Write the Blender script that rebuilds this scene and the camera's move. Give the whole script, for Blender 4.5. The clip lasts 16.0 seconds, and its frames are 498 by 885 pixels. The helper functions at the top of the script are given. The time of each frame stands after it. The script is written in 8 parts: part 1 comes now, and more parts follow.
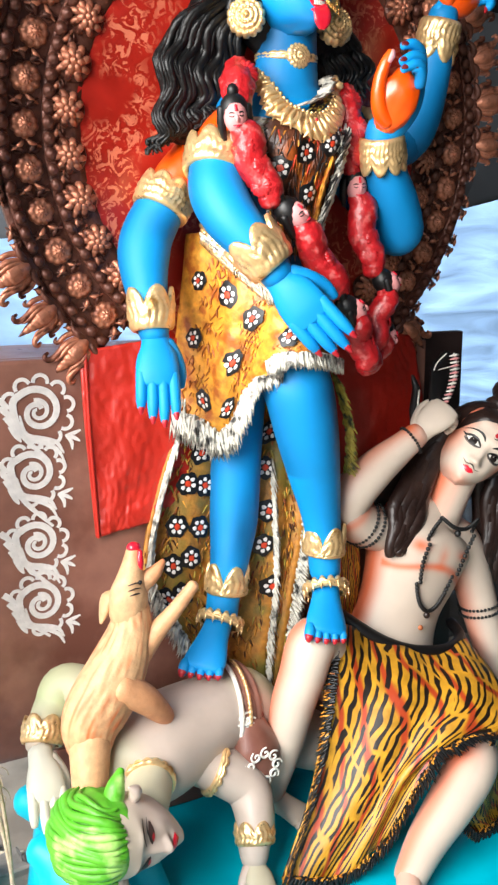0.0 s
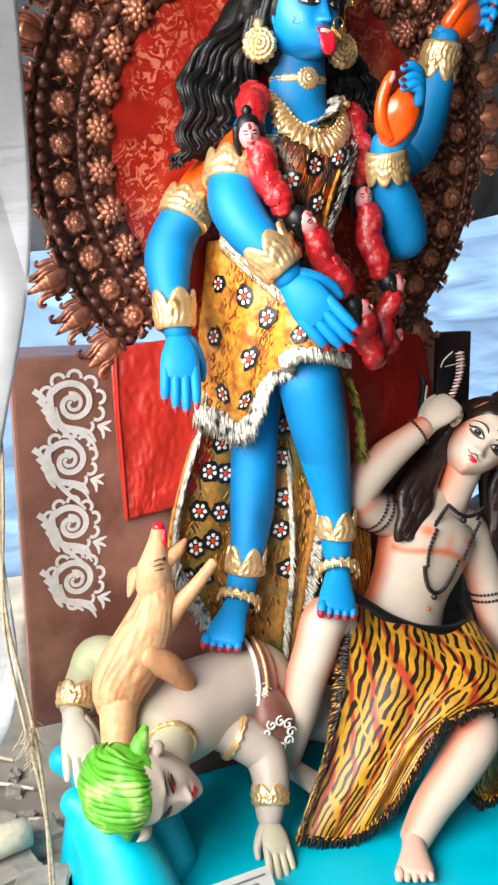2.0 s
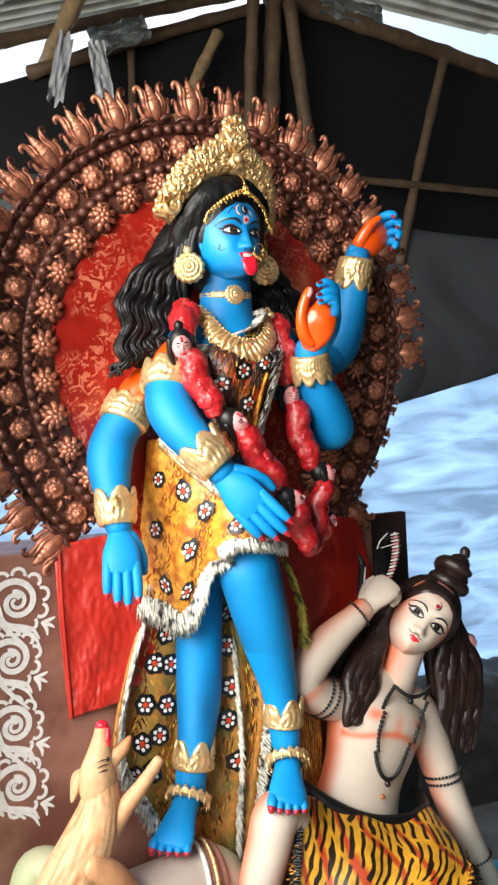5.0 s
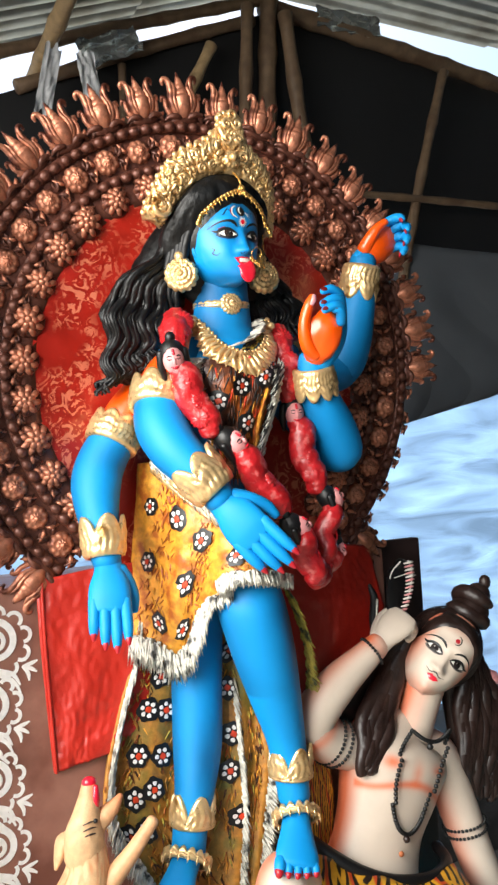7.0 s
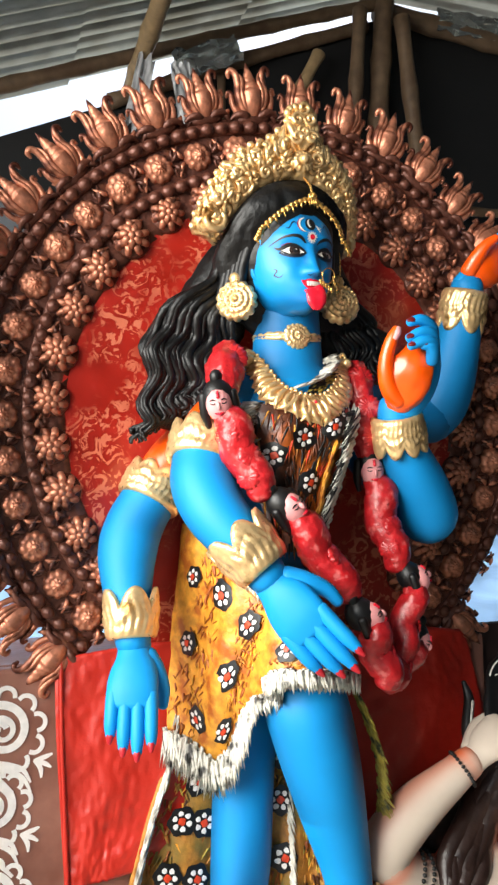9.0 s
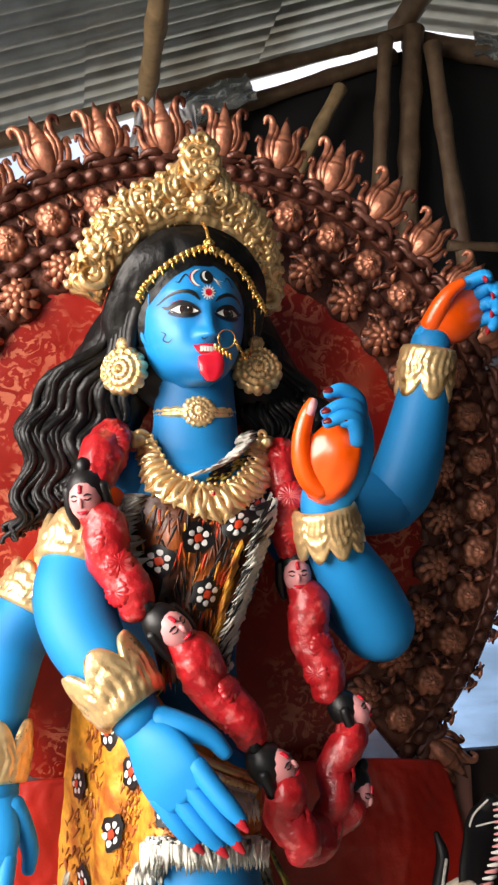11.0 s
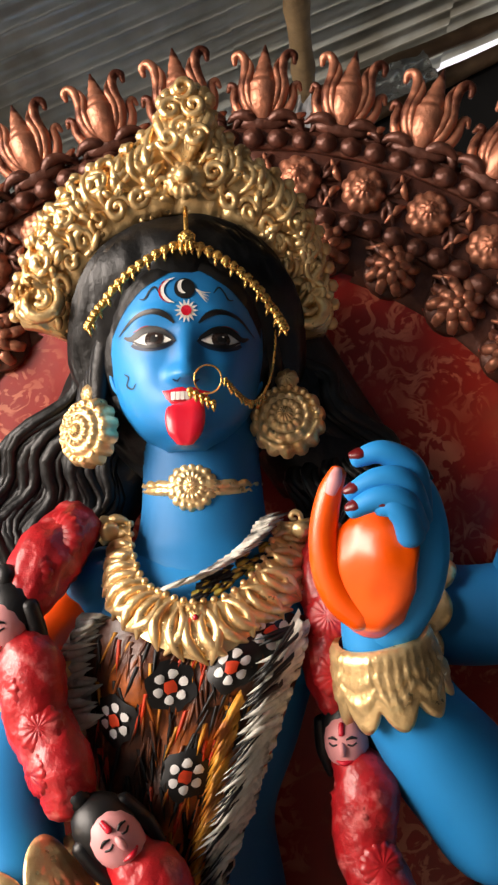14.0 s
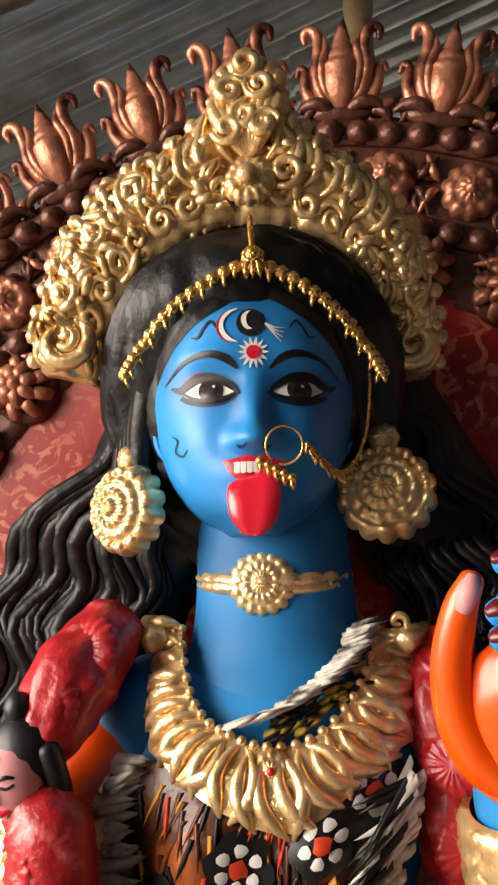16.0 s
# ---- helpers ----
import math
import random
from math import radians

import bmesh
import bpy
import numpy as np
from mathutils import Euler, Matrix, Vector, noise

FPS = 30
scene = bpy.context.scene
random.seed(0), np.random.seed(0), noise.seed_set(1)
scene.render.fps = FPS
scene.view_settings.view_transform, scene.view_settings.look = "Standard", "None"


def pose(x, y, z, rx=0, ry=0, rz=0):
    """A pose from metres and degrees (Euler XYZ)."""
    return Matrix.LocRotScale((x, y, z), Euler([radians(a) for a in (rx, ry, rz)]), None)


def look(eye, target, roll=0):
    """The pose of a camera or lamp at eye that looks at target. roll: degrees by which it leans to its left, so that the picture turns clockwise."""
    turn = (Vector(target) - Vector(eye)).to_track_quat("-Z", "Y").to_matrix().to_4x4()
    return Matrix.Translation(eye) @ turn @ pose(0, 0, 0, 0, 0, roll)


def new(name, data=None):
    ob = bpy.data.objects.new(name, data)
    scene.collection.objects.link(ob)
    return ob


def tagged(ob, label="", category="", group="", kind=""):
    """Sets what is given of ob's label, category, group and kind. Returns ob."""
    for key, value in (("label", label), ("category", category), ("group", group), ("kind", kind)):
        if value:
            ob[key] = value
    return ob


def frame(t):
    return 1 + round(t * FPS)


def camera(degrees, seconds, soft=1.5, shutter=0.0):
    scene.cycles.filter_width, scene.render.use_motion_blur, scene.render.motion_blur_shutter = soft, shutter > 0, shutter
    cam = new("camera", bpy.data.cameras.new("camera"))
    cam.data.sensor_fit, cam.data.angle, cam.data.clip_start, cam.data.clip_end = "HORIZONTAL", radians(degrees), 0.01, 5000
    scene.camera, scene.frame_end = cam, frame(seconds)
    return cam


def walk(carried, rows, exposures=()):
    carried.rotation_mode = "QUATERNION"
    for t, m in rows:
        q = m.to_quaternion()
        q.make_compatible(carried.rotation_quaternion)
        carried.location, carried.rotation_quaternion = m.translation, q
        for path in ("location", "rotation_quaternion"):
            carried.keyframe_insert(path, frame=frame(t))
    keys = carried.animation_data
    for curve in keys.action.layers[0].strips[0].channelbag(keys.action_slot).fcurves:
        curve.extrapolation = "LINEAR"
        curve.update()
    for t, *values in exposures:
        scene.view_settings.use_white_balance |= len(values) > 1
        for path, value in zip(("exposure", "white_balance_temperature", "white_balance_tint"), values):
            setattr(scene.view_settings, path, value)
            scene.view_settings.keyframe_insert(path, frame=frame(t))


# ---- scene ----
cam = camera(33.0, 16.0, soft=2.5)
PATH = [
    (0, (0.051, 0.032, 1.61), (0.93, 1.784, 1.209), -0.3),
    (0.5, (0.027, -0.03, 1.593), (0.872, 1.741, 1.208), 0.0),
    (1, (0.016, -0.068, 1.574), (0.834, 1.716, 1.189), -0.0),
    (1.5, (0.019, -0.106, 1.572), (0.821, 1.684, 1.18), -0.4),
    (2, (0.023, -0.142, 1.586), (0.823, 1.653, 1.217), -0.8),
    (2.5, (0.016, -0.175, 1.603), (0.813, 1.638, 1.321), -1.3),
    (3, (0.013, -0.209, 1.613), (0.865, 1.598, 1.517), -1.6),
    (3.5, (0.013, -0.224, 1.623), (0.872, 1.58, 1.549), -1.9),
    (4, (0.023, -0.22, 1.635), (0.898, 1.578, 1.589), -2.2),
    (4.5, (0.033, -0.227, 1.642), (0.926, 1.562, 1.637), -2.4),
    (4.7, (0.036, -0.23, 1.641), (0.941, 1.554, 1.651), -2.5),
    (6.8, (0.11, -0.111, 1.641), (1.023, 1.667, 1.726), -3.4),
    (7, (0.123, -0.07, 1.636), (1.034, 1.708, 1.725), -3.5),
    (7.5, (0.15, 0.036, 1.639), (1.056, 1.817, 1.739), -3.7),
    (8, (0.171, 0.121, 1.66), (1.057, 1.91, 1.776), -3.7),
    (8.5, (0.249, 0.175, 1.681), (1.05, 2.002, 1.816), -3.3),
    (9, (0.372, 0.187, 1.718), (1.022, 2.072, 1.874), -1.0),
    (9.5, (0.478, 0.183, 1.744), (1.088, 2.08, 1.916), -0.7),
    (10, (0.555, 0.244, 1.774), (1.149, 2.142, 1.981), -1.0),
    (10.2, (0.582, 0.268, 1.784), (1.168, 2.168, 2.004), -1.1),
    (12.3, (1.001, 0.541, 1.872), (1.094, 2.518, 2.161), -1.1),
    (12.5, (0.999, 0.575, 1.879), (1.077, 2.553, 2.168), -1.3),
    (13, (1.032, 0.66, 1.9), (1.042, 2.637, 2.2), -1.3),
    (13.5, (1.081, 0.719, 1.928), (0.962, 2.691, 2.24), -0.7),
    (14, (1.106, 0.761, 1.941), (0.911, 2.725, 2.262), -0.5),
    (14.5, (1.104, 0.808, 1.966), (0.854, 2.765, 2.293), -0.4),
    (15, (1.079, 0.86, 1.988), (0.804, 2.812, 2.321), -0.5),
    (15.5, (1.06, 0.916, 2.006), (0.766, 2.863, 2.355), -0.5),
    (16, (1.059, 0.956, 2.022), (0.745, 2.896, 2.392), -0.5),
]
walk(cam, [(t, look(eye, target, roll)) for t, eye, target, roll in PATH], exposures=[(0, 0.82, 6300, 7), (3, 0.68, 6350, 6), (9, 0.75, 6450, 5), (10.2, 0.67, 6550, 9), (13, 0.58, 7200, 14), (16, 0.38, 7200, 15)])

# ---- light: bright overcast day, shed open to the left, added wall across the front ----
world = bpy.data.worlds.new("sky")
scene.world = world
world.use_nodes = True
_wn = world.node_tree
_bg = _wn.nodes["Background"]
_sky = _wn.nodes.new("ShaderNodeTexSky")
_sky.sky_type = "NISHITA"
_sky.sun_disc = False
_sky.sun_elevation = radians(48)
_sky.sun_rotation = radians(20)
_wn.links.new(_sky.outputs[0], _bg.inputs[0])
_bg.inputs[1].default_value = 0.12

sun_data = bpy.data.lights.new("sun", "SUN")
sun_data.energy, sun_data.angle, sun_data.color = 5.0, radians(12), (1.0, 0.95, 0.88)
sun = new("sun", sun_data)
sun.matrix_world = look((3.2, 9.0, 9.0), (0, 0, 0))

# the sky's light in the open left side of the shed
ld = bpy.data.lights.new("daylight_left", "AREA")
ld.shape, ld.size, ld.size_y, ld.energy, ld.color = "RECTANGLE", 2.6, 2.2, 215, (1.0, 0.932, 0.872)
daylight = new("daylight_left", ld)
daylight.matrix_world = look((-1.7, 0.3, 2.6), (0.85, 1.65, 1.4))

# ---- materials ----
def shader(name, color, rough=0.5, metal=0.0, vary=0.12, scale=30.0, bump=0.15, bump_scale=90.0, tint=None, second=None, second_scale=6.0, coat=0.0, spec=0.5, second_amount=0.5):
    """Paint, plaster, wood or metal: colour with two scales of variation, fine relief, uneven gloss."""
    m = bpy.data.materials.new(name)
    m.use_nodes = True
    nt = m.node_tree
    b = nt.nodes["Principled BSDF"]
    L = nt.links.new
    tc = nt.nodes.new("ShaderNodeTexCoord")

    def noise_tex(sc, detail=4.0):
        n = nt.nodes.new("ShaderNodeTexNoise")
        n.inputs["Scale"].default_value, n.inputs["Detail"].default_value = sc, detail
        L(tc.outputs["Object"], n.inputs["Vector"])
        return n

    def mix(fac, a, c, kind="MIX"):
        x = nt.nodes.new("ShaderNodeMix")
        x.data_type, x.blend_type = "RGBA", kind
        if isinstance(fac, float):
            x.inputs[0].default_value = fac
        else:
            L(fac, x.inputs[0])
        for sock, v in ((x.inputs[6], a), (x.inputs[7], c)):
            if isinstance(v, tuple):
                sock.default_value = (*v[:3], 1)
            else:
                L(v, sock)
        return x.outputs[2]

    def ramp(fac, lo, hi):
        r = nt.nodes.new("ShaderNodeMapRange")
        r.inputs["From Min"].default_value, r.inputs["From Max"].default_value = lo, hi
        L(fac, r.inputs["Value"])
        return r.outputs[0]

    fine, broad = noise_tex(scale), noise_tex(scale * 0.17, 2.0)
    dark = tuple(c * (1 - vary * 1.6) for c in color)
    light = tuple(min(1.0, c * (1 + vary)) for c in color)
    col = mix(ramp(fine.outputs[0], 0.3, 0.7), dark, light)
    col = mix(ramp(broad.outputs[0], 0.35, 0.75), col, mix(0.5, col, light))
    if second is not None:
        patch = noise_tex(second_scale, 5.0)
        col = mix(ramp(patch.outputs[0], 0.62 - 0.25 * second_amount, 0.72 - 0.15 * second_amount), col, second)
    if tint is not None:
        at = nt.nodes.new("ShaderNodeAttribute")
        at.attribute_name = "tint"
        col = mix(at.outputs["Fac"], col, tint)
    L(col, b.inputs["Base Color"])
    rr = nt.nodes.new("ShaderNodeMapRange")
    rr.inputs["To Min"].default_value, rr.inputs["To Max"].default_value = max(0.03, rough - 0.1), min(1.0, rough + 0.12)
    L(fine.outputs[0], rr.inputs["Value"])
    L(rr.outputs[0], b.inputs["Roughness"])
    b.inputs["Metallic"].default_value = metal
    b.inputs["Specular IOR Level"].default_value = spec
    b.inputs["Coat Weight"].default_value = coat
    b.inputs["Coat Roughness"].default_value = 0.25
    if bump:
        bn = nt.nodes.new("ShaderNodeBump")
        bn.inputs["Strength"].default_value, bn.inputs["Distance"].default_value = bump, 0.004
        L(noise_tex(bump_scale, 6.0).outputs[0], bn.inputs["Height"])
        L(bn.outputs[0], b.inputs["Normal"])
    return m


def rgb(r, g, b):
    """Linear colour from 0 to 255 display values."""
    f = lambda c: (c / 255) / 12.92 if c <= 10 else ((c / 255 + 0.055) / 1.055) ** 2.4
    return (f(r), f(g), f(b))


# blue paints: the navy tint holds airbrushed and painted-in shading
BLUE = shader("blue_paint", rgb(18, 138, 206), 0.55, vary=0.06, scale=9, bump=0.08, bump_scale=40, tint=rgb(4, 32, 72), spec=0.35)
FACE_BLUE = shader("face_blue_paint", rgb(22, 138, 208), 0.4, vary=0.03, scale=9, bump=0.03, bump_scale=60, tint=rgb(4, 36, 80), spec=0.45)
ORANGE = shader("orange_paint", rgb(240, 84, 4), 0.32, vary=0.1, scale=20, bump=0.15, bump_scale=30, coat=0.5)
NAIL = shader("red_nail_paint", rgb(165, 30, 40), 0.3, vary=0.1, bump=0.0)
NAIL_DARK = shader("dark_red_nail_paint", rgb(96, 16, 20), 0.3, vary=0.1, bump=0.0)
MAROON = shader("maroon_cloth_paint", rgb(104, 44, 38), 0.45, vary=0.2, scale=30, bump=0.4)
TONGUE = shader("red_gloss_paint", rgb(215, 30, 52), 0.25, vary=0.06, scale=40, bump=0.1, coat=0.3)
GOLD = shader("gold_leaf_paint", rgb(242, 205, 148), 0.3, metal=0.68, vary=0.12, scale=60, bump=0.7, bump_scale=60, second=rgb(168, 122, 66), second_scale=30, second_amount=0.2)
GOLD_FINE = shader("gilt_metal", rgb(226, 176, 98), 0.26, metal=0.85, vary=0.1, scale=90, bump=0.1)
HAIR = shader("black_hair_paint", rgb(9, 9, 10), 0.43, vary=0.3, scale=40, bump=0.5, bump_scale=70, second=rgb(28, 29, 31), second_scale=22, second_amount=0.1, spec=0.38)
BLACK = shader("black_paint", rgb(14, 13, 14), 0.45, vary=0.2, bump=0.1)
WHITE = shader("white_paint", rgb(226, 222, 214), 0.5, vary=0.06, bump=0.1)
LEOPARD = shader("ochre_leopard_paint", rgb(218, 150, 48), 0.45, vary=0.26, scale=55, bump=0.7, bump_scale=70, second=rgb(166, 88, 24), second_scale=26, second_amount=0.5, coat=0.15)
DRAPE = shader("olive_leopard_paint", rgb(176, 118, 44), 0.55, vary=0.3, scale=60, bump=0.7, bump_scale=70, second=rgb(112, 104, 40), second_scale=9, second_amount=0.6)
BODICE = shader("brown_bodice_paint", rgb(78, 38, 18), 0.4, vary=0.4, scale=40, bump=0.6, bump_scale=70, second=rgb(186, 92, 22), second_scale=14, second_amount=0.4, coat=0.2)
FUR = shader("white_fur_paint", rgb(206, 202, 190), 0.5, vary=0.25, scale=70, bump=0.4, second=rgb(60, 58, 56), second_scale=40, second_amount=0.35)
FUR_Y = shader("yellow_fur_paint", rgb(170, 150, 60), 0.55, vary=0.3, scale=70, bump=0.4, second=rgb(40, 46, 30), second_scale=40, second_amount=0.4)
DOLL_RED = shader("doll_red_paint", rgb(178, 28, 34), 0.34, vary=0.28, scale=60, bump=0.8, bump_scale=75, second=rgb(206, 96, 94), second_scale=48, second_amount=0.15, coat=0.3)
PINK = shader("doll_pink_paint", rgb(222, 150, 150), 0.45, vary=0.06, bump=0.05)
SKIN = shader("pale_skin_paint", rgb(204, 188, 172), 0.5, vary=0.05, scale=14, bump=0.05, tint=rgb(220, 92, 30))
GREY_SKIN = shader("greyish_skin_paint", rgb(184, 168, 156), 0.5, vary=0.07, scale=14, bump=0.05, tint=rgb(182, 196, 138), coat=0.1)
PALE_HAND = shader("white_hand_paint", rgb(205, 200, 190), 0.5, vary=0.06, scale=14, bump=0.05, tint=rgb(186, 190, 160))
CUT_WOOD = shader("pale_cut_wood", rgb(206, 194, 170), 0.7, vary=0.2, scale=24, bump=0.4)
GREEN = shader("green_hair_paint", rgb(82, 158, 34), 0.45, vary=0.2, scale=40, bump=0.5, bump_scale=60, second=rgb(160, 206, 110), second_scale=16, second_amount=0.25)
BROWN_HAIR = shader("dark_brown_hair_paint", rgb(40, 26, 22), 0.4, vary=0.3, scale=40, bump=0.5, bump_scale=70)
FOX = shader("buff_fur_paint", rgb(204, 162, 120), 0.55, vary=0.16, scale=50, bump=0.4, bump_scale=80, tint=rgb(200, 108, 60))
TURQ = shader("turquoise_paint", rgb(2, 180, 204), 0.5, vary=0.08, scale=8, bump=0.15, bump_scale=30, second=rgb(2, 162, 186), second_scale=5, second_amount=0.4)
COPPER = shader("copper_bronze_paint", rgb(196, 128, 100), 0.4, metal=0.55, vary=0.25, scale=45, bump=0.7, bump_scale=60, second=rgb(88, 46, 34), second_scale=26, second_amount=0.4)
COPPER_DARK = shader("dark_bronze_paint", rgb(98, 58, 46), 0.38, metal=0.35, vary=0.35, scale=40, bump=0.6, bump_scale=80, second=rgb(120, 70, 50), second_scale=34, second_amount=0.15)
BROWN = shader("brown_board_paint", rgb(142, 98, 84), 0.32, vary=0.14, scale=16, bump=0.4, bump_scale=26, second=rgb(112, 70, 58), second_scale=5, second_amount=0.5)
DARKBOARD = shader("dark_board_paint", rgb(44, 30, 28), 0.45, vary=0.2, scale=16, bump=0.3, bump_scale=30)
CHALK = shader("white_line_paint", rgb(230, 226, 222), 0.6, vary=0.08, scale=60, bump=0.15)
RUBBLE = shader("grey_rubble", rgb(142, 134, 124), 0.9, vary=0.25, scale=14, bump=0.8, bump_scale=40)
DIRT = shader("trodden_earth", rgb(150, 140, 126), 0.95, vary=0.25, scale=5, bump=0.8, bump_scale=14, second=rgb(124, 114, 102), second_scale=2.4)
MUD = shader("wet_clay", rgb(74, 70, 66), 0.6, vary=0.4, scale=12, bump=0.9, bump_scale=24, second=rgb(112, 108, 102), second_scale=5, second_amount=0.3)
BAMBOO = shader("bamboo", rgb(98, 79, 60), 0.6, vary=0.25, scale=22, bump=0.3, second=rgb(80, 60, 44), second_scale=7)
PALE_BAMBOO = shader("pale_bamboo", rgb(150, 126, 92), 0.55, vary=0.25, scale=22, bump=0.3)
TIN = shader("weathered_tin", rgb(172, 182, 184), 0.34, metal=0.6, vary=0.15, scale=9, bump=0.1, bump_scale=22, second=rgb(128, 130, 124), second_scale=2.2, second_amount=0.4)
DARKTARP = shader("black_tarpaulin", rgb(6, 7, 11), 0.75, vary=0.25, scale=3, bump=0.4, bump_scale=7)
GREYTARP = shader("grey_tarpaulin", rgb(88, 92, 98), 0.6, vary=0.15, scale=3, bump=0.5, bump_scale=6)
ROPE = shader("jute_rope", rgb(176, 160, 136), 0.9, vary=0.25, scale=80, bump=0.6, bump_scale=160)
FOIL = shader("foil_sheet", rgb(190, 192, 192), 0.25, metal=0.9, vary=0.2, scale=12, bump=0.9, bump_scale=24)
CARD = shader("label_card", rgb(206, 204, 198), 0.6, vary=0.05, bump=0.05)
GREYINK = shader("grey_ink", rgb(112, 114, 120), 0.6, vary=0.1, bump=0.0)


def see_through_cloth(name, color, through_color, amount, fold_scale):
    """Thin plastic cloth: diffuse on its face, and light from behind comes through."""
    m = bpy.data.materials.new(name)
    m.use_nodes = True
    nt = m.node_tree
    L = nt.links.new
    out = nt.nodes["Material Output"]
    nt.nodes.remove(nt.nodes["Principled BSDF"])
    tc = nt.nodes.new("ShaderNodeTexCoord")
    no = nt.nodes.new("ShaderNodeTexNoise")
    no.inputs["Scale"].default_value, no.inputs["Detail"].default_value = fold_scale, 4
    no.inputs["Distortion"].default_value = 1.0
    mp = nt.nodes.new("ShaderNodeMapping")
    mp.inputs["Scale"].default_value = (0.5, 1.0, 2.6)
    mp.inputs["Rotation"].default_value = (0, radians(6), 0)
    L(tc.outputs["Object"], mp.inputs[0])
    L(mp.outputs[0], no.inputs["Vector"])
    cr = nt.nodes.new("ShaderNodeValToRGB")
    cr.color_ramp.elements[0].position, cr.color_ramp.elements[1].position = 0.35, 0.7
    cr.color_ramp.elements[0].color = (*[c * 0.62 for c in through_color], 1)
    cr.color_ramp.elements[1].color = (*through_color, 1)
    L(no.outputs[0], cr.inputs[0])
    bu = nt.nodes.new("ShaderNodeBump")
    bu.inputs["Strength"].default_value, bu.inputs["Distance"].default_value = 0.5, 0.03
    L(no.outputs[0], bu.inputs["Height"])
    d, t, g = nt.nodes.new("ShaderNodeBsdfDiffuse"), nt.nodes.new("ShaderNodeBsdfTranslucent"), nt.nodes.new("ShaderNodeBsdfGlossy")
    d.inputs[0].default_value, g.inputs["Roughness"].default_value = (*color, 1), 0.35
    L(cr.outputs[0], t.inputs[0])
    for n in (d, t, g):
        L(bu.outputs[0], n.inputs["Normal"])
    a, b = nt.nodes.new("ShaderNodeMixShader"), nt.nodes.new("ShaderNodeMixShader")
    a.inputs[0].default_value, b.inputs[0].default_value = amount, 0.06
    L(d.outputs[0], a.inputs[1]), L(t.outputs[0], a.inputs[2])
    L(a.outputs[0], b.inputs[1]), L(g.outputs[0], b.inputs[2])
    L(b.outputs[0], out.inputs[0])
    return m


BLUETARP = see_through_cloth("blue_white_tarpaulin", rgb(150, 180, 215), rgb(206, 228, 252), 0.85, 3.4)
WHITESHEET = see_through_cloth("white_plastic_sheet", rgb(228, 230, 234), rgb(226, 229, 234), 0.5, 4.0)


def brocade(name, ground_color, figure_color, scale, rough):
    """Red festive cloth with a woven flower figure, glossy in places."""
    m = shader(name, ground_color, rough, vary=0.15, scale=20, bump=0.25, bump_scale=30, coat=0.15)
    nt = m.node_tree
    L = nt.links.new
    b = nt.nodes["Principled BSDF"]
    tc = nt.nodes.new("ShaderNodeTexCoord")
    v = nt.nodes.new("ShaderNodeTexNoise")
    v.inputs["Scale"].default_value, v.inputs["Detail"].default_value, v.inputs["Distortion"].default_value = scale * 1.6, 2.0, 2.2
    big = nt.nodes.new("ShaderNodeTexNoise")
    big.inputs["Scale"].default_value = scale * 0.4
    for n in (v, big):
        L(tc.outputs["Object"], n.inputs["Vector"])
    r1, r2, mul, mx = (nt.nodes.new("ShaderNodeMapRange"), nt.nodes.new("ShaderNodeMapRange"), nt.nodes.new("ShaderNodeMath"), nt.nodes.new("ShaderNodeMix"))
    mx.data_type, mul.operation = "RGBA", "MULTIPLY"
    for r, lo, hi, src in ((r1, 0.5, 0.58, v.outputs[0]), (r2, 0.42, 0.58, big.outputs[0])):
        r.inputs["From Min"].default_value, r.inputs["From Max"].default_value = lo, hi
        L(src, r.inputs["Value"])
    L(r1.outputs[0], mul.inputs[0]), L(r2.outputs[0], mul.inputs[1])
    base_link = b.inputs["Base Color"].links[0].from_socket
    L(mul.outputs[0], mx.inputs[0]), L(base_link, mx.inputs[6])
    mx.inputs[7].default_value = (*figure_color, 1)
    L(mx.outputs[2], b.inputs["Base Color"])
    return m


PANEL_RED = brocade("red_brocade_panel", rgb(158, 28, 15), rgb(206, 112, 84), 24, 0.36)
CLOTH_RED = shader("red_satin_cloth", rgb(180, 36, 22), 0.42, vary=0.12, scale=14, bump=0.7, bump_scale=34, coat=0.3)


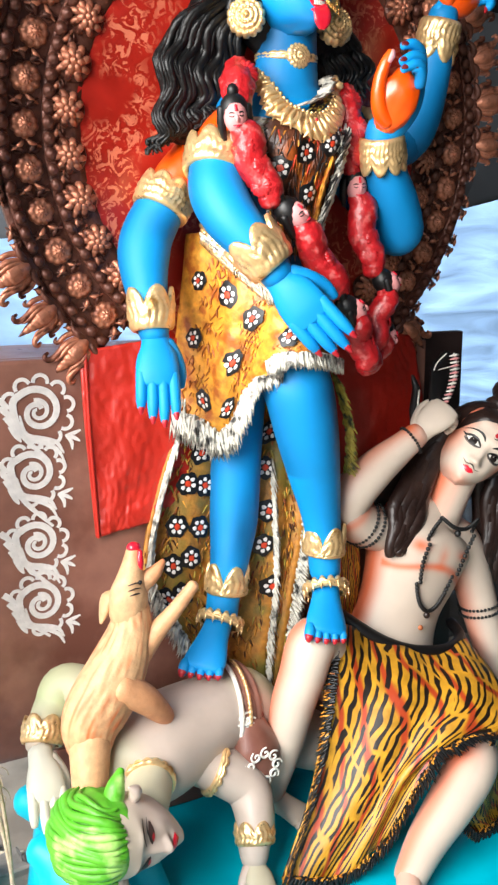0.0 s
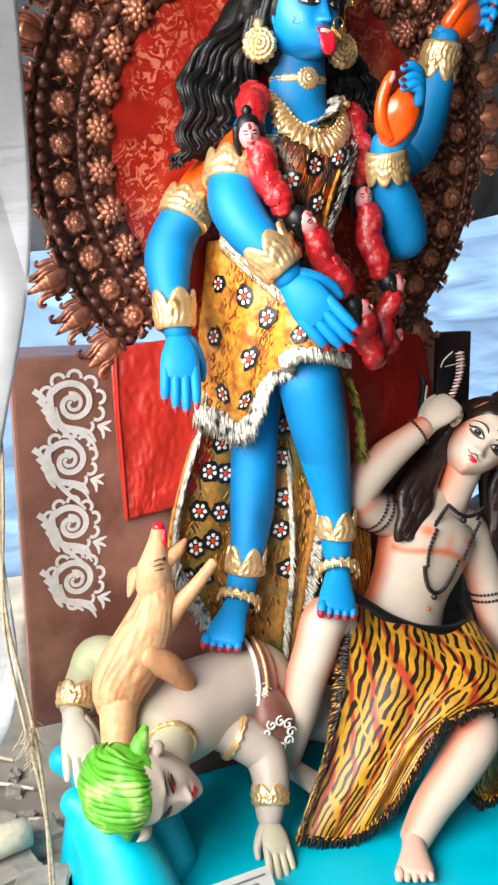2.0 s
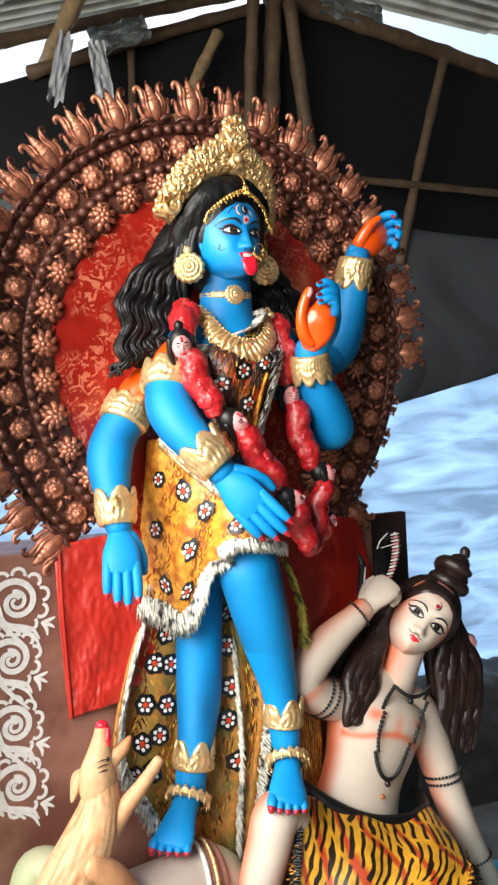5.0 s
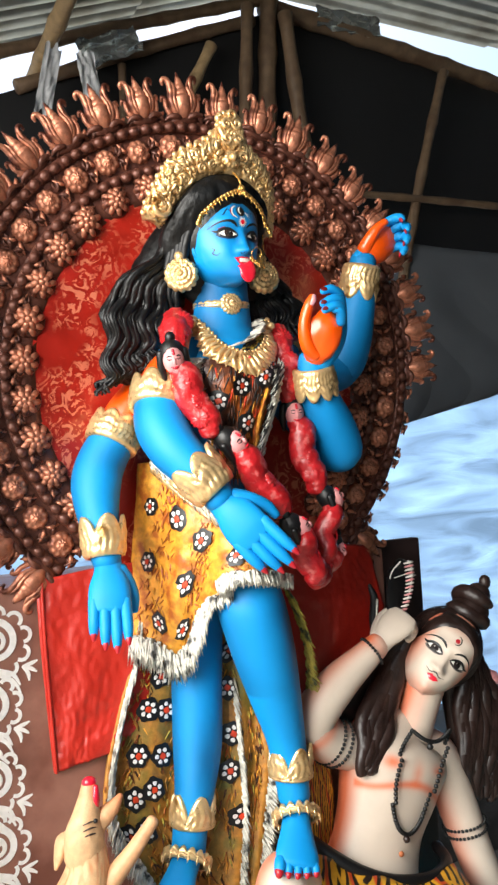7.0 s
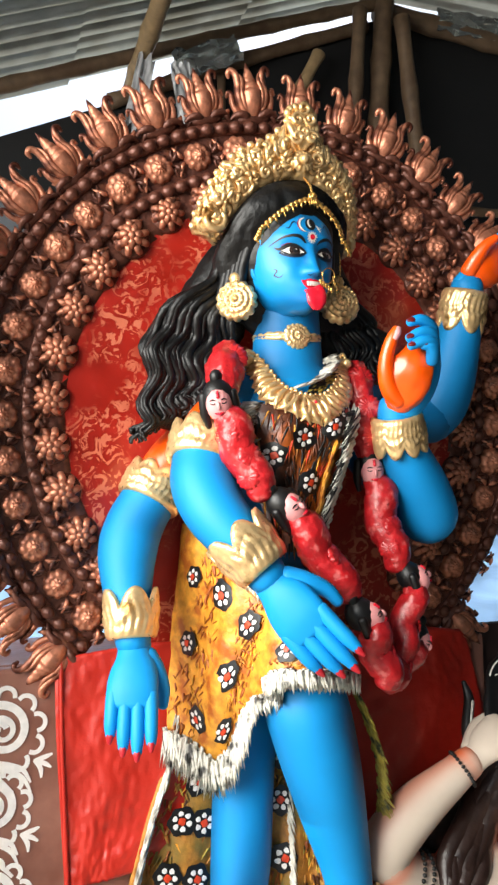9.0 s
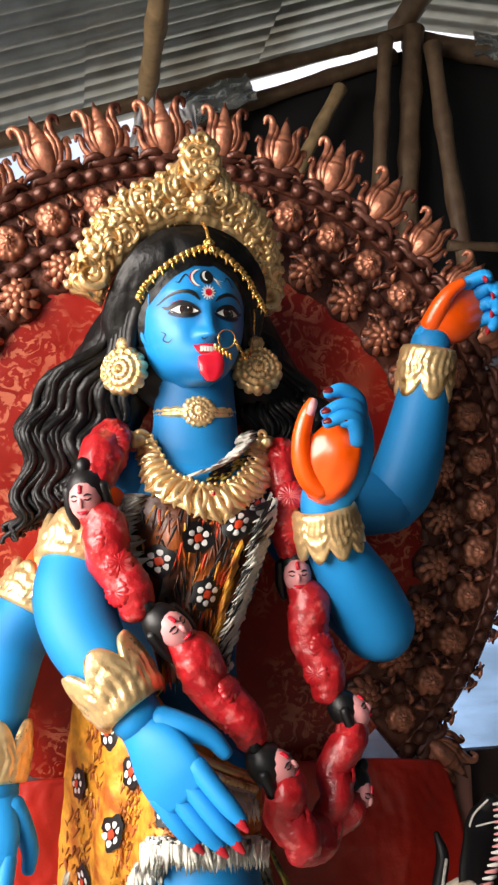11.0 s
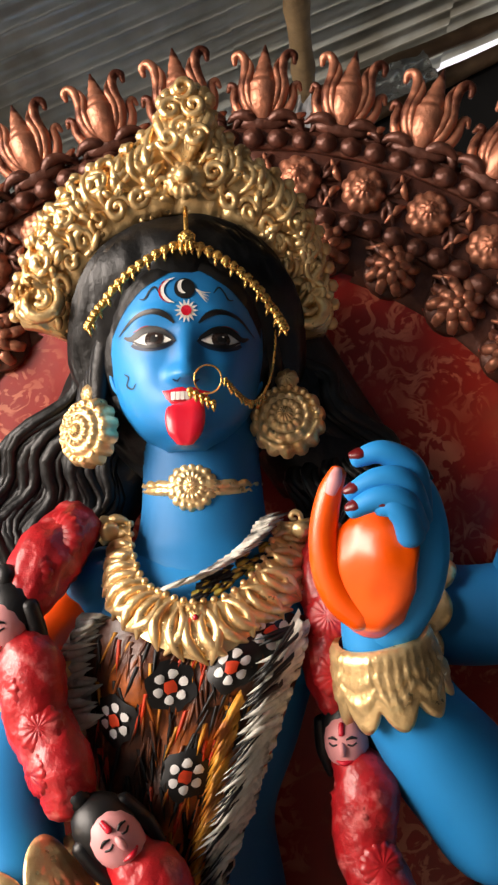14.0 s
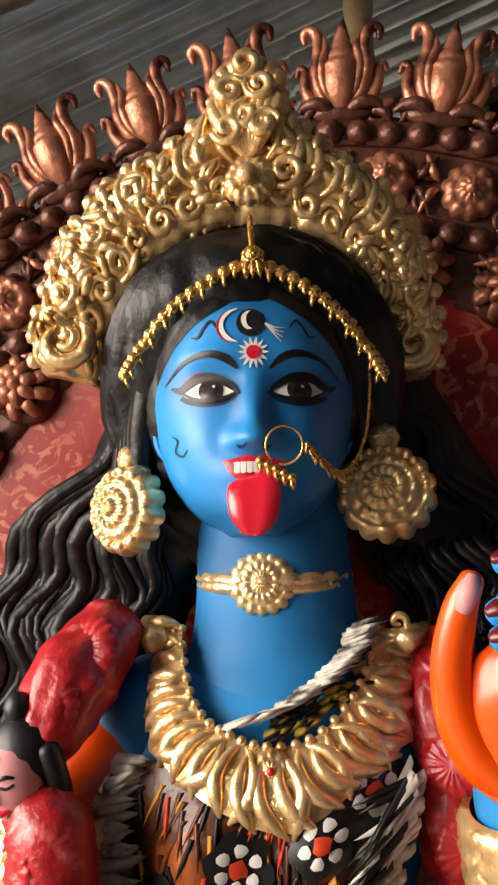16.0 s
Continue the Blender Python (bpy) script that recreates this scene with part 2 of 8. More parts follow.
def tiger(name):
    """Yellow paint with black wavy stripes and red flames."""
    m = shader(name, rgb(196, 142, 34), 0.45, vary=0.25, scale=30, bump=0.35, bump_scale=50)
    nt = m.node_tree
    L = nt.links.new
    b = nt.nodes["Principled BSDF"]
    at = nt.nodes.new("ShaderNodeAttribute")
    at.attribute_name = "weave"
    def wave(scale, dist, rot):
        mp = nt.nodes.new("ShaderNodeMapping")
        mp.inputs["Rotation"].default_value = (0, 0, radians(rot))
        w = nt.nodes.new("ShaderNodeTexWave")
        w.inputs["Scale"].default_value, w.inputs["Distortion"].default_value = scale, dist
        w.inputs["Detail"].default_value, w.inputs["Detail Scale"].default_value = 1.0, 1.5
        L(at.outputs["Vector"], mp.inputs[0]), L(mp.outputs[0], w.inputs[0])
        return w.outputs["Fac"]
    prev = b.inputs["Base Color"].links[0].from_socket
    gate = wave(2.2, 9.0, 35)
    for fac, lo, hi, col, cut in ((wave(1.9, 5.0, 24), 0.78, 0.97, rgb(168, 60, 24), False), (wave(6.0, 4.2, -14), 0.56, 0.68, rgb(24, 15, 9), True)):
        r, mx = nt.nodes.new("ShaderNodeMapRange"), nt.nodes.new("ShaderNodeMix")
        mx.data_type = "RGBA"
        r.inputs["From Min"].default_value, r.inputs["From Max"].default_value = lo, hi
        L(fac, r.inputs["Value"])
        out = r.outputs[0]
        if cut:
            g, mul = nt.nodes.new("ShaderNodeMapRange"), nt.nodes.new("ShaderNodeMath")
            g.inputs["From Min"].default_value, g.inputs["From Max"].default_value = 0.02, 0.1
            mul.operation = "MULTIPLY"
            L(gate, g.inputs["Value"]), L(out, mul.inputs[0]), L(g.outputs[0], mul.inputs[1])
            out = mul.outputs[0]
        L(out, mx.inputs[0]), L(prev, mx.inputs[6])
        mx.inputs[7].default_value = (*col, 1)
        prev = mx.outputs[2]
    L(prev, b.inputs["Base Color"])
    return m


TIGER = tiger("tiger_stripe_paint")

FLAME = shader("vermilion_dab", rgb(205, 62, 28), 0.45, vary=0.2, scale=90, bump=0.2)
OCHRE_DARK = shader("brown_ochre_stroke", rgb(150, 82, 22), 0.5, vary=0.25, scale=60, bump=0.3)
RUST = shader("rust_stroke", rgb(168, 96, 56), 0.55, vary=0.2, bump=0.1)

# ---- shaping helpers ----
def A(*v):
    return np.array(v, float)


def unit(v):
    v = np.asarray(v, float)
    return v / (np.linalg.norm(v) + 1e-12)


def spline(pts, per):
    """Points on a smooth curve through pts, per of them in each stretch."""
    P = np.asarray(pts, float)
    E = np.vstack([2 * P[0] - P[1], P, 2 * P[-1] - P[-2]])
    out = []
    for i in range(1, len(E) - 2):
        p0, p1, p2, p3 = E[i - 1:i + 3]
        for k in range(per):
            t = k / per
            out.append(0.5 * (2 * p1 + (p2 - p0) * t + (2 * p0 - 5 * p1 + 4 * p2 - p3) * t * t + (3 * p1 - p0 - 3 * p2 + p3) * t ** 3))
    out.append(P[-1])
    return np.array(out)


class Sculpt:
    """Collects shapes with their paints into one mesh."""

    def __init__(self):
        self.v, self.f, self.m, self.t, self.w, self.mats, self.count = [], [], [], [], [], [], 0

    def add(self, verts, faces, mat, tint=None, weave=None, M=None):
        verts = np.asarray(verts, float)
        if M is not None:
            R = np.array(M)
            verts = verts @ R[:3, :3].T + R[:3, 3]
        if mat not in self.mats:
            self.mats.append(mat)
        k = self.mats.index(mat)
        self.v.append(verts)
        self.f += [tuple(i + self.count for i in f) for f in faces]
        self.m += [k] * len(faces)
        self.t.append(np.zeros(len(verts)) if tint is None else np.asarray(tint, float))
        self.w.append(np.zeros((len(verts), 3)) if weave is None else np.asarray(weave, float))
        self.count += len(verts)

    def mesh(self, name, smooth=True):
        me = bpy.data.meshes.new(name)
        me.from_pydata(np.vstack(self.v).tolist(), [], self.f)
        for m in self.mats:
            me.materials.append(m)
        me.polygons.foreach_set("material_index", self.m)
        me.polygons.foreach_set("use_smooth", [smooth] * len(self.f))
        me.attributes.new("tint", "FLOAT", "POINT").data.foreach_set("value", np.concatenate(self.t))
        me.attributes.new("weave", "FLOAT_VECTOR", "POINT").data.foreach_set("vector", np.vstack(self.w).ravel())
        bm = bmesh.new()
        bm.from_mesh(me)
        bmesh.ops.recalc_face_normals(bm, faces=bm.faces)
        bm.to_mesh(me)
        bm.free()
        me.update()
        return me


class Tube:
    """A limb: elliptical sections along a smooth line. point(u, a) gives a place on its skin."""

    def __init__(self, pts, rad, per=6, ref=(0, -1, 0)):
        rad = [(r, r) if np.isscalar(r) else r for r in rad]
        self.P, self.R = spline(pts, per), np.maximum(spline(rad, per), 0.0008)
        T = np.gradient(self.P, axis=0)
        self.T = T / np.linalg.norm(T, axis=1)[:, None]
        s = np.cross(self.T, np.asarray(ref, float))
        self.S = s / (np.linalg.norm(s, axis=1)[:, None] + 1e-9)
        self.F = np.cross(self.S, self.T)
        self.length = np.linalg.norm(np.diff(self.P, axis=0), axis=1).sum()

    def at(self, u):
        x = min(max(u, 0), 1) * (len(self.P) - 1)
        i = min(int(x), len(self.P) - 2)
        k = x - i
        return [X[i] * (1 - k) + X[i + 1] * k for X in (self.P, self.R, self.S, self.F)]

    def point(self, u, a, off=0.0):
        """a: degrees round, 0 to the front (ref), 90 to one side."""
        p, r, s, f = self.at(u)
        return p + f * (r[1] + off) * math.cos(radians(a)) + s * (r[0] + off) * math.sin(radians(a))


def tube(S, pts, rad, mat, n=16, per=6, ref=(0, -1, 0), caps=(0.7, 0.7), tint=None, ripple=None, M=None, weave=None):
    T = Tube(pts, rad, per, ref)
    rings = []
    N = len(T.P)
    for end, amount in ((0, caps[0]), (N - 1, caps[1])):
        if amount:
            extra = []
            for k in (80, 55, 28):
                sc, ln = math.cos(radians(k)), math.sin(radians(k)) * amount * min(T.R[end])
                extra.append((T.P[end] + T.T[end] * ln * (-1 if end == 0 else 1), T.R[end] * sc, T.S[end], T.F[end], end / (N - 1)))
            rings_end = extra
        else:
            rings_end = []
        if end == 0:
            rings += rings_end
            rings += [(T.P[i], T.R[i], T.S[i], T.F[i], i / (N - 1)) for i in range(N)]
        else:
            rings += rings_end[::-1]
    V, tn, wv = [], [], []
    ang = [2 * math.pi * j / n for j in range(n)]
    for p, r, s, f, u in rings:
        for a in ang:
            k = 1.0 if ripple is None else 1 + ripple(u, a)
            V.append(p + k * (f * r[1] * math.cos(a) + s * r[0] * math.sin(a)))
            tn.append(0.0 if tint is None else tint(u, a))
            wv.append((a / 6.283, u, 0))
    F = []
    for i in range(len(rings) - 1):
        for j in range(n):
            q = (j + 1) % n
            F.append((i * n + j, i * n + q, (i + 1) * n + q, (i + 1) * n + j))
    F += [tuple(range(n))[::-1], tuple(range((len(rings) - 1) * n, len(rings) * n))]
    S.add(V, F, mat, tn, wv, M)
    return T


def ball(S, c, r, mat, n=14, M=None, tint=None):
    r = (r, r, r) if np.isscalar(r) else r
    V, F = [], []
    rows = n // 2 + 1
    for i in range(rows):
        e = math.pi * i / (rows - 1) - math.pi / 2
        for j in range(n):
            a = 2 * math.pi * j / n
            V.append((c[0] + r[0] * math.cos(e) * math.cos(a), c[1] + r[1] * math.cos(e) * math.sin(a), c[2] + r[2] * math.sin(e)))
    for i in range(rows - 1):
        for j in range(n):
            q = (j + 1) % n
            F.append((i * n + j, i * n + q, (i + 1) * n + q, (i + 1) * n + j))
    S.add(V, F, mat, None if tint is None else [tint(p) for p in V], None, M)


def sheet(S, ctrl, mat, nu=24, nv=24, thick=0.008, relief=None, M=None):
    """A cloth through a grid of places, with thickness. Returns its place function."""
    C = np.asarray(ctrl, float)
    rows = np.array([spline(r, 12) for r in C])
    G = np.array([spline(rows[:, j], 12) for j in range(rows.shape[1])]).transpose(1, 0, 2)

    def place(u, v):
        x, y = min(max(u, 0), 1) * (G.shape[1] - 1), min(max(v, 0), 1) * (G.shape[0] - 1)
        i, j = min(int(x), G.shape[1] - 2), min(int(y), G.shape[0] - 2)
        a, b = x - i, y - j
        return (G[j, i] * (1 - a) + G[j, i + 1] * a) * (1 - b) + (G[j + 1, i] * (1 - a) + G[j + 1, i + 1] * a) * b

    def normal(u, v):
        e = 0.01
        nn = unit(np.cross(place(min(u + e, 1), v) - place(max(u - e, 0), v), place(u, min(v + e, 1)) - place(u, max(v - e, 0))))
        return nn if nn[1] < 0 else -nn
    V, W = [], []
    for side in (0, 1):
        for j in range(nv + 1):
            for i in range(nu + 1):
                u, v = i / nu, j / nv
                d = thick if side == 0 else 0.0
                if relief and side == 0:
                    d += relief(u, v)
                V.append(place(u, v) + normal(u, v) * d)
                W.append((u, v, 0))
    F = []
    row, half = nu + 1, (nu + 1) * (nv + 1)
    for j in range(nv):
        for i in range(nu):
            q = (j * row + i, j * row + i + 1, (j + 1) * row + i + 1, (j + 1) * row + i)
            F.append(q)
            F.append(tuple(k + half for k in q)[::-1])
    rim = [i for i in range(nu)] + [j * row + nu for j in range(nv)] + [nv * row + i for i in range(nu, 0, -1)] + [j * row for j in range(nv, 0, -1)]
    for a, b in zip(rim, rim[1:] + rim[:1]):
        F.append((a, b, b + half, a + half))
    S.add(V, F, mat, None, W, M)
    return lambda u, v, off=0.0: place(u, v) + normal(u, v) * (thick + off)


def tuft(S, base, tip, width, across, mat):
    """One tapered lock of fur or leaf."""
    b, t, s = np.asarray(base, float), np.asarray(tip, float), unit(across) * width
    nrm = unit(np.cross(t - b, s)) * width * 0.55
    mid = b * 0.45 + t * 0.55
    V = [b - s, b + nrm, b + s, b - nrm, mid - s * 0.8, mid + nrm * 0.9, mid + s * 0.8, mid - nrm * 0.9, t]
    F = [(0, 1, 5, 4), (1, 2, 6, 5), (2, 3, 7, 6), (3, 0, 4, 7), (4, 5, 8), (5, 6, 8), (6, 7, 8), (7, 4, 8)]
    S.add(V, F, mat)


def fur_edge(S, line, way, length, mat, step=0.011, width=0.005, spread=0.5, rows=2, out=(0, -1, 0), lift=0.006):
    """Locks along a line of places, all combed one way."""
    L = np.asarray(line, float)
    seg = np.linalg.norm(np.diff(L, axis=0), axis=1)
    total = seg.sum()
    cum = np.concatenate([[0], np.cumsum(seg)])
    k = max(2, int(total / step))
    for rw in range(rows):
        for i in range(k):
            s = total * (i + 0.5 * rw + random.uniform(-0.3, 0.3)) / k
            s = min(max(s, 0), total)
            p = A(*[np.interp(s, cum, L[:, c]) for c in range(3)])
            q = A(*[np.interp(min(s + 0.01, total), cum, L[:, c]) for c in range(3)]) - A(*[np.interp(max(s - 0.01, 0), cum, L[:, c]) for c in range(3)])
            w = way(p) if callable(way) else np.asarray(way, float)
            d = unit(unit(w) + unit(q) * random.uniform(-spread, spread) + np.asarray(out) * random.uniform(0, 0.25))
            o = np.asarray(out) * lift * (rw + random.random())
            ln = length * random.uniform(0.65, 1.2)
            tuft(S, p + o - d * ln * 0.35, p + o + d * ln * 0.65, width * random.uniform(0.7, 1.3), q, mat)


def disc_on(S, place, cu, cv, ru, rv, off, mat, n=14, wob=0.12, rings=2, rnd=None):
    """A painted spot that follows a surface place(u, v, off)."""
    rnd = rnd or random
    ph = rnd.uniform(0, 6.28)
    V = [place(cu, cv, off)]
    for k in range(1, rings + 1):
        for j in range(n):
            a = 2 * math.pi * j / n
            r = k / rings * (1 + wob * math.sin(6 * a + ph) + wob * 0.4 * math.sin(3 * a + 2 * ph))
            V.append(place(cu + ru * r * math.cos(a), cv + rv * r * math.sin(a), off if k < rings else off - 0.0015))
    F = [(0, 1 + j, 1 + (j + 1) % n) for j in range(n)]
    for k in range(rings - 1):
        for j in range(n):
            q = (j + 1) % n
            F.append((1 + k * n + j, 1 + (k + 1) * n + j, 1 + (k + 1) * n + q, 1 + k * n + q))
    S.add(V, F, mat)


def leopard_spot(S, place, cu, cv, ru, rv, red=True):
    """A flower-like leopard spot: black ring, white petals, red heart."""
    disc_on(S, place, cu, cv, ru * 1.08, rv * 1.08, 0.003, BLACK, 22, 0.09)
    turn = random.uniform(0, 1.0)
    for k in range(6):
        a = turn + 1.0472 * k
        disc_on(S, place, cu + ru * 0.56 * math.cos(a), cv + rv * 0.56 * math.sin(a), ru * 0.21, rv * 0.21, 0.0058, CHALK, 9, 0.1, 1)
    disc_on(S, place, cu, cv, ru * 0.3, rv * 0.3, 0.0075, FLAME if red else BLACK, 10, 0.15, 1)


def round_spot(S, place, u, v, r):
    """A leopard spot of true radius r on a cloth place(u, v, off)."""
    e = 0.01
    su = np.linalg.norm(place(u + e, v, 0.0) - place(u - e, v, 0.0)) / (2 * e)
    sv = np.linalg.norm(place(u, v + e, 0.0) - place(u, v - e, 0.0)) / (2 * e)
    leopard_spot(S, place, u, v, r / max(su, 0.05), r / max(sv, 0.05))


def band(S, c, axis, r, h, mat, front=(0, -1, 0), points=7, flare=0.0, crest=0.35, thick=0.006, n=120, m=14, flat=1.0, ridges=3):
    """A moulded bangle: ridged bands and a crest of points round one rim."""
    ax = unit(axis)
    f = unit(np.asarray(front, float) - ax * np.dot(front, ax))
    s = np.cross(ax, f)
    V, F = [], []
    for i in range(m + 1):
        v = i / m
        for j in range(n):
            a = 2 * math.pi * j / n
            top = h * (1 + crest * (abs(math.cos(points * a / 2)) ** 0.7 - 0.5))
            leaf = abs(math.sin(points * 2 * a + 5.5 * abs(v - 0.4))) ** 0.6
            bulge = thick * (0.35 + 0.45 * abs(math.sin(v * math.pi * ridges)) + 0.65 * leaf * math.sin(math.pi * min(1, v * 1.15))) + 0.4 * thick * abs(math.cos(points * a / 2)) * (v > 0.55)
            rr = r * (1 + flare * v) + bulge
            V.append(np.asarray(c) + ax * (v * top - h / 2) + (f * math.cos(a) + s * math.sin(a) * flat) * rr)
    for i in range(m):
        for j in range(n):
            q = (j + 1) % n
            F.append((i * n + j, i * n + q, (i + 1) * n + q, (i + 1) * n + j))
    base = len(V)
    for i in (m, 0):
        for j in range(n):
            p = V[i * n + j] - np.asarray(c)
            radial = p - ax * np.dot(p, ax)
            V.append(np.asarray(c) + ax * np.dot(p, ax) + radial * 0.86)
    for j in range(n):
        q = (j + 1) % n
        F.append((m * n + j, m * n + q, base + q, base + j))
        F.append((q, j, base + n + j, base + n + q))
    S.add(V, F, mat)


def rosette(S, c, normal, r, mat, petals=12, rings=3, height=0.35, up=(0, 0, 1)):
    """A domed flower of rings of petals on a disc."""
    nrm = unit(normal)
    s = unit(np.cross(up, nrm))
    t = np.cross(nrm, s)
    c = np.asarray(c, float)
    n = petals * 4
    V, F = [c + nrm * r * height], []
    K = rings * 4
    for k in range(1, K + 1):
        x = k / K
        for j in range(n):
            a = 2 * math.pi * j / n
            ring = int((k - 0.01) / 4)
            local = (k - ring * 4) / 4
            lob = abs(math.cos((petals * a + ring * math.pi) / 2)) ** 0.6
            rr = r * x * (1 + (0.12 if k == K else 0.03) * (lob - 0.6))
            hh = r * height * ((1 - x ** 2) * 0.75 + 0.32 * math.sin(local * math.pi) * (0.4 + 0.6 * lob))
            V.append(c + (s * math.cos(a) + t * math.sin(a)) * rr + nrm * hh)
    for j in range(n):
        F.append((0, 1 + j, 1 + (j + 1) % n))
    for k in range(K - 1):
        for j in range(n):
            q = (j + 1) % n
            F.append((1 + k * n + j, 1 + (k + 1) * n + j, 1 + (k + 1) * n + q, 1 + k * n + q))
    b = len(V)
    for j in range(n):
        V.append(V[1 + (K - 1) * n + j] - nrm * r * 0.25)
    for j in range(n):
        q = (j + 1) % n
        F.append((1 + (K - 1) * n + j, b + j, b + q, 1 + (K - 1) * n + q))
    S.add(V, F, mat)


def rope_line(S, pts, r, mat, per=6, n=6, M=None):
    tube(S, pts, [r] * len(pts), mat, n, per, ref=(0.13, -0.9, 0.31), caps=(0.5, 0.5), M=M)


def coil(S, c, s, t, nrm, r, turns, wire, mat, start=0.0, k=22, way=1):
    """A spiral scroll standing proud of a surface with axes s, t and normal nrm."""
    pts, rad = [], []
    for i in range(k):
        x = i / (k - 1)
        a = start + way * turns * 2 * math.pi * x
        rr = r * (1 - 0.82 * x)
        pts.append(np.asarray(c) + np.asarray(s) * rr * math.cos(a) + np.asarray(t) * rr * math.sin(a) + np.asarray(nrm) * wire * 0.4 * (1 + x))
        rad.append(wire * (1.15 - 0.5 * abs(2 * x - 0.9)))
    tube(S, pts, rad, mat, 6, 1, ref=nrm, caps=(0.5, 0.5))


def part(name, data, parent, label="", M=None):
    """Links a mesh as one part under a thing."""
    ob = new(name, data)
    ob.parent = parent
    if M is not None:
        ob.matrix_local = M
    if label:
        ob["label"] = label
    return ob


def thing(name, label, category, group="", kind="", at=(0, 0, 0)):
    e = new(name)
    e.location = at
    e.empty_display_size = 0.1
    return tagged(e, label, category, group, kind)


def box_mesh(name, lo, hi, mat, bevel=0.004):
    bm = bmesh.new()
    bmesh.ops.create_cube(bm, size=1.0)
    lo, hi = Vector(lo), Vector(hi)
    for v in bm.verts:
        v.co = Vector([(lo[i] + hi[i]) / 2 + v.co[i] * (hi[i] - lo[i]) for i in range(3)])
    if bevel:
        bmesh.ops.bevel(bm, geom=bm.edges[:], offset=bevel, segments=2, affect="EDGES", profile=0.7)
    me = bpy.data.meshes.new(name)
    bm.to_mesh(me)
    bm.free()
    me.materials.append(mat)
    return me

# ---- the shed ----
def slab(name, corners, thick, mat, label, category, kind="structure", folds=0.0, cells=(30, 20), seed=1):
    """A cloth or board between four corners (top left, top right, bottom left, bottom right), with folds."""
    S = Sculpt()
    tl, tr, bl, br = [A(*c) for c in corners]
    nrm = unit(np.cross(tr - tl, bl - tl))
    V = []
    for side in (0, 1):
        for j in range(cells[1] + 1):
            for i in range(cells[0] + 1):
                u, v = i / cells[0], j / cells[1]
                p = (tl * (1 - u) + tr * u) * (1 - v) + (bl * (1 - u) + br * u) * v
                w = noise.noise(Vector((p[0] * 1.6 + seed, p[1] * 1.6, p[2] * 0.5))) + 0.5 * noise.noise(Vector((p[0] * 4 + seed, p[1] * 4, p[2] * 1.5)))
                V.append(p + nrm * (folds * w + side * thick))
    F, row, half = [], cells[0] + 1, (cells[0] + 1) * (cells[1] + 1)
    for j in range(cells[1]):
        for i in range(cells[0]):
            q = (j * row + i, j * row + i + 1, (j + 1) * row + i + 1, (j + 1) * row + i)
            F += [q, tuple(k + half for k in q)[::-1]]
    rim = list(range(cells[0])) + [j * row + cells[0] for j in range(cells[1])] + [cells[1] * row + i for i in range(cells[0], 0, -1)] + [j * row for j in range(cells[1], 0, -1)]
    F += [(a, b, b + half, a + half) for a, b in zip(rim, rim[1:] + rim[:1])]
    S.add(V, F, mat)
    return tagged(new(name, S.mesh(name)), label, category, kind=kind)


# ground: one sheet to the horizon, uneven near the statue
def ground_mesh():
    xs = np.concatenate([[-400, -60, -15], np.linspace(-5, 6, 56), [16, 60, 400]])
    ys = np.concatenate([[-400, -60, -15], np.linspace(-5, 6, 56), [16, 60, 400]])
    V = [(x, y, 0.012 * noise.noise(Vector((x * 2.3, y * 2.3, 0))) + 0.006 * noise.noise(Vector((x * 9, y * 9, 3))) if abs(x) < 7 and abs(y) < 7 else 0.0) for y in ys for x in xs]
    n = len(xs)
    me = bpy.data.meshes.new("ground")
    me.from_pydata(V, [], [(j * n + i, j * n + i + 1, (j + 1) * n + i + 1, (j + 1) * n + i) for j in range(len(ys) - 1) for i in range(n - 1)])
    me.materials.append(DIRT)
    return me


tagged(new("ground", ground_mesh()), "trodden grey earth floor strewn with dust and rubble", "ground", kind="structure")

# end wall of cloths: bright tarpaulin below, grey above it, black under the gable
RIDGE = (2.22, 4.12)
slab("wall_back_lower", ((0.35, 3.62, 2.2), (5.2, 3.62, 2.2), (0.35, 3.62, 0.3), (5.2, 3.62, 0.3)), 0.004, BLUETARP,
     "blue and white tarpaulin wall lit from outside", "tarpaulin", folds=0.05)
def clay_mound():
    """A long low mound of wet clay along the end wall."""
    V, nx, ny = [], 70, 24
    for j in range(ny + 1):
        for i in range(nx + 1):
            x, v = 0.6 + 4.5 * i / nx, j / ny
            crest = 0.42 + 0.07 * noise.noise(Vector((x * 1.3, 0, 7)))
            prof = math.sin(math.pi * v) ** 0.7
            lump = 0.09 * noise.noise(Vector((x * 4, v * 4, 2))) + 0.05 * noise.noise(Vector((x * 11, v * 9, 5)))
            V.append((x, 2.75 + 1.15 * v + 0.05 * noise.noise(Vector((x * 3, v * 3, 9))), max(0.0, crest * prof + lump * prof)))
    S = Sculpt()
    S.add(V, [(j * (nx + 1) + i, j * (nx + 1) + i + 1, (j + 1) * (nx + 1) + i + 1, (j + 1) * (nx + 1) + i) for j in range(ny) for i in range(nx)], MUD)
    return S.mesh("clay_mound")


tagged(new("clay_mound", clay_mound()), "long mound of dark wet clay along the end wall", "clay mound")
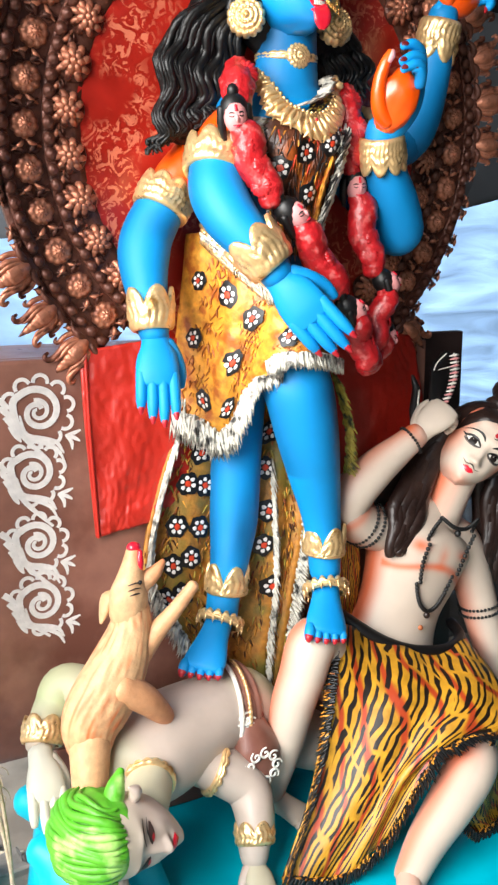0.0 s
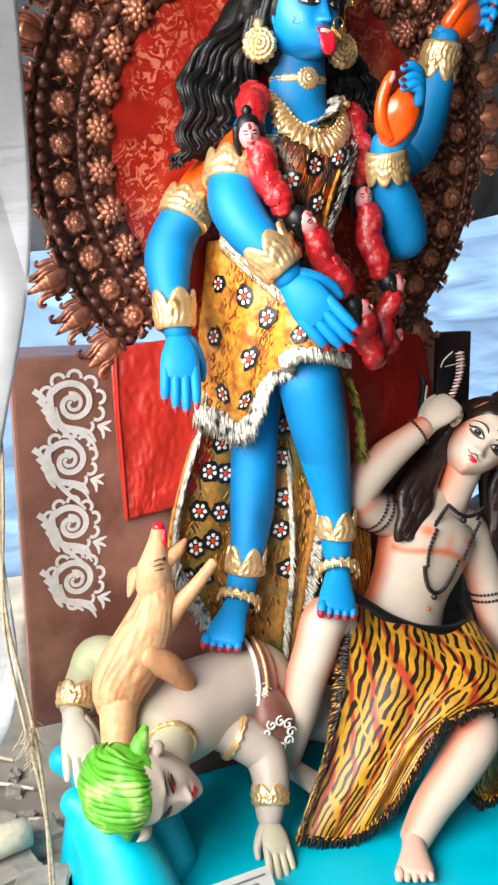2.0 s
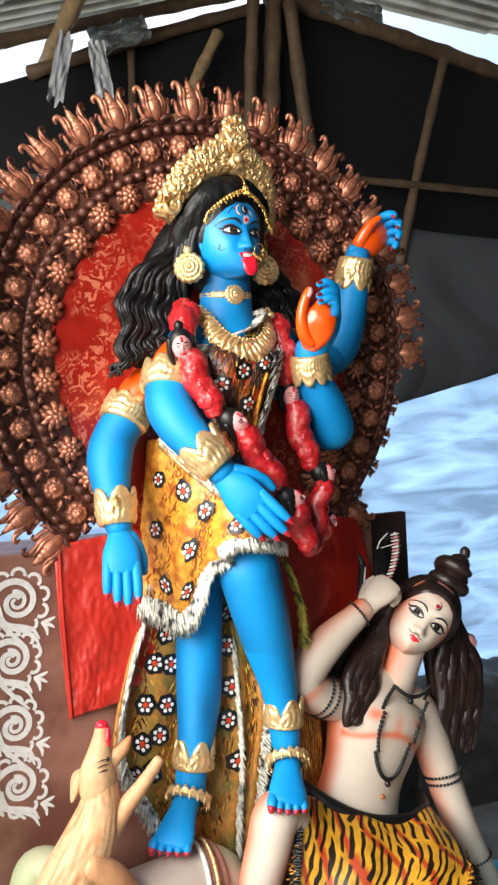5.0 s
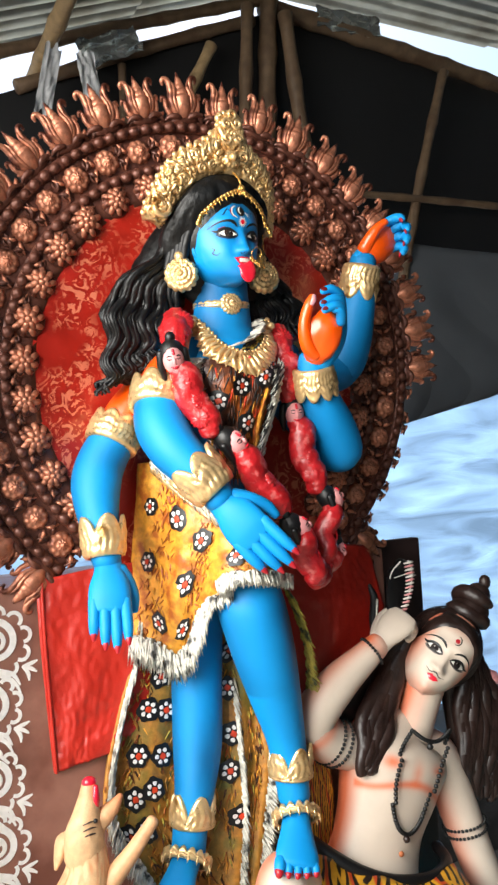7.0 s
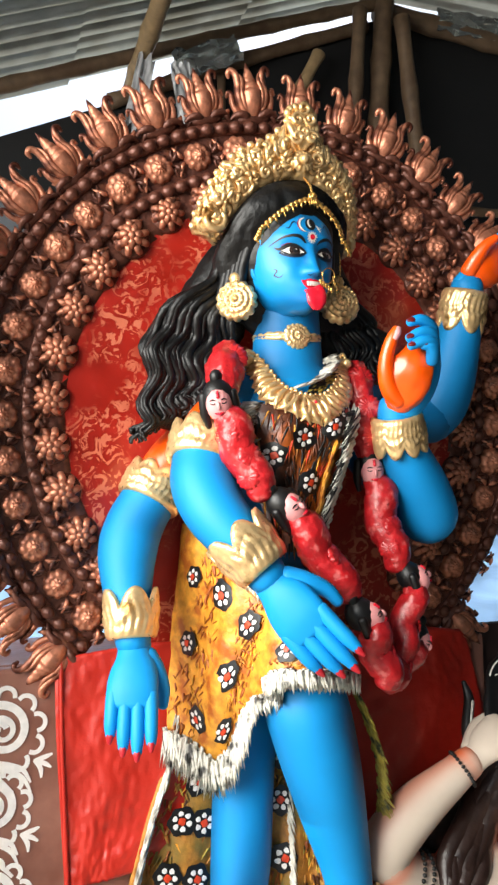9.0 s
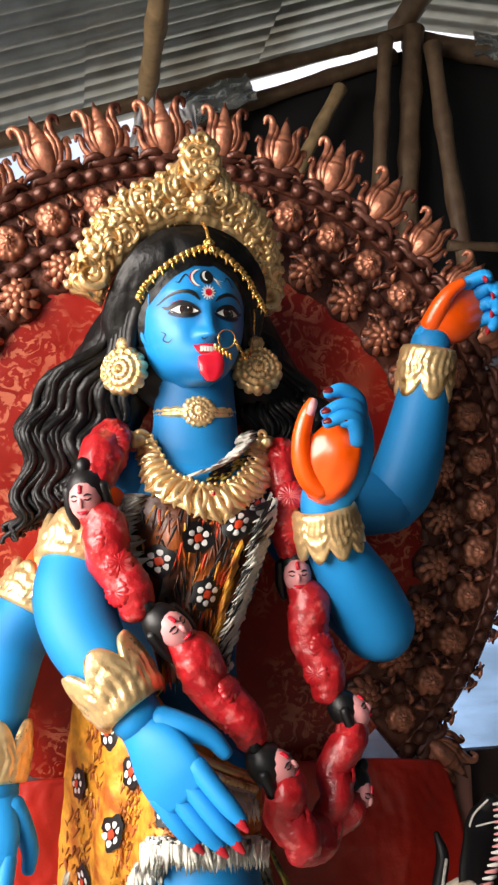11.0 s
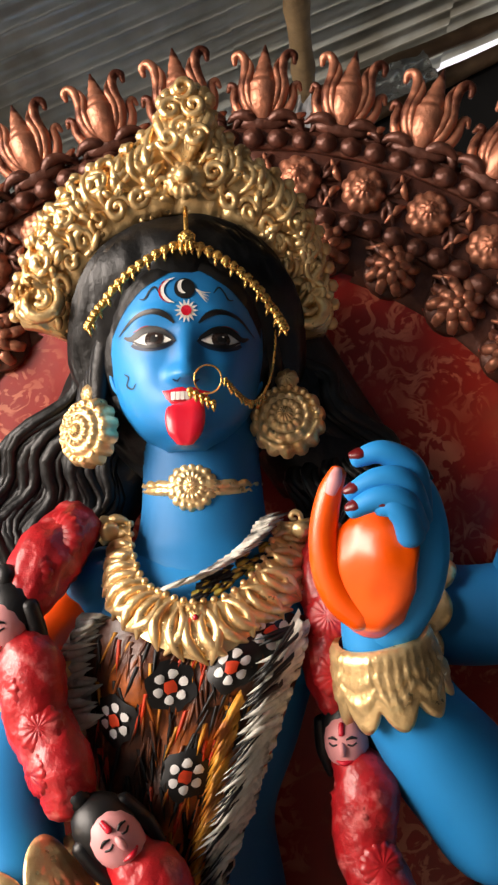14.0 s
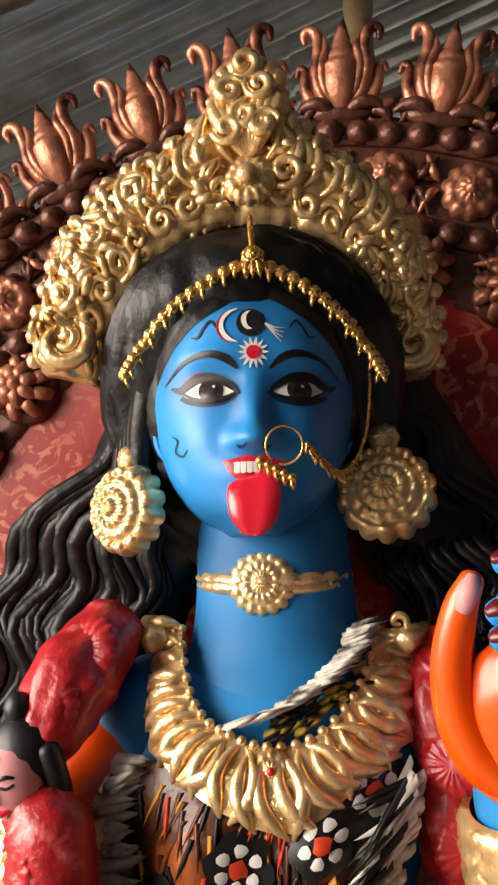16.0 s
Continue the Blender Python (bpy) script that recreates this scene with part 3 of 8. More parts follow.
# the grey cloth hangs in front, with a sagging lower edge
def grey_cloth():
    S = Sculpt()
    sheet(S, [[(-2.1, 3.5, 2.95), (0.0, 3.5, 2.95), (2.2, 3.5, 2.9), (3.3, 3.48, 2.84), (5.1, 3.5, 2.86)],
              [(-2.1, 3.46, 2.5), (0.0, 3.44, 2.45), (2.2, 3.46, 2.4), (3.3, 3.42, 2.42), (5.1, 3.46, 2.5)],
              [(-2.1, 3.5, 1.75), (0.0, 3.48, 1.7), (2.2, 3.5, 1.86), (2.95, 3.47, 1.9), (5.1, 3.5, 2.45)]], GREYTARP, 60, 24, 0.004,
          relief=lambda u, v: 0.02 * math.sin(u * 60 + 4 * math.sin(v * 5)) * v)
    return S.mesh("grey_cloth")


tagged(new("tarpaulin", grey_cloth()), "dark grey tarpaulin slung across the upper end wall", "tarpaulin")
def gable_wall():
    S = Sculpt()
    top = [(-2.2, 2.1), (0.5, 3.22), (1.1, 3.49), (RIDGE[0], 4.02), (2.6, 4.05), (3.74, 3.9), (5.2, 3.7)]
    V, F = [], []
    for y in (3.6, 3.606):
        for x, z in top:
            V += [(x, y, z), (x, y, min(2.84, z - 0.05))]
    k = 2 * len(top)
    for i in range(len(top) - 1):
        F += [(2 * i, 2 * i + 2, 2 * i + 3, 2 * i + 1), (k + 2 * i + 1, k + 2 * i + 3, k + 2 * i + 2, k + 2 * i)]
        F += [(2 * i, k + 2 * i, k + 2 * i + 2, 2 * i + 2)]
    S.add(V, F, DARKTARP)
    return S.mesh("gable", smooth=False)


tagged(new("wall_back_gable", gable_wall()), "black tarpaulin filling the gable end", "tarpaulin", kind="structure")
# unseen; added to close the right side and keep it dim
slab("wall_right_added", ((5.2, 3.7, 4.0), (5.2, -4.0, 4.0), (5.2, 3.7, 0), (5.2, -4.0, 0)), 0.02, DARKTARP, "unseen dark side wall added to close off the right", "tarpaulin", folds=0.06)


# unseen; added behind the camera so that light comes from the left
slab("wall_front_blocker", ((5.2, -2.9, 4.1), (-0.2, -2.9, 3.2), (5.2, -2.9, 0), (-0.2, -2.9, 0)), 0.02, DARKTARP, "unseen dark wall added across the front to block its light", "tarpaulin", folds=0.06)


def roof_mesh(x0, z0, x1, z1, y0, y1, drop):
    """Corrugated sheets with waves across y, ribs running down the slope, in overlapping widths."""
    S = Sculpt()
    pitch, amp = 0.094, 0.022
    ny = int((y1 - y0) / pitch * 10)
    for k in range(4):
        a, b = k / 4, (k + 1) / 4 + 0.02
        V, F = [], []
        for side in (0, 1):
            for i in range(3):
                u = a + (b - a) * i / 2
                for j in range(ny + 1):
                    y = y0 + (y1 - y0) * j / ny
                    z = z0 + (z1 - z0) * u + amp * (0.5 + 0.5 * math.cos(2 * math.pi * y / pitch)) ** 2.5 + 0.008 * k + drop * noise.noise(Vector((y * 0.7, k * 2.1, u)))
                    V.append((x0 + (x1 - x0) * u, y, z + side * 0.003))
        row, half = ny + 1, 3 * (ny + 1)
        for i in range(2):
            for j in range(ny):
                q = (i * row + j, i * row + j + 1, (i + 1) * row + j + 1, (i + 1) * row + j)
                F += [q, tuple(v + half for v in q)[::-1]]
        S.add(V, F, TIN)
    return S.mesh("roof")


tagged(new("ceiling_left", roof_mesh(-0.75, 3.04, RIDGE[0] + 0.05, 4.22, -3.0, 3.95, 0.03)), "weathered corrugated tin roof on bamboo", "roof", kind="structure")
tagged(new("ceiling_right", roof_mesh(RIDGE[0], 4.22, 5.4, 4.22, -3.0, 3.75, 0.03)), "weathered corrugated tin roof on bamboo", "roof", kind="structure")


def bamboo(a, b, r0, r1, mat, label, name="bamboo_pole"):
    """A bamboo pole with swollen joints and a slight bend."""
    S = Sculpt()
    a, b = A(*a), A(*b)
    L = np.linalg.norm(b - a)
    k = max(3, int(L / 0.28))
    side = unit(np.cross(b - a, (0.3, 0.5, 0.8)))
    pts, rad = [], []
    for i in range(k * 4 + 1):
        u = i / (k * 4)
        pts.append(a + (b - a) * u + side * 0.02 * L * math.sin(u * 3.1) * 0.4)
        joint = 1.16 if i % 4 == 0 else (0.97 if i % 4 == 2 else 1.0)
        rad.append((r0 + (r1 - r0) * u) * joint)
    tube(S, pts, rad, mat, 10, 1, ref=side, caps=(0.2, 0.2))
    return tagged(new(name, S.mesh(name)), label, "bamboo pole", group="roof poles")


TXT = "brown bamboo pole lashed under the tin roof"
bamboo((2.0, 3.5, 0.0), (2.215, 3.5, 4.05), 0.048, 0.044, BAMBOO, "thick bamboo king post of the gable wall")
bamboo((1.98, 3.46, 2.6), (2.06, 3.44, 3.95), 0.034, 0.03, BAMBOO, "brown bamboo strut beside the king post")
bamboo((2.44, 3.46, 2.6), (2.27, 3.44, 3.95), 0.04, 0.034, BAMBOO, "brown bamboo strut beside the king post")
bamboo((1.6, 3.47, 3.2), (1.86, 3.46, 3.72), 0.03, 0.028, PALE_BAMBOO, "split bamboo strut leaning below the rafter")
bamboo((-0.8, 3.52, 2.84), (2.2, 3.52, 4.05), 0.03, 0.028, BAMBOO, TXT)
bamboo((-0.8, 2.55, 2.96), (2.2, 2.55, 4.13), 0.04, 0.034, BAMBOO, TXT)
bamboo((-0.8, 1.2, 2.96), (2.2, 1.2, 4.13), 0.04, 0.034, BAMBOO, TXT)
bamboo((0.95, 3.57, 3.42), (2.15, 3.57, 3.96), 0.03, 0.03, BAMBOO, "brown bamboo rafter along the edge of the black cloth")
bamboo((2.2, 3.6, 4.12), (2.2, -1.5, 4.14), 0.055, 0.05, BAMBOO, "bamboo ridge pole under the tin roof")
bamboo((1.06, 3.8, 3.53), (1.05, -1.2, 3.57), 0.036, 0.033, PALE_BAMBOO, "pale jointed bamboo purlin under the tin roof")
bamboo((-0.35, 3.7, 3.02), (-0.35, -1.2, 3.02), 0.036, 0.033, PALE_BAMBOO, "pale jointed bamboo purlin under the tin roof")
bamboo((2.2, 3.55, 4.04), (5.1, 3.55, 3.7), 0.045, 0.04, BAMBOO, TXT)
bamboo((2.0, 2.4, 3.62), (5.1, 2.5, 3.55), 0.045, 0.04, BAMBOO, "brown bamboo tie beam")
bamboo((2.9, 3.46, 2.64), (3.25, 3.42, 3.81), 0.028, 0.026, BAMBOO, "thin bamboo stake before the black cloth")
bamboo((1.43, 3.52, 2.9), (1.425, 3.52, 3.58), 0.02, 0.018, BAMBOO, "thin bamboo upright before the black cloth")
bamboo((2.3, 3.44, 3.06), (5.0, 3.44, 3.1), 0.02, 0.018, BAMBOO, "thin bamboo rail before the black cloth")
bamboo((-0.75, -1.3, 0.0), (-0.7, -1.3, 2.9), 0.05, 0.045, BAMBOO, "bamboo post of the open shed side")
bamboo((5.0, -1.3, 0.0), (5.0, -1.3, 3.9), 0.05, 0.045, BAMBOO, "bamboo post of the open shed side")


# crumpled foil tucked between rafter and roof, and torn strips of pale cloth
def crumple(name, c, sx, sz, mat, label, category, seed, tilt=25):
    S = Sculpt()
    n = 12
    V = []
    for side in (0, 1):
        for j in range(n + 1):
            for i in range(n + 1):
                u, v = i / n - 0.5, j / n - 0.5
                d = 0.03 * noise.noise(Vector((u * 6 + seed, v * 6, seed)))
                V.append((u * sx, d + side * 0.002, v * sz * (1 + 0.4 * noise.noise(Vector((u * 4, seed, 0))))))
    F, row, half = [], n + 1, (n + 1) ** 2
    for j in range(n):
        for i in range(n):
            q = (j * row + i, j * row + i + 1, (j + 1) * row + i + 1, (j + 1) * row + i)
            F += [q, tuple(k + half for k in q)[::-1]]
    S.add(V, F, mat, M=pose(*c, 0, -tilt, 0))
    return tagged(new(name, S.mesh(name)), label, category)


crumple("foil_sheet", (1.34, 3.42, 3.6), 0.3, 0.12, FOIL, "crumpled silver foil tucked under the rafter", "foil", 3.0)
crumple("foil_sheet", (2.7, 3.5, 4.02), 0.4, 0.12, FOIL, "crumpled silver foil tucked under the rafter", "foil", 7.0, 0)
crumple("cloth_strip", (1.02, 3.3, 3.34), 0.07, 0.3, WHITESHEET, "torn pale cloth strip hanging from the purlin", "cloth", 5.0, -12)
crumple("cloth_strip", (1.2, 3.3, 3.36), 0.08, 0.26, WHITESHEET, "torn pale cloth strip hanging from the purlin", "cloth", 9.0, 8)


# white plastic sheet hanging beside the throne, with a jute rope
def plastic_sheet():
    S = Sculpt()
    sheet(S, [[(0.03, 1.58, 2.6), (0.17, 1.56, 2.6), (0.31, 1.6, 2.6)],
              [(0.05, 1.62, 2.0), (0.19, 1.55, 2.0), (0.335, 1.6, 2.0)],
              [(0.04, 1.56, 1.6), (0.18, 1.6, 1.6), (0.325, 1.6, 1.62)],
              [(-0.02, 1.6, 1.2), (0.11, 1.55, 1.2), (0.235, 1.6, 1.2)],
              [(-0.02, 1.55, 0.75), (0.11, 1.62, 0.75), (0.25, 1.6, 0.76)],
              [(-0.05, 1.58, 0.45), (0.06, 1.58, 0.5), (0.17, 1.6, 0.54)]], WHITESHEET, 30, 60, 0.002,
          relief=lambda u, v: 0.01 * math.sin(u * 9 + 3 * math.sin(v * 7)))
    return S.mesh("plastic_sheet")


tagged(new("plastic_sheet", plastic_sheet()), "white plastic sheet hanging loose beside the throne", "plastic sheet")
def rope_mesh():
    S = Sculpt()
    rope_rnd = random.Random(3)
    for k in (0, 1):
        pts = [(0.235 + 0.005 * k + 0.012 * math.sin(i * 0.9 + k), 1.62 - 0.12 * i / 12, 1.5 - 1.45 * i / 12) for i in range(13)]
        pts = [(x + 0.07 * max(0, (i - 5) / 8), y, z) for i, (x, y, z) in enumerate(pts)]
        rope_line(S, pts, 0.0042, ROPE, 4)
        for j in range(22):
            q = A(*pts[7]) + A(rope_rnd.uniform(-0.01, 0.01), rope_rnd.uniform(-0.01, 0.01), rope_rnd.uniform(-0.06, 0.03))
            w = A(rope_rnd.uniform(-0.03, 0.02), rope_rnd.uniform(-0.02, 0.01), rope_rnd.uniform(-0.05, -0.01))
            rope_line(S, [q, q + w * 0.5 + A(0.004, 0, 0), q + w], 0.0009, ROPE, 3, 5)
    return S.mesh("rope")


tagged(new("rope", rope_mesh()), "frayed jute rope hanging beside the throne", "rope")

# ---- turquoise plinth ----
def plinth_mesh():
    S = Sculpt()
    nx, ny = 44, 26
    x0, x1, y0, y1, top = 0.37, 2.05, 1.12, 2.0, 0.255
    V = []
    for j in range(ny + 1):
        for i in range(nx + 1):
            u, v = i / nx, j / ny
            e = min(u, 1 - u) * (x1 - x0), min(v, 1 - v) * (y1 - y0)
            d = min(e)
            z = top * (1 - max(0, 1 - d / 0.05) ** 2.5) + 0.008 * noise.noise(Vector((u * 6, v * 4, 1)))
            V.append((x0 + (x1 - x0) * u + 0.012 * noise.noise(Vector((0, v * 5, 2))), y0 + (y1 - y0) * v, max(z, 0.0)))
    F = [(j * (nx + 1) + i, j * (nx + 1) + i + 1, (j + 1) * (nx + 1) + i + 1, (j + 1) * (nx + 1) + i) for j in range(ny) for i in range(nx)]
    S.add(V, F, TURQ)
    return S.mesh("slab")


def cushion_mesh(line, radii):
    S = Sculpt()
    tube(S, line, radii, TURQ, 26, 8, ref=(0, 0, 1), caps=(0.9, 0.6))
    return S.mesh("cushion")


plinth = thing("plinth", "turquoise painted plinth with rounded lumps, on the ground", "plinth")
part("slab", plinth_mesh(), plinth)
part("cushion", cushion_mesh([(0.35, 1.70, 0.49), (0.40, 1.68, 0.47), (0.46, 1.65, 0.42), (0.49, 1.61, 0.33), (0.50, 1.58, 0.24)], [0.035, 0.055, 0.085, 0.11, 0.13]), plinth)
part("cushion", cushion_mesh([(0.35, 1.58, 0.45), (0.385, 1.555, 0.42), (0.425, 1.5, 0.35), (0.44, 1.4, 0.27), (0.45, 1.28, 0.2)], [0.035, 0.06, 0.085, 0.1, 0.08]), plinth)

# ---- throne ----
throne = thing("throne", "brown painted throne with white scrolls and red cloth, on the plinth", "throne", at=(0.97, 1.95, 0.255))
TB = Matrix.Translation((-0.97, -1.95, -0.255))
part("front_board", box_mesh("front_board", (0.31, 1.85, 0.5), (1.5, 1.89, 1.425), BROWN, 0.008), throne, "", TB)
part("lower_board", box_mesh("lower_board", (0.45, 1.85, 0.258), (1.5, 1.89, 0.498), BROWN, 0.006), throne, "", TB)
part("side_board", box_mesh("side_board", (1.5, 1.88, 0.26), (1.652, 1.91, 1.442), DARKBOARD, 0.006), throne, "dark brown side board", TB)
part("seat_top", box_mesh("seat_top", (0.31, 1.892, 1.36), (1.5, 2.25, 1.425), BROWN, 0.008), throne, "", TB)


def red_cloth(ctrl, name):
    S = Sculpt()
    f = sheet(S, ctrl, CLOTH_RED, 60, 60, 0.006, relief=lambda u, v: 0.0015 * math.sin(u * 17 + 5 * v) + 0.005 * noise.noise(Vector((u * 6, v * 6, 2))) + 0.0035 * noise.noise(Vector((u * 30, v * 22, 5))))
    for u in (0.03,):
        rope_line(S, [f(u, v, 0.003) for v in np.linspace(0, 1, 14)], 0.004, CLOTH_RED, 2)
    return S.mesh(name)


part("seat_cloth", red_cloth([[(0.545, 1.845, 1.44), (0.75, 1.83, 1.46), (0.98, 1.84, 1.45)],
                              [(0.548, 1.842, 1.3), (0.72, 1.828, 1.3), (0.95, 1.84, 1.3)],
                              [(0.556, 1.842, 1.15), (0.69, 1.83, 1.15), (0.9, 1.84, 1.16)],
                              [(0.564, 1.842, 1.012), (0.66, 1.83, 1.03), (0.82, 1.84, 1.05)]], "seat_cloth"), throne, "shiny red satin cloth", TB)
part("seat_cloth", red_cloth([[(1.0, 1.84, 1.45), (1.25, 1.82, 1.46), (1.44, 1.84, 1.44)],
                              [(1.0, 1.84, 1.3), (1.27, 1.82, 1.32), (1.475, 1.84, 1.3)],
                              [(1.0, 1.84, 1.1), (1.25, 1.82, 1.12), (1.49, 1.84, 1.16)],
                              [(1.0, 1.84, 0.9), (1.25, 1.82, 0.95), (1.49, 1.84, 1.0)]], "seat_cloth"), throne, "shiny red satin cloth", TB)


def ribbon(S, line, widths, y, mat):
    """A painted stroke, slightly proud, on the board's face."""
    L = spline(line, 6)
    W = spline([(w, 0) for w in widths], 6)[:, 0]
    T = np.gradient(L, axis=0)
    T /= np.linalg.norm(T, axis=1)[:, None] + 1e-9
    N = np.stack([-T[:, 1], T[:, 0]], 1)
    V, F = [], []
    for p, n, w in zip(L, N, W):
        a, b = p - n * w / 2, p + n * w / 2
        V += [(a[0], y, a[1]), (p[0], y - 0.0004, p[1]), (b[0], y, b[1])]
    for i in range(len(L) - 1):
        for k in (0, 1):
            F.append((3 * i + k, 3 * i + k + 1, 3 * i + k + 4, 3 * i + k + 3))
    S.add(V, F, mat)


def spiral_line(cx, cz, r, start, turns, way, r_end=0.18, k=16):
    return [(cx + r * (1 - (1 - r_end) * i / (k - 1)) * math.cos(start + way * turns * 6.283 * i / (k - 1)),
             cz + r * (1 - (1 - r_end) * i / (k - 1)) * math.sin(start + way * turns * 6.283 * i / (k - 1))) for i in range(k)]


def painted_scroll(cx, cz, r, tail):
    """One scroll: a spiral with a long tail; scallops outside it, drops and a small leaf as its pieces."""
    y = 1.8485

    def stroke(name, line, widths, parent, M=None, label=""):
        S = Sculpt()
        ribbon(S, line, widths, y, CHALK)
        return part(name, S.mesh(name), parent, label, M)
    main = spiral_line(cx, cz, r * 1.12, math.pi * 0.9, 1.35, -1)
    scroll = stroke("painted_scroll", [tail] + [((tail[0] + main[0][0]) / 2 - 0.02, (tail[1] + main[0][1]) / 2)] + main, [0.006, 0.013] + [0.0165 - 0.006 * i / 16 for i in range(16)], throne, TB, "white painted scroll")
    stroke("inner_curl", spiral_line(cx, cz, r * 0.52, math.pi * 0.6, 1.0, -1), [0.011 - 0.004 * i / 16 for i in range(16)], scroll)
    for o in (0.0, 0.3):
        stroke("stem", [(cx - r * (1.1 - o), cz - r * 0.1), (cx - r * (0.85 - o), cz - r * 0.95), (cx + r * (0.1 + o * 0.5), cz - r * (1.35 - o * 0.4)), (cx + r * 0.75, cz - r * (1.75 - o)), (cx + r * 1.05, cz - r * (2.3 - o * 1.2))], [0.004, 0.009, 0.0105, 0.009, 0.004], scroll)
    for k in range(8):
        a = math.pi * (0.86 - 0.2 * k)
        R = r * 1.28
        p = (cx + R * math.cos(a), cz + R * math.sin(a))
        stroke("scallop", [(p[0] + r * 0.32 * math.cos(a + q), p[1] + r * 0.32 * math.sin(a + q)) for q in np.linspace(-1.7, 1.7, 7)], [0.0085] * 7, scroll)
    for k in range(4):
        z = cz + r * 0.25 - 0.024 * k
        stroke("drop", [(cx - r * 1.15 + 0.006 * k, z - 0.004), (cx - r * 1.45 + 0.008 * k, z + 0.010), (cx - r * 1.8 + 0.010 * k, z + 0.024 + 0.003 * k)], [0.004, 0.013, 0.015], scroll)
    for a in (0.2, -0.35, -0.9):
        p = (cx + r * 1.15, cz - r * 1.15)
        stroke("leaf", [p, (p[0] + 0.02 * math.cos(a), p[1] + 0.02 * math.sin(a)), (p[0] + 0.036 * math.cos(a * 1.3), p[1] + 0.036 * math.sin(a * 1.3))], [0.004, 0.009, 0.004], scroll)


for cx, cz, r, tail in ((0.45, 1.312, 0.05, (0.47, 1.2)), (0.432, 1.175, 0.045, (0.47, 1.05)), (0.432, 1.015, 0.044, (0.47, 0.9)), (0.434, 0.872, 0.046, (0.45, 0.79))):
    painted_scroll(cx, cz, r, tail)


# ---- the round backboard behind the figure ----
CX, CZ, Y0, LEANF = 0.986, 1.904, 1.86, 0.095
ARCH_T0, ARCH_T1 = radians(-50), radians(230)


def arch_pt(a, t, out=0.0):
    """A place on the backboard: a the half width of an oval ring, t the angle from the right, out towards the front."""
    x, z = CX + a * math.cos(t), CZ + (a + 0.005) * math.sin(t)
    return A(x, Y0 - LEANF * (z - 1.42) - out, z)


def arch_frame(a, t):
    """Axes on the ring: outward, along and front."""
    p = arch_pt(a, t)
    along = unit(arch_pt(a, t + 0.01) - p)
    front = unit(A(0, -1, -LEANF))
    outw = unit(np.cross(along, front))
    if np.dot(outw, p - A(CX, p[1], CZ)) < 0:
        outw = -outw
    return p, outw, along, front


backboard = thing("throne_backboard", "dark bronze round backboard with copper flowers and red brocade panel", "backboard", at=(0.97, 1.86, 1.425))
BB = Matrix.Translation((-0.97, -1.86, -1.425))


def ring_slab(a0, a1, o0, o1, mat, name, bumps=0.0, n=160, m=10):
    S = Sculpt()
    V, F = [], []
    for i in range(n + 1):
        t = ARCH_T0 + (ARCH_T1 - ARCH_T0) * i / n
        prof = [(a0, o0)] + [(a0 + (a1 - a0) * k / m, o1 + bumps * noise.noise(Vector((math.cos(t) * 14, math.sin(t) * 14, k * 0.9)))) for k in range(m + 1)] + [(a1, o0)]
        V += [arch_pt(a, t, o) for a, o in prof]
    k = m + 3
    for i in range(n):
        for j in range(k):
            q = (j + 1) % k
            F.append((i * k + j, (i + 1) * k + j, (i + 1) * k + q, i * k + q))
    F += [tuple(range(k)), tuple(range(n * k, (n + 1) * k))[::-1]]
    S.add(V, F, mat)
    return S.mesh(name)


part("oval_board", ring_slab(0.425, 0.608, -0.03, 0.0, COPPER_DARK, "oval_board", 0.006), backboard, "", BB)
for a, w in ((0.586, 0.013), (0.493, 0.012)):
    part("moulding", ring_slab(a - w * 0.9, a + w * 0.9, -0.002, 0.009, COPPER_DARK, "moulding", 0.002, m=4), backboard, "", BB)


def panel_mesh():
    S = Sculpt()
    V, F, n, k = [arch_pt(0, 0, -0.002)], [], 80, 8
    V[0] = A(CX, V[0][1], CZ)
    for r in range(1, k + 1):
        for i in range(n):
            t = 2 * math.pi * i / n
            a = 0.434 * r / k
            x, z = CX + a * math.cos(t), CZ + (0.438 * r / k) * math.sin(t)
            if math.sin(t) < 0:
                x, z = CX + a * math.copysign(abs(math.cos(t)) ** 0.4, math.cos(t)), CZ + (0.47 * r / k) * math.sin(t)
            V.append(A(x, Y0 - LEANF * (z - 1.42) + 0.002 - 0.004 * noise.noise(Vector((x * 7, z * 7, 0))), z))
    F = [(0, 1 + i, 1 + (i + 1) % n) for i in range(n)]
    for r in range(k - 1):
        for i in range(n):
            q = (i + 1) % n
            F.append((1 + r * n + i, 1 + (r + 1) * n + i, 1 + (r + 1) * n + q, 1 + r * n + q))
    S.add(V, F, PANEL_RED)
    S.add(A(0, 0.02, 0) + np.array(V), [f[::-1] for f in F], DARKBOARD)
    return S.mesh("red_panel")


part("red_panel", panel_mesh(), backboard, "red brocade panel with flower figure", BB)


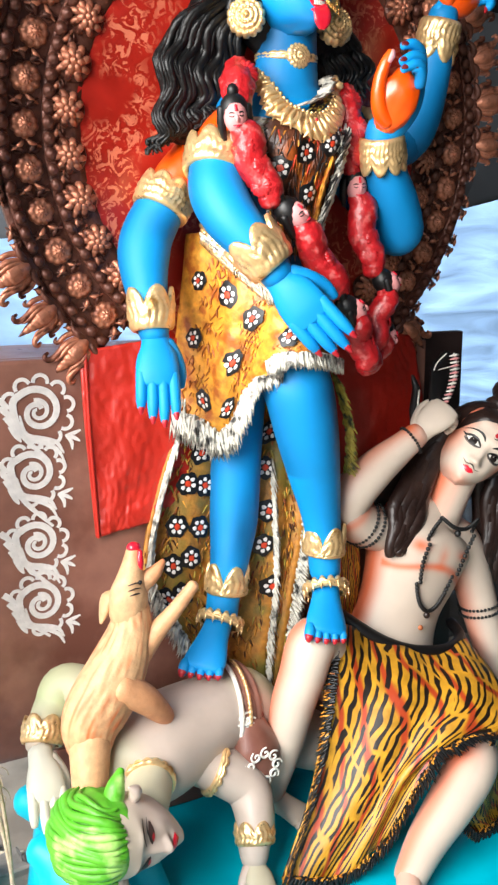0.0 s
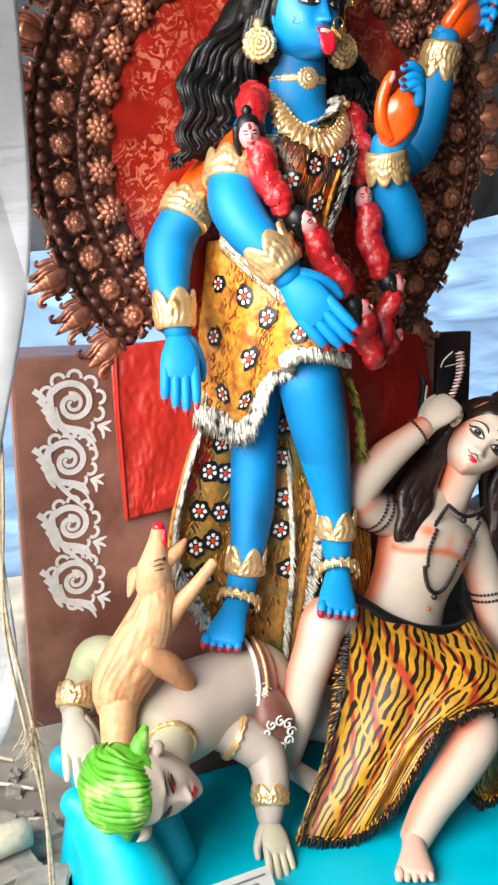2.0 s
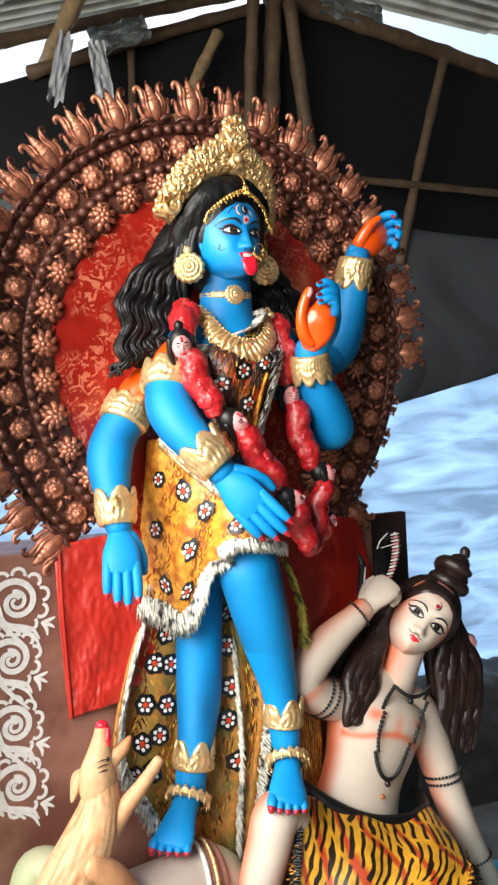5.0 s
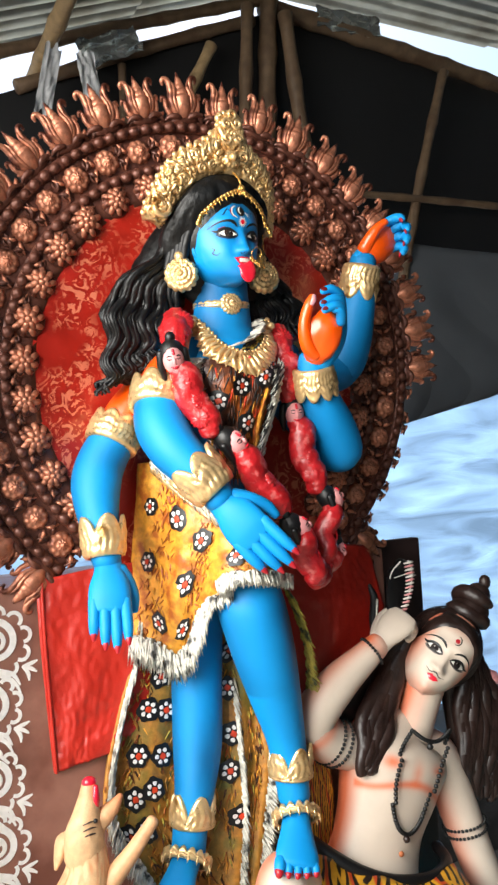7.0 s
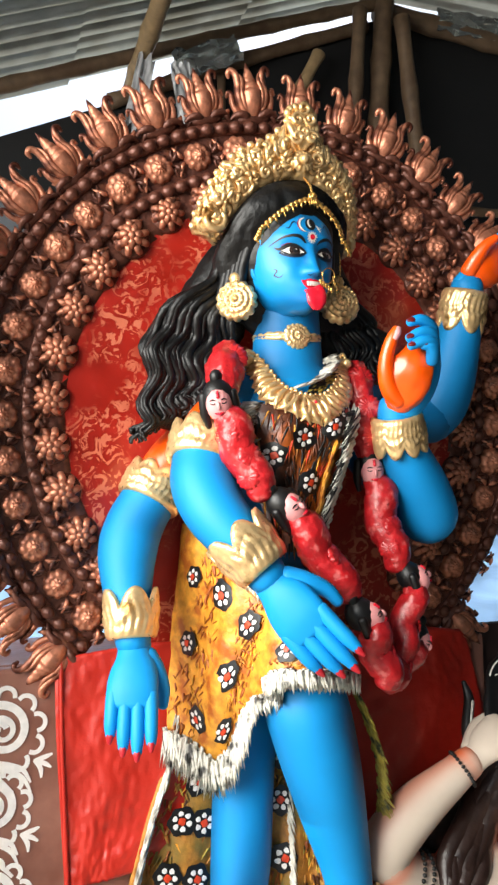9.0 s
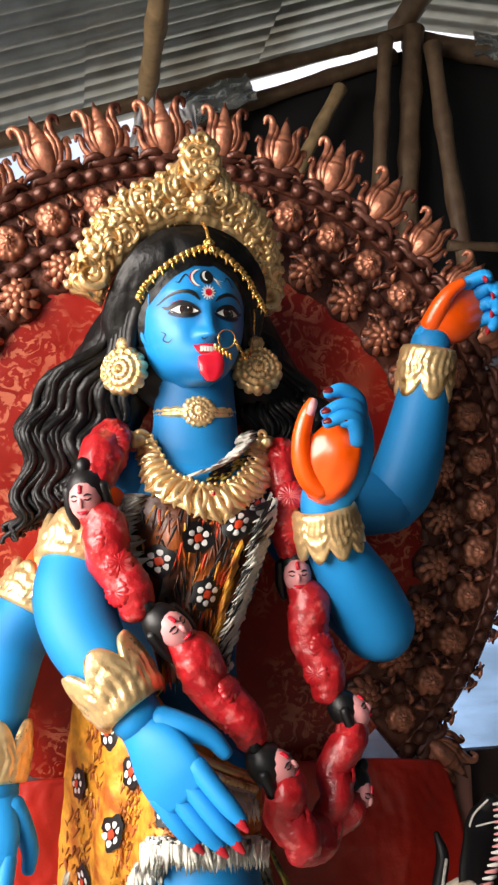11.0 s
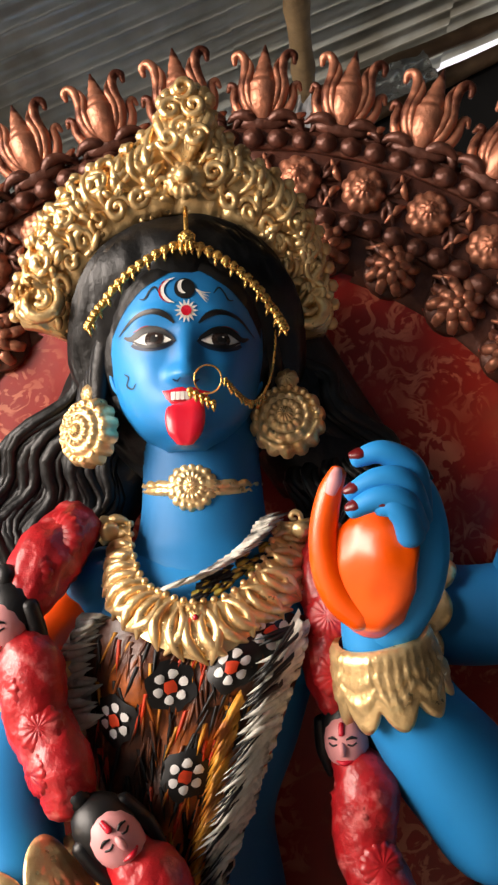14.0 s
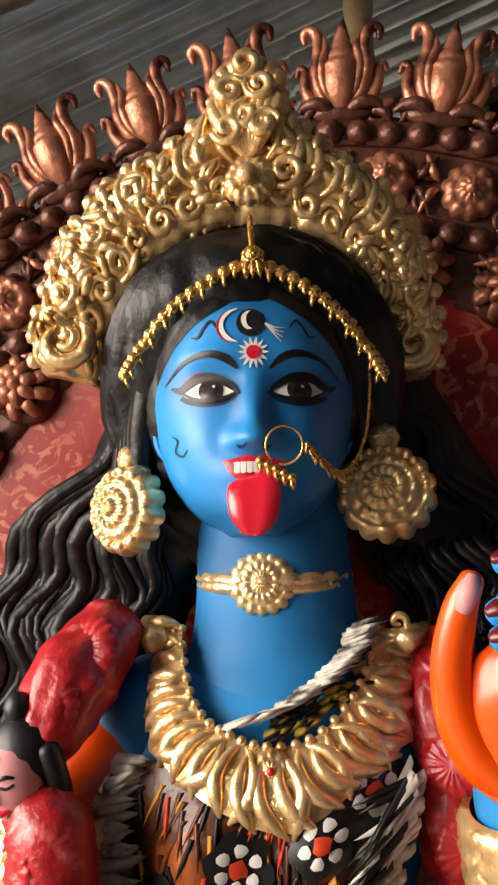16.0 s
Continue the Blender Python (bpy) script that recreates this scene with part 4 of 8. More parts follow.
def place_on_ring(name, mesh, a, spacing, phase=0.0, spin=0.0, jitter=0.06, label="", spans=((-90, 270),)):
    """Alike ornaments at even steps round a ring; local x outward, y along, z to the front."""
    ts = np.linspace(ARCH_T0, ARCH_T1, 900)
    pts = np.array([arch_pt(a, t) for t in ts])
    cum = np.concatenate([[0], np.cumsum(np.linalg.norm(np.diff(pts, axis=0), axis=1))])
    count = int(cum[-1] / spacing)
    for i in range(count):
        t = float(np.interp((i + 0.5 + phase) * cum[-1] / count, cum, ts))
        if not any(lo <= math.degrees(t) <= hi for lo, hi in spans):
            continue
        p, o, l, f = arch_frame(a, t)
        l = np.cross(f, o)
        s = 1 + random.uniform(-jitter, jitter)
        m = Matrix(((o[0], l[0], f[0], p[0]), (o[1], l[1], f[1], p[1]), (o[2], l[2], f[2], p[2]), (0, 0, 0, 1)))
        part(name, mesh, backboard, label, BB @ m @ pose(0, 0, 0, random.uniform(-4, 4), random.uniform(-4, 4), spin + random.uniform(-5, 5)) @ Matrix.Scale(s, 4))


def crest_mesh():
    """A lotus-like finial: a ringed cone between two pairs of leaves that curl outward; local x outward, z front."""
    S = Sculpt()
    tube(S, [(-0.03, 0, 0.010), (-0.016, 0, 0.014), (0.0, 0, 0.016), (0.016, 0, 0.014), (0.034, 0, 0.011), (0.05, 0, 0.009), (0.068, 0, 0.007)],
         [(0.010, 0.008), (0.0165, 0.012), (0.0175, 0.014), (0.014, 0.012), (0.0095, 0.009), (0.006, 0.006), (0.0012, 0.0012)], COPPER, 14, 8, ref=(0, 0, 1),
         ripple=lambda u, a: 0.15 * abs(math.sin(u * 26)) * (u > 0.35))
    for s in (-1, 1):
        tube(S, [(-0.034, s * 0.004, 0.004), (-0.022, s * 0.017, 0.010), (0.002, s * 0.0255, 0.013), (0.026, s * 0.0235, 0.013), (0.044, s * 0.0245, 0.013), (0.053, s * 0.031, 0.013), (0.05, s * 0.038, 0.012), (0.041, s * 0.038, 0.010)],
             [0.004, (0.0062, 0.007), (0.0072, 0.009), (0.0064, 0.008), (0.0062, 0.007), 0.0058, 0.005, 0.003], COPPER, 9, 5, ref=(0, 0, 1))
        tube(S, [(-0.03, s * 0.004, 0.010), (-0.014, s * 0.0155, 0.017), (0.008, s * 0.019, 0.019), (0.03, s * 0.0155, 0.017), (0.045, s * 0.0185, 0.015)],
             [0.003, 0.0045, 0.005, 0.0042, 0.0016], COPPER, 8, 5, ref=(0, 0, 1))
        tube(S, [(-0.036, s * 0.014, 0.006), (-0.024, s * 0.03, 0.009), (-0.006, s * 0.037, 0.009), (0.01, s * 0.037, 0.008), (0.014, s * 0.043, 0.008), (0.006, s * 0.046, 0.006)],
             [0.004, 0.006, 0.0058, 0.005, 0.0042, 0.0025], COPPER, 8, 5, ref=(0, 0, 1))
        tube(S, [(-0.036, s * 0.006, 0.006), (-0.03, s * 0.02, 0.014), (-0.03, s * 0.034, 0.012), (-0.036, s * 0.044, 0.008)], [0.006, 0.0075, 0.0062, 0.003], COPPER_DARK, 8, 5, ref=(0, 0, 1))
    ball(S, (-0.036, 0, 0.006), (0.012, 0.036, 0.009), COPPER_DARK, 12)
    S.v = [v * A(1.0, 1.05, 1.1) for v in S.v]
    return S.mesh("crest_leaf")


def flower_mesh():
    """The large inner flower: a fan of curling petals."""
    S = Sculpt()
    ball(S, (-0.004, 0, 0.0), (0.036, 0.036, 0.012), COPPER_DARK, 16)
    for ring, (r, ln, k, h) in enumerate(((0.022, 0.017, 9, 0.010), (0.011, 0.014, 7, 0.018))):
        for j in range(k):
            a = 2 * math.pi * (j + 0.5 * ring) / k
            d, e = A(math.cos(a), math.sin(a), 0), A(-math.sin(a), math.cos(a), 0)
            tube(S, [d * (r - ln * 0.5) + A(0, 0, h), d * r + e * 0.002 + A(0, 0, h + 0.006), d * (r + ln * 0.6) + e * 0.006 + A(0, 0, h - 0.001), d * (r + ln * 0.35) + e * 0.010 + A(0, 0, h - 0.004)],
                 [(0.004, 0.003), (0.0075, 0.005), (0.006, 0.004), (0.003, 0.003)], COPPER, 7, 3, ref=(0, 0, 1))
    ball(S, (0, 0, 0.022), 0.009, COPPER, 10)
    return S.mesh("flower")


def rosette_mesh():
    S = Sculpt()
    rosette(S, (0, 0, 0.004), (0, 0, 1), 0.029, COPPER, 10, 2, 0.55, up=(0, 1, 0))
    ball(S, (0, 0, 0.018), 0.007, COPPER, 10)
    return S.mesh("rosette")


def bead_mesh():
    S = Sculpt()
    ball(S, (0, 0, 0.010), (0.013, 0.0145, 0.012), COPPER_DARK, 12)
    return S.mesh("bead")


place_on_ring("bead", bead_mesh(), 0.586, 0.031)
place_on_ring("bead", bead_mesh(), 0.493, 0.03)
place_on_ring("rosette", rosette_mesh(), 0.54, 0.0836)


def leaf_scroll_mesh():
    """Small curled leaves in the gap between two rosettes."""
    S = Sculpt()
    for s in (-1, 1):
        coil(S, (s * 0.016, 0, 0.0), (s, 0, 0), (0, 1, 0), (0, 0, 1), 0.012, 1.2, 0.0045, COPPER_DARK, start=0.6)
        tube(S, [(s * 0.004, -0.012, 0.003), (s * 0.012, -0.004, 0.009), (s * 0.03, 0.004, 0.004)], [0.002, 0.005, 0.002], COPPER, 7, 4, ref=(0, 0, 1))
        tube(S, [(s * 0.004, 0.012, 0.003), (s * 0.012, 0.004, 0.009), (s * 0.03, -0.006, 0.004)], [0.002, 0.005, 0.002], COPPER_DARK, 7, 4, ref=(0, 0, 1))
    return S.mesh("leaf_scroll")


place_on_ring("leaf_scroll", leaf_scroll_mesh(), 0.54, 0.0836, 0.5)
place_on_ring("leaf_scroll", leaf_scroll_mesh(), 0.474, 0.0885, 0.2, 90)
place_on_ring("leaf_scroll", leaf_scroll_mesh(), 0.612, 0.1, 0.5, 90)
place_on_ring("flower", flower_mesh(), 0.456, 0.0885, -0.3)
place_on_ring("crest_leaf", crest_mesh(), 0.643, 0.1045, 0.07, spans=((-6, 196), (205, 232), (-52, -44)))

# ---- painted clay figures: helpers ----
def palm_and_fingers(S, wrist, along, back, size, mat, nail, curl=(12, 14, 14, 16), thumb=1, palm_mat=None, spread=1.5, thumb_up=20, tint=None, lengths=(0.072, 0.08, 0.076, 0.062), thumb_long=1.0):
    """A moulded palm with four fingers and a thumb. along: to the fingers; back: out of its back; thumb: +1 or -1 side."""
    x = unit(along)
    z = unit(np.asarray(back, float) - x * np.dot(back, x))
    y = np.cross(z, x)
    M = Matrix(((x[0] * size, y[0] * size, z[0] * size, wrist[0]), (x[1] * size, y[1] * size, z[1] * size, wrist[1]), (x[2] * size, y[2] * size, z[2] * size, wrist[2]), (0, 0, 0, 1)))
    tube(S, [(-0.012, 0, 0), (0.01, 0, 0.001), (0.035, 0.001, 0.003), (0.065, 0, 0.003), (0.088, 0, 0)], [(0.026, 0.021), (0.028, 0.02), (0.037, 0.019), (0.04, 0.016), (0.035, 0.011)],
         mat, 16, 5, ref=(0, 0, 1), M=M, tint=tint)
    if palm_mat:
        tube(S, [(0.008, 0, -0.007), (0.035, 0, -0.011), (0.065, 0, -0.010), (0.088, 0, -0.007)], [(0.024, 0.014), (0.036, 0.016), (0.038, 0.014), (0.034, 0.010)], palm_mat, 14, 5, ref=(0, 0, 1), M=M)
    for k in range(4):
        yy = (0.029 - 0.0193 * k) * thumb
        ang, p = radians(spread * (1.5 - k)) * thumb, A(0.078 - 0.005 * abs(k - 1.2), yy, 0.001)
        ln, bend = lengths[k], 0.0
        pts, rad = [p], [0.0118]
        for s in range(3):
            bend += radians(curl[k][s] if isinstance(curl[k], tuple) else curl[k])
            step = ln * (0.45, 0.32, 0.23)[s]
            p = p + A(math.cos(ang) * math.cos(bend), math.sin(ang), -math.sin(bend)) * step
            pts.append(p)
            rad.append((0.0112, 0.0104, 0.0078)[s])
        tube(S, pts, rad, mat, 9, 4, ref=(0, 0, 1), M=M, tint=tint)
        d = unit(pts[-1] - pts[-2])
        up = unit(A(0, 0, 1) - d * d[2])
        if nail:
            q = pts[-1] + up * 0.0045 + d * 0.003
            tube(S, [q - d * 0.007, q, q + d * 0.009], [(0.005, 0.003), (0.0058, 0.0036), (0.003, 0.002)], nail, 8, 2, ref=tuple(up), M=M)
    tb = radians(thumb_up)
    tube(S, [(0.008, 0.02 * thumb, -0.004), (0.03, 0.036 * thumb, -0.012), (0.055 * thumb_long, 0.047 * thumb, -0.016 - 0.03 * math.sin(tb)), (0.078 * thumb_long, 0.047 * thumb, -0.018 - 0.05 * math.sin(tb))],
         [0.017, 0.0145, 0.0115, 0.0085], palm_mat or mat, 10, 4, ref=(0, 0, 1), M=M)


def foot(S, ankle, toe, width, mat, nail, up=(0, 0, 1), tint=None, sole=None, toe_mat=None):
    """A foot from ankle to toes, five toes with painted tips."""
    a, t = A(*ankle), A(*toe)
    x = unit(t - a)
    s = unit(np.cross(x, up))
    u = np.cross(s, x)
    L = np.linalg.norm(t - a)
    tube(S, [a - x * 0.02, a + x * L * 0.3, a + x * L * 0.7, a + x * L * 0.85], [(width * 0.62, width * 0.75), (width * 0.72, width * 0.6), (width, width * 0.42), (width * 0.95, width * 0.33)], mat, 16, 5, ref=tuple(u), tint=tint)
    if sole:
        tube(S, [a + x * L * 0.5 - u * width * 0.3, a + x * L * 0.9 - u * width * 0.28], [(width * 0.85, width * 0.28), (width * 1.0, width * 0.22)], sole, 14, 4, ref=tuple(u))
    for k in range(5):
        b = a + x * L * 0.82 + s * width * (0.8 - 0.4 * k)
        e = a + x * L * (1.0 - 0.02 * (k - 1) ** 2 * 0.4) + s * width * (0.86 - 0.43 * k) - u * width * 0.1
        r = width * (0.27 if k == 0 else 0.19)
        tube(S, [b, (b + e) / 2 + u * width * 0.05, e], [r, r * 1.05, r * 0.8], toe_mat or mat, 9, 4, ref=tuple(u), tint=tint)
        if nail:
            tube(S, [e - x * r * 0.9 + u * r * 0.35, e + u * r * 0.4, e + x * r * 0.5], [(r * 0.72, r * 0.55), (r * 0.8, r * 0.6), (r * 0.5, r * 0.5)], nail, 8, 3, ref=tuple(u))


class Head:
    """A moulded head in its own axes: x to its left as one faces it, y forward, z up, eyes at z = 0."""
    Z = [-0.104, -0.099, -0.086, -0.06, -0.03, 0.0, 0.03, 0.06, 0.09, 0.112]
    W = [0.012, 0.026, 0.043, 0.061, 0.072, 0.078, 0.080, 0.078, 0.064, 0.03]
    D = [0.066, 0.077, 0.084, 0.086, 0.086, 0.087, 0.092, 0.087, 0.068, 0.03]

    def __init__(self, M, shear=0.0):
        self.M, self.shear = M, shear
        zz = np.linspace(self.Z[0], self.Z[-1], 80)
        self.zz = zz
        k = lambda t: np.convolve(np.pad(np.interp(zz, self.Z, t), 3, mode="edge"), np.ones(7) / 7, "valid")
        self.ww, self.dd = k(self.W), k(self.D)

    def features(self, x, z):
        g = lambda cx, cz, sx, sz: math.exp(-((x - cx) / sx) ** 2 - ((z - cz) / sz) ** 2)
        f = 0.0
        ridge = min(1.0, max(0.0, (0.02 - z) / 0.062)) if z > -0.042 else max(0.0, 1 - (-0.042 - z) / 0.008)
        f += 0.024 * ridge * math.exp(-(x / (0.0075 + 0.004 * ridge)) ** 2)
        for s in (-1, 1):
            f += 0.009 * g(s * 0.0125, -0.038, 0.007, 0.008)
            f -= 0.0075 * g(s * 0.032, 0.004, 0.022, 0.013)
            f += 0.0065 * g(s * 0.0325, -0.001, 0.0155, 0.0095)
            f += 0.004 * g(s * 0.034, 0.026, 0.022, 0.007)
            f += 0.006 * g(s * 0.042, -0.036, 0.02, 0.022)
        f += 0.008 * g(0, -0.062, 0.026, 0.013)
        f += 0.007 * g(0, -0.09, 0.018, 0.014)
        return f

    def front(self, x, z, off=0.0):
        w, d = np.interp(z, self.zz, self.ww), np.interp(z, self.zz, self.dd)
        q = max(0.0, 1 - min(0.98, abs(x) / w) ** 2.3) ** 0.5
        return A(x + self.shear * min(0, z), d * q + self.features(x, z) * q + off, z)

    def skin(self, S, mat, tint=None):
        V, F, n = [], [], 96
        rows = np.concatenate([[self.Z[0]], np.linspace(-0.1, 0.112, 78)])
        for z in rows:
            w, d = np.interp(z, self.zz, self.ww), np.interp(z, self.zz, self.dd)
            for j in range(n):
                a = 2 * math.pi * j / n
                sx, cy = math.sin(a), math.cos(a)
                x = w * math.copysign(abs(sx) ** (1 / 1.15) if cy > 0 else abs(sx), sx)
                if cy > 0:
                    V.append(self.front(x, z) if abs(x) < 0.97 * w else A(x + self.shear * min(0, z), d * cy * 0.8, z))
                else:
                    V.append(A(x + self.shear * min(0, z), 0.085 * cy * (w / 0.08), z))
        for i in range(len(rows) - 1):
            for j in range(n):
                q = (j + 1) % n
                F.append((i * n + j, i * n + q, (i + 1) * n + q, (i + 1) * n + j))
        F += [tuple(range(n)), tuple(range((len(rows) - 1) * n, len(rows) * n))]
        S.add(V, F, mat, None if tint is None else [tint(p) for p in V], None, self.M)

    def stroke(self, S, pts, widths, mat, off=0.0008):
        """A brush stroke that follows the skin."""
        L = spline(pts, 6)
        W = spline([(w, 0) for w in widths], 6)[:, 0]
        T = np.gradient(L, axis=0)
        T /= np.linalg.norm(T, axis=1)[:, None] + 1e-9
        N = np.stack([-T[:, 1], T[:, 0]], 1)
        V, F = [], []
        for p, n, w in zip(L, N, W):
            for k in (-0.5, -0.17, 0.17, 0.5):
                q = p + n * max(w, 0.0004) * k
                V.append(self.front(q[0], q[1], off))
        for i in range(len(L) - 1):
            for k in range(3):
                F.append((4 * i + k, 4 * i + k + 1, 4 * i + k + 5, 4 * i + k + 4))
        S.add(V, F, mat, None, None, self.M)

    def spot(self, S, cx, cz, outline, mat, off=0.0008, rings=4):
        """A painted shape with an outline round its middle."""
        V, F, n = [self.front(cx, cz, off)], [], len(outline)
        for k in range(1, rings + 1):
            for ox, oz in outline:
                V.append(self.front(cx + ox * k / rings, cz + oz * k / rings, off))
        F = [(0, 1 + j, 1 + (j + 1) % n) for j in range(n)]
        for k in range(rings - 1):
            for j in range(n):
                q = (j + 1) % n
                F.append((1 + k * n + j, 1 + (k + 1) * n + j, 1 + (k + 1) * n + q, 1 + k * n + q))
        S.add(V, F, mat, None, None, self.M)

    def hair_patch(self, S, mat, line):
        """Hair lying on the brow above a hairline, given at 0, 20, 45, 62 and 78 mm from the middle."""
        V, nx, nz = [], 30, 10
        for i in range(nx + 1):
            x = 0.077 * (2 * i / nx - 1)
            z0 = np.interp(abs(x), [0, 0.02, 0.045, 0.062, 0.078], line)
            for j in range(nz + 1):
                z = z0 + (0.105 - z0) * j / nz
                V.append(self.front(x * (1 - 0.35 * max(0, z - 0.05) / 0.055), z, 0.0008 + 0.006 * min(1, j / 3)))
        S.add(V, [(i * (nz + 1) + j, i * (nz + 1) + j + 1, (i + 1) * (nz + 1) + j + 1, (i + 1) * (nz + 1) + j) for i in range(nx) for j in range(nz)], mat, None, None, self.M)

    def place(self, p):
        return A(*(self.M @ Vector(p)))


def circle(r, n=18, sx=1.0, sz=1.0):
    return [(r * sx * math.cos(6.2832 * i / n), r * sz * math.sin(6.2832 * i / n)) for i in range(n)]


def almond(w, h, n=10, lift=0.0):
    up = [(w * (2 * i / n - 1), h * (1 - (2 * i / n - 1) ** 2) ** 0.8 + lift * i / n) for i in range(n + 1)]
    lo = [(w * (1 - 2 * i / n), -0.75 * h * (1 - (2 * i / n - 1) ** 2) ** 0.8 + lift * (1 - i / n)) for i in range(1, n)]
    return up + lo


def paint_eyes(S, H, iris, shade, lid, white=None):
    for s in (-1, 1):
        cx = s * 0.033
        H.spot(S, cx, -0.003, [(x * 1.1, z * 1.36 - 0.001) for x, z in almond(0.021, 0.0088)], shade, 0.0006)
        al = almond(0.0212, 0.0099)
        H.spot(S, cx, -0.001, al, white or WHITE, 0.0014)
        H.spot(S, cx + 0.0012, -0.0005, circle(0.0095, 16), iris, 0.0019, 3)
        H.spot(S, cx + 0.0012, -0.0005, circle(0.0042, 12), BLACK, 0.0023, 2)
        # a white dot paints the catchlight on the iris
        H.spot(S, cx + 0.0035, 0.0022, circle(0.0012, 8), WHITE, 0.0027, 1)
        H.stroke(S, [(cx + s * 0.030, 0.006), (cx + s * 0.022, 0.003), (cx + s * 0.010, 0.0092), (cx - s * 0.004, 0.0092), (cx - s * 0.016, 0.002), (cx - s * 0.0215, -0.004)], [0.0016, 0.0056, 0.0068, 0.006, 0.0048, 0.0012], BLACK, 0.0024)
        H.stroke(S, [(cx + s * 0.021, 0.0), (cx + s * 0.008, -0.0076), (cx - s * 0.008, -0.0078), (cx - s * 0.02, -0.003)], [0.0016, 0.0034, 0.0032, 0.0012], BLACK, 0.0022)
        H.stroke(S, [(cx + s * 0.02, 0.0095), (cx + s * 0.006, 0.0135), (cx - s * 0.012, 0.0085)], [0.0007, 0.0014, 0.0007], lid, 0.0012)
        H.stroke(S, [(cx + s * 0.036, 0.010), (cx + s * 0.02, 0.0225), (cx + s * 0.002, 0.026), (cx - s * 0.012, 0.022), (cx - s * 0.021, 0.0145)], [0.0008, 0.0032, 0.0052, 0.0052, 0.0018], BLACK, 0.0012)


# ---- the seated blue figure ----
def torso_front(x, z, off=0.0):
    zs = [1.5, 1.6, 1.7, 1.8, 1.88, 1.95, 1.99, 2.03]
    cx = np.interp(z, zs, [0.90, 0.905, 0.925, 0.95, 0.962, 0.966, 0.966, 0.966])
    ra = np.interp(z, zs, [0.14, 0.125, 0.1, 0.118, 0.128, 0.12, 0.085, 0.058])
    rb = np.interp(z, zs, [0.11, 0.10, 0.085, 0.092, 0.096, 0.075, 0.06, 0.055])
    q = min(0.97, abs(x - cx) / ra)
    bump = 0.012 * (math.exp(-((x - 0.91) / 0.035) ** 2 - ((z - 1.85) / 0.04) ** 2) + math.exp(-((x - 1.015) / 0.035) ** 2 - ((z - 1.85) / 0.04) ** 2))
    return A(x, 1.672 - rb * (1 - q * q) ** 0.5 - bump - off, z)


def doll(S, head, foot_at, r, tilt=0.0, face=(-0.3, -0.95, 0), crown_up=None):
    """A small swaddled doll of the garland: ridged red body, pink head, black hair with a knot."""
    h, f = A(*head), A(*foot_at)
    d = unit(f - h)
    L = np.linalg.norm(f - h)
    s = A(0.006, -0.004, 0)
    tube(S, [h + d * 0.018, h + d * L * 0.25 + s, h + d * L * 0.55 - s, h + d * L * 0.8 + s, f], [r * 0.66, (r * 1.0, r * 0.85), (r * 0.92, r * 0.86), (r * 0.88, r * 0.82), r * 0.7], DOLL_RED, 28, 9,
         ref=face, ripple=lambda u, a: 0.07 * abs(math.sin(7 * a + 9 * u)) + 0.16 * abs(noise.noise(Vector((math.cos(a) * 2.6, math.sin(a) * 2.6, u * 11 + h[0] * 40)))) + 0.16 * abs(noise.noise(Vector((math.cos(a) * 5, math.sin(a) * 5, u * 24 + h[2] * 30)))))
    for q, sgn in ((0.34, 1), (0.6, -1), (0.8, 1)):
        nf = unit(np.asarray(face, float) + np.cross(d, face) * 0.5 * sgn)
        rosette(S, h + d * L * q + nf * r * 0.78, nf, r * 0.7, DOLL_RED, 13, 1, 0.22, up=tuple(d))
    up = -d if crown_up is None else unit(crown_up)
    fc = unit(np.asarray(face) - up * np.dot(face, up))
    x = np.cross(fc, up)
    M = Matrix(((x[0], fc[0], up[0], h[0]), (x[1], fc[1], up[1], h[1]), (x[2], fc[2], up[2], h[2]), (0, 0, 0, 1))) @ Matrix.Scale(r / 0.0235, 4)
    tube(S, [(0, 0, -0.03), (0, 0.002, -0.012)], [0.010, 0.010], PINK, 10, 3, ref=(0, 1, 0), M=M)
    ball(S, (0, 0.006, 0.0), (0.0178, 0.0185, 0.0235), PINK, 18, M)
    ball(S, (0, 0.0245, -0.002), (0.003, 0.004, 0.006), PINK, 8, M)
    ball(S, (0, -0.004, 0.0095), (0.0222, 0.0218, 0.0265), BLACK, 18, M)
    ball(S, (0, -0.002, 0.037), (0.009, 0.009, 0.011), BLACK, 10, M)
    for sx in (-1, 1):
        tube(S, [(sx * 0.0195, 0.0, 0.014), (sx * 0.021, -0.004, -0.01), (sx * 0.018, -0.008, -0.03)], [0.007, 0.007, 0.004], BLACK, 8, 3, ref=(0, 1, 0), M=M)
        tube(S, [(sx * 0.004, 0.0238, 0.0055), (sx * 0.0075, 0.0228, 0.0068), (sx * 0.011, 0.0198, 0.0055)], [0.0005, 0.0013, 0.0005], BLACK, 6, 3, ref=(0, 1, 0), M=M)
        tube(S, [(sx * 0.0045, 0.0236, 0.0015), (sx * 0.0075, 0.0226, 0.0005), (sx * 0.0105, 0.0202, 0.0018)], [0.0005, 0.0009, 0.0005], BLACK, 6, 3, ref=(0, 1, 0), M=M)
    tube(S, [(-0.006, 0.0208, -0.0115), (0, 0.0228, -0.0128), (0.006, 0.0208, -0.0115)], [0.0008, 0.0022, 0.0008], TONGUE, 6, 3, ref=(0, 1, 0), M=M)
    tube(S, [(0, 0.0205, 0.0165), (0, 0.0232, 0.0095)], [0.002, 0.0026], TONGUE, 6, 3, ref=(1, 0, 0), M=M)


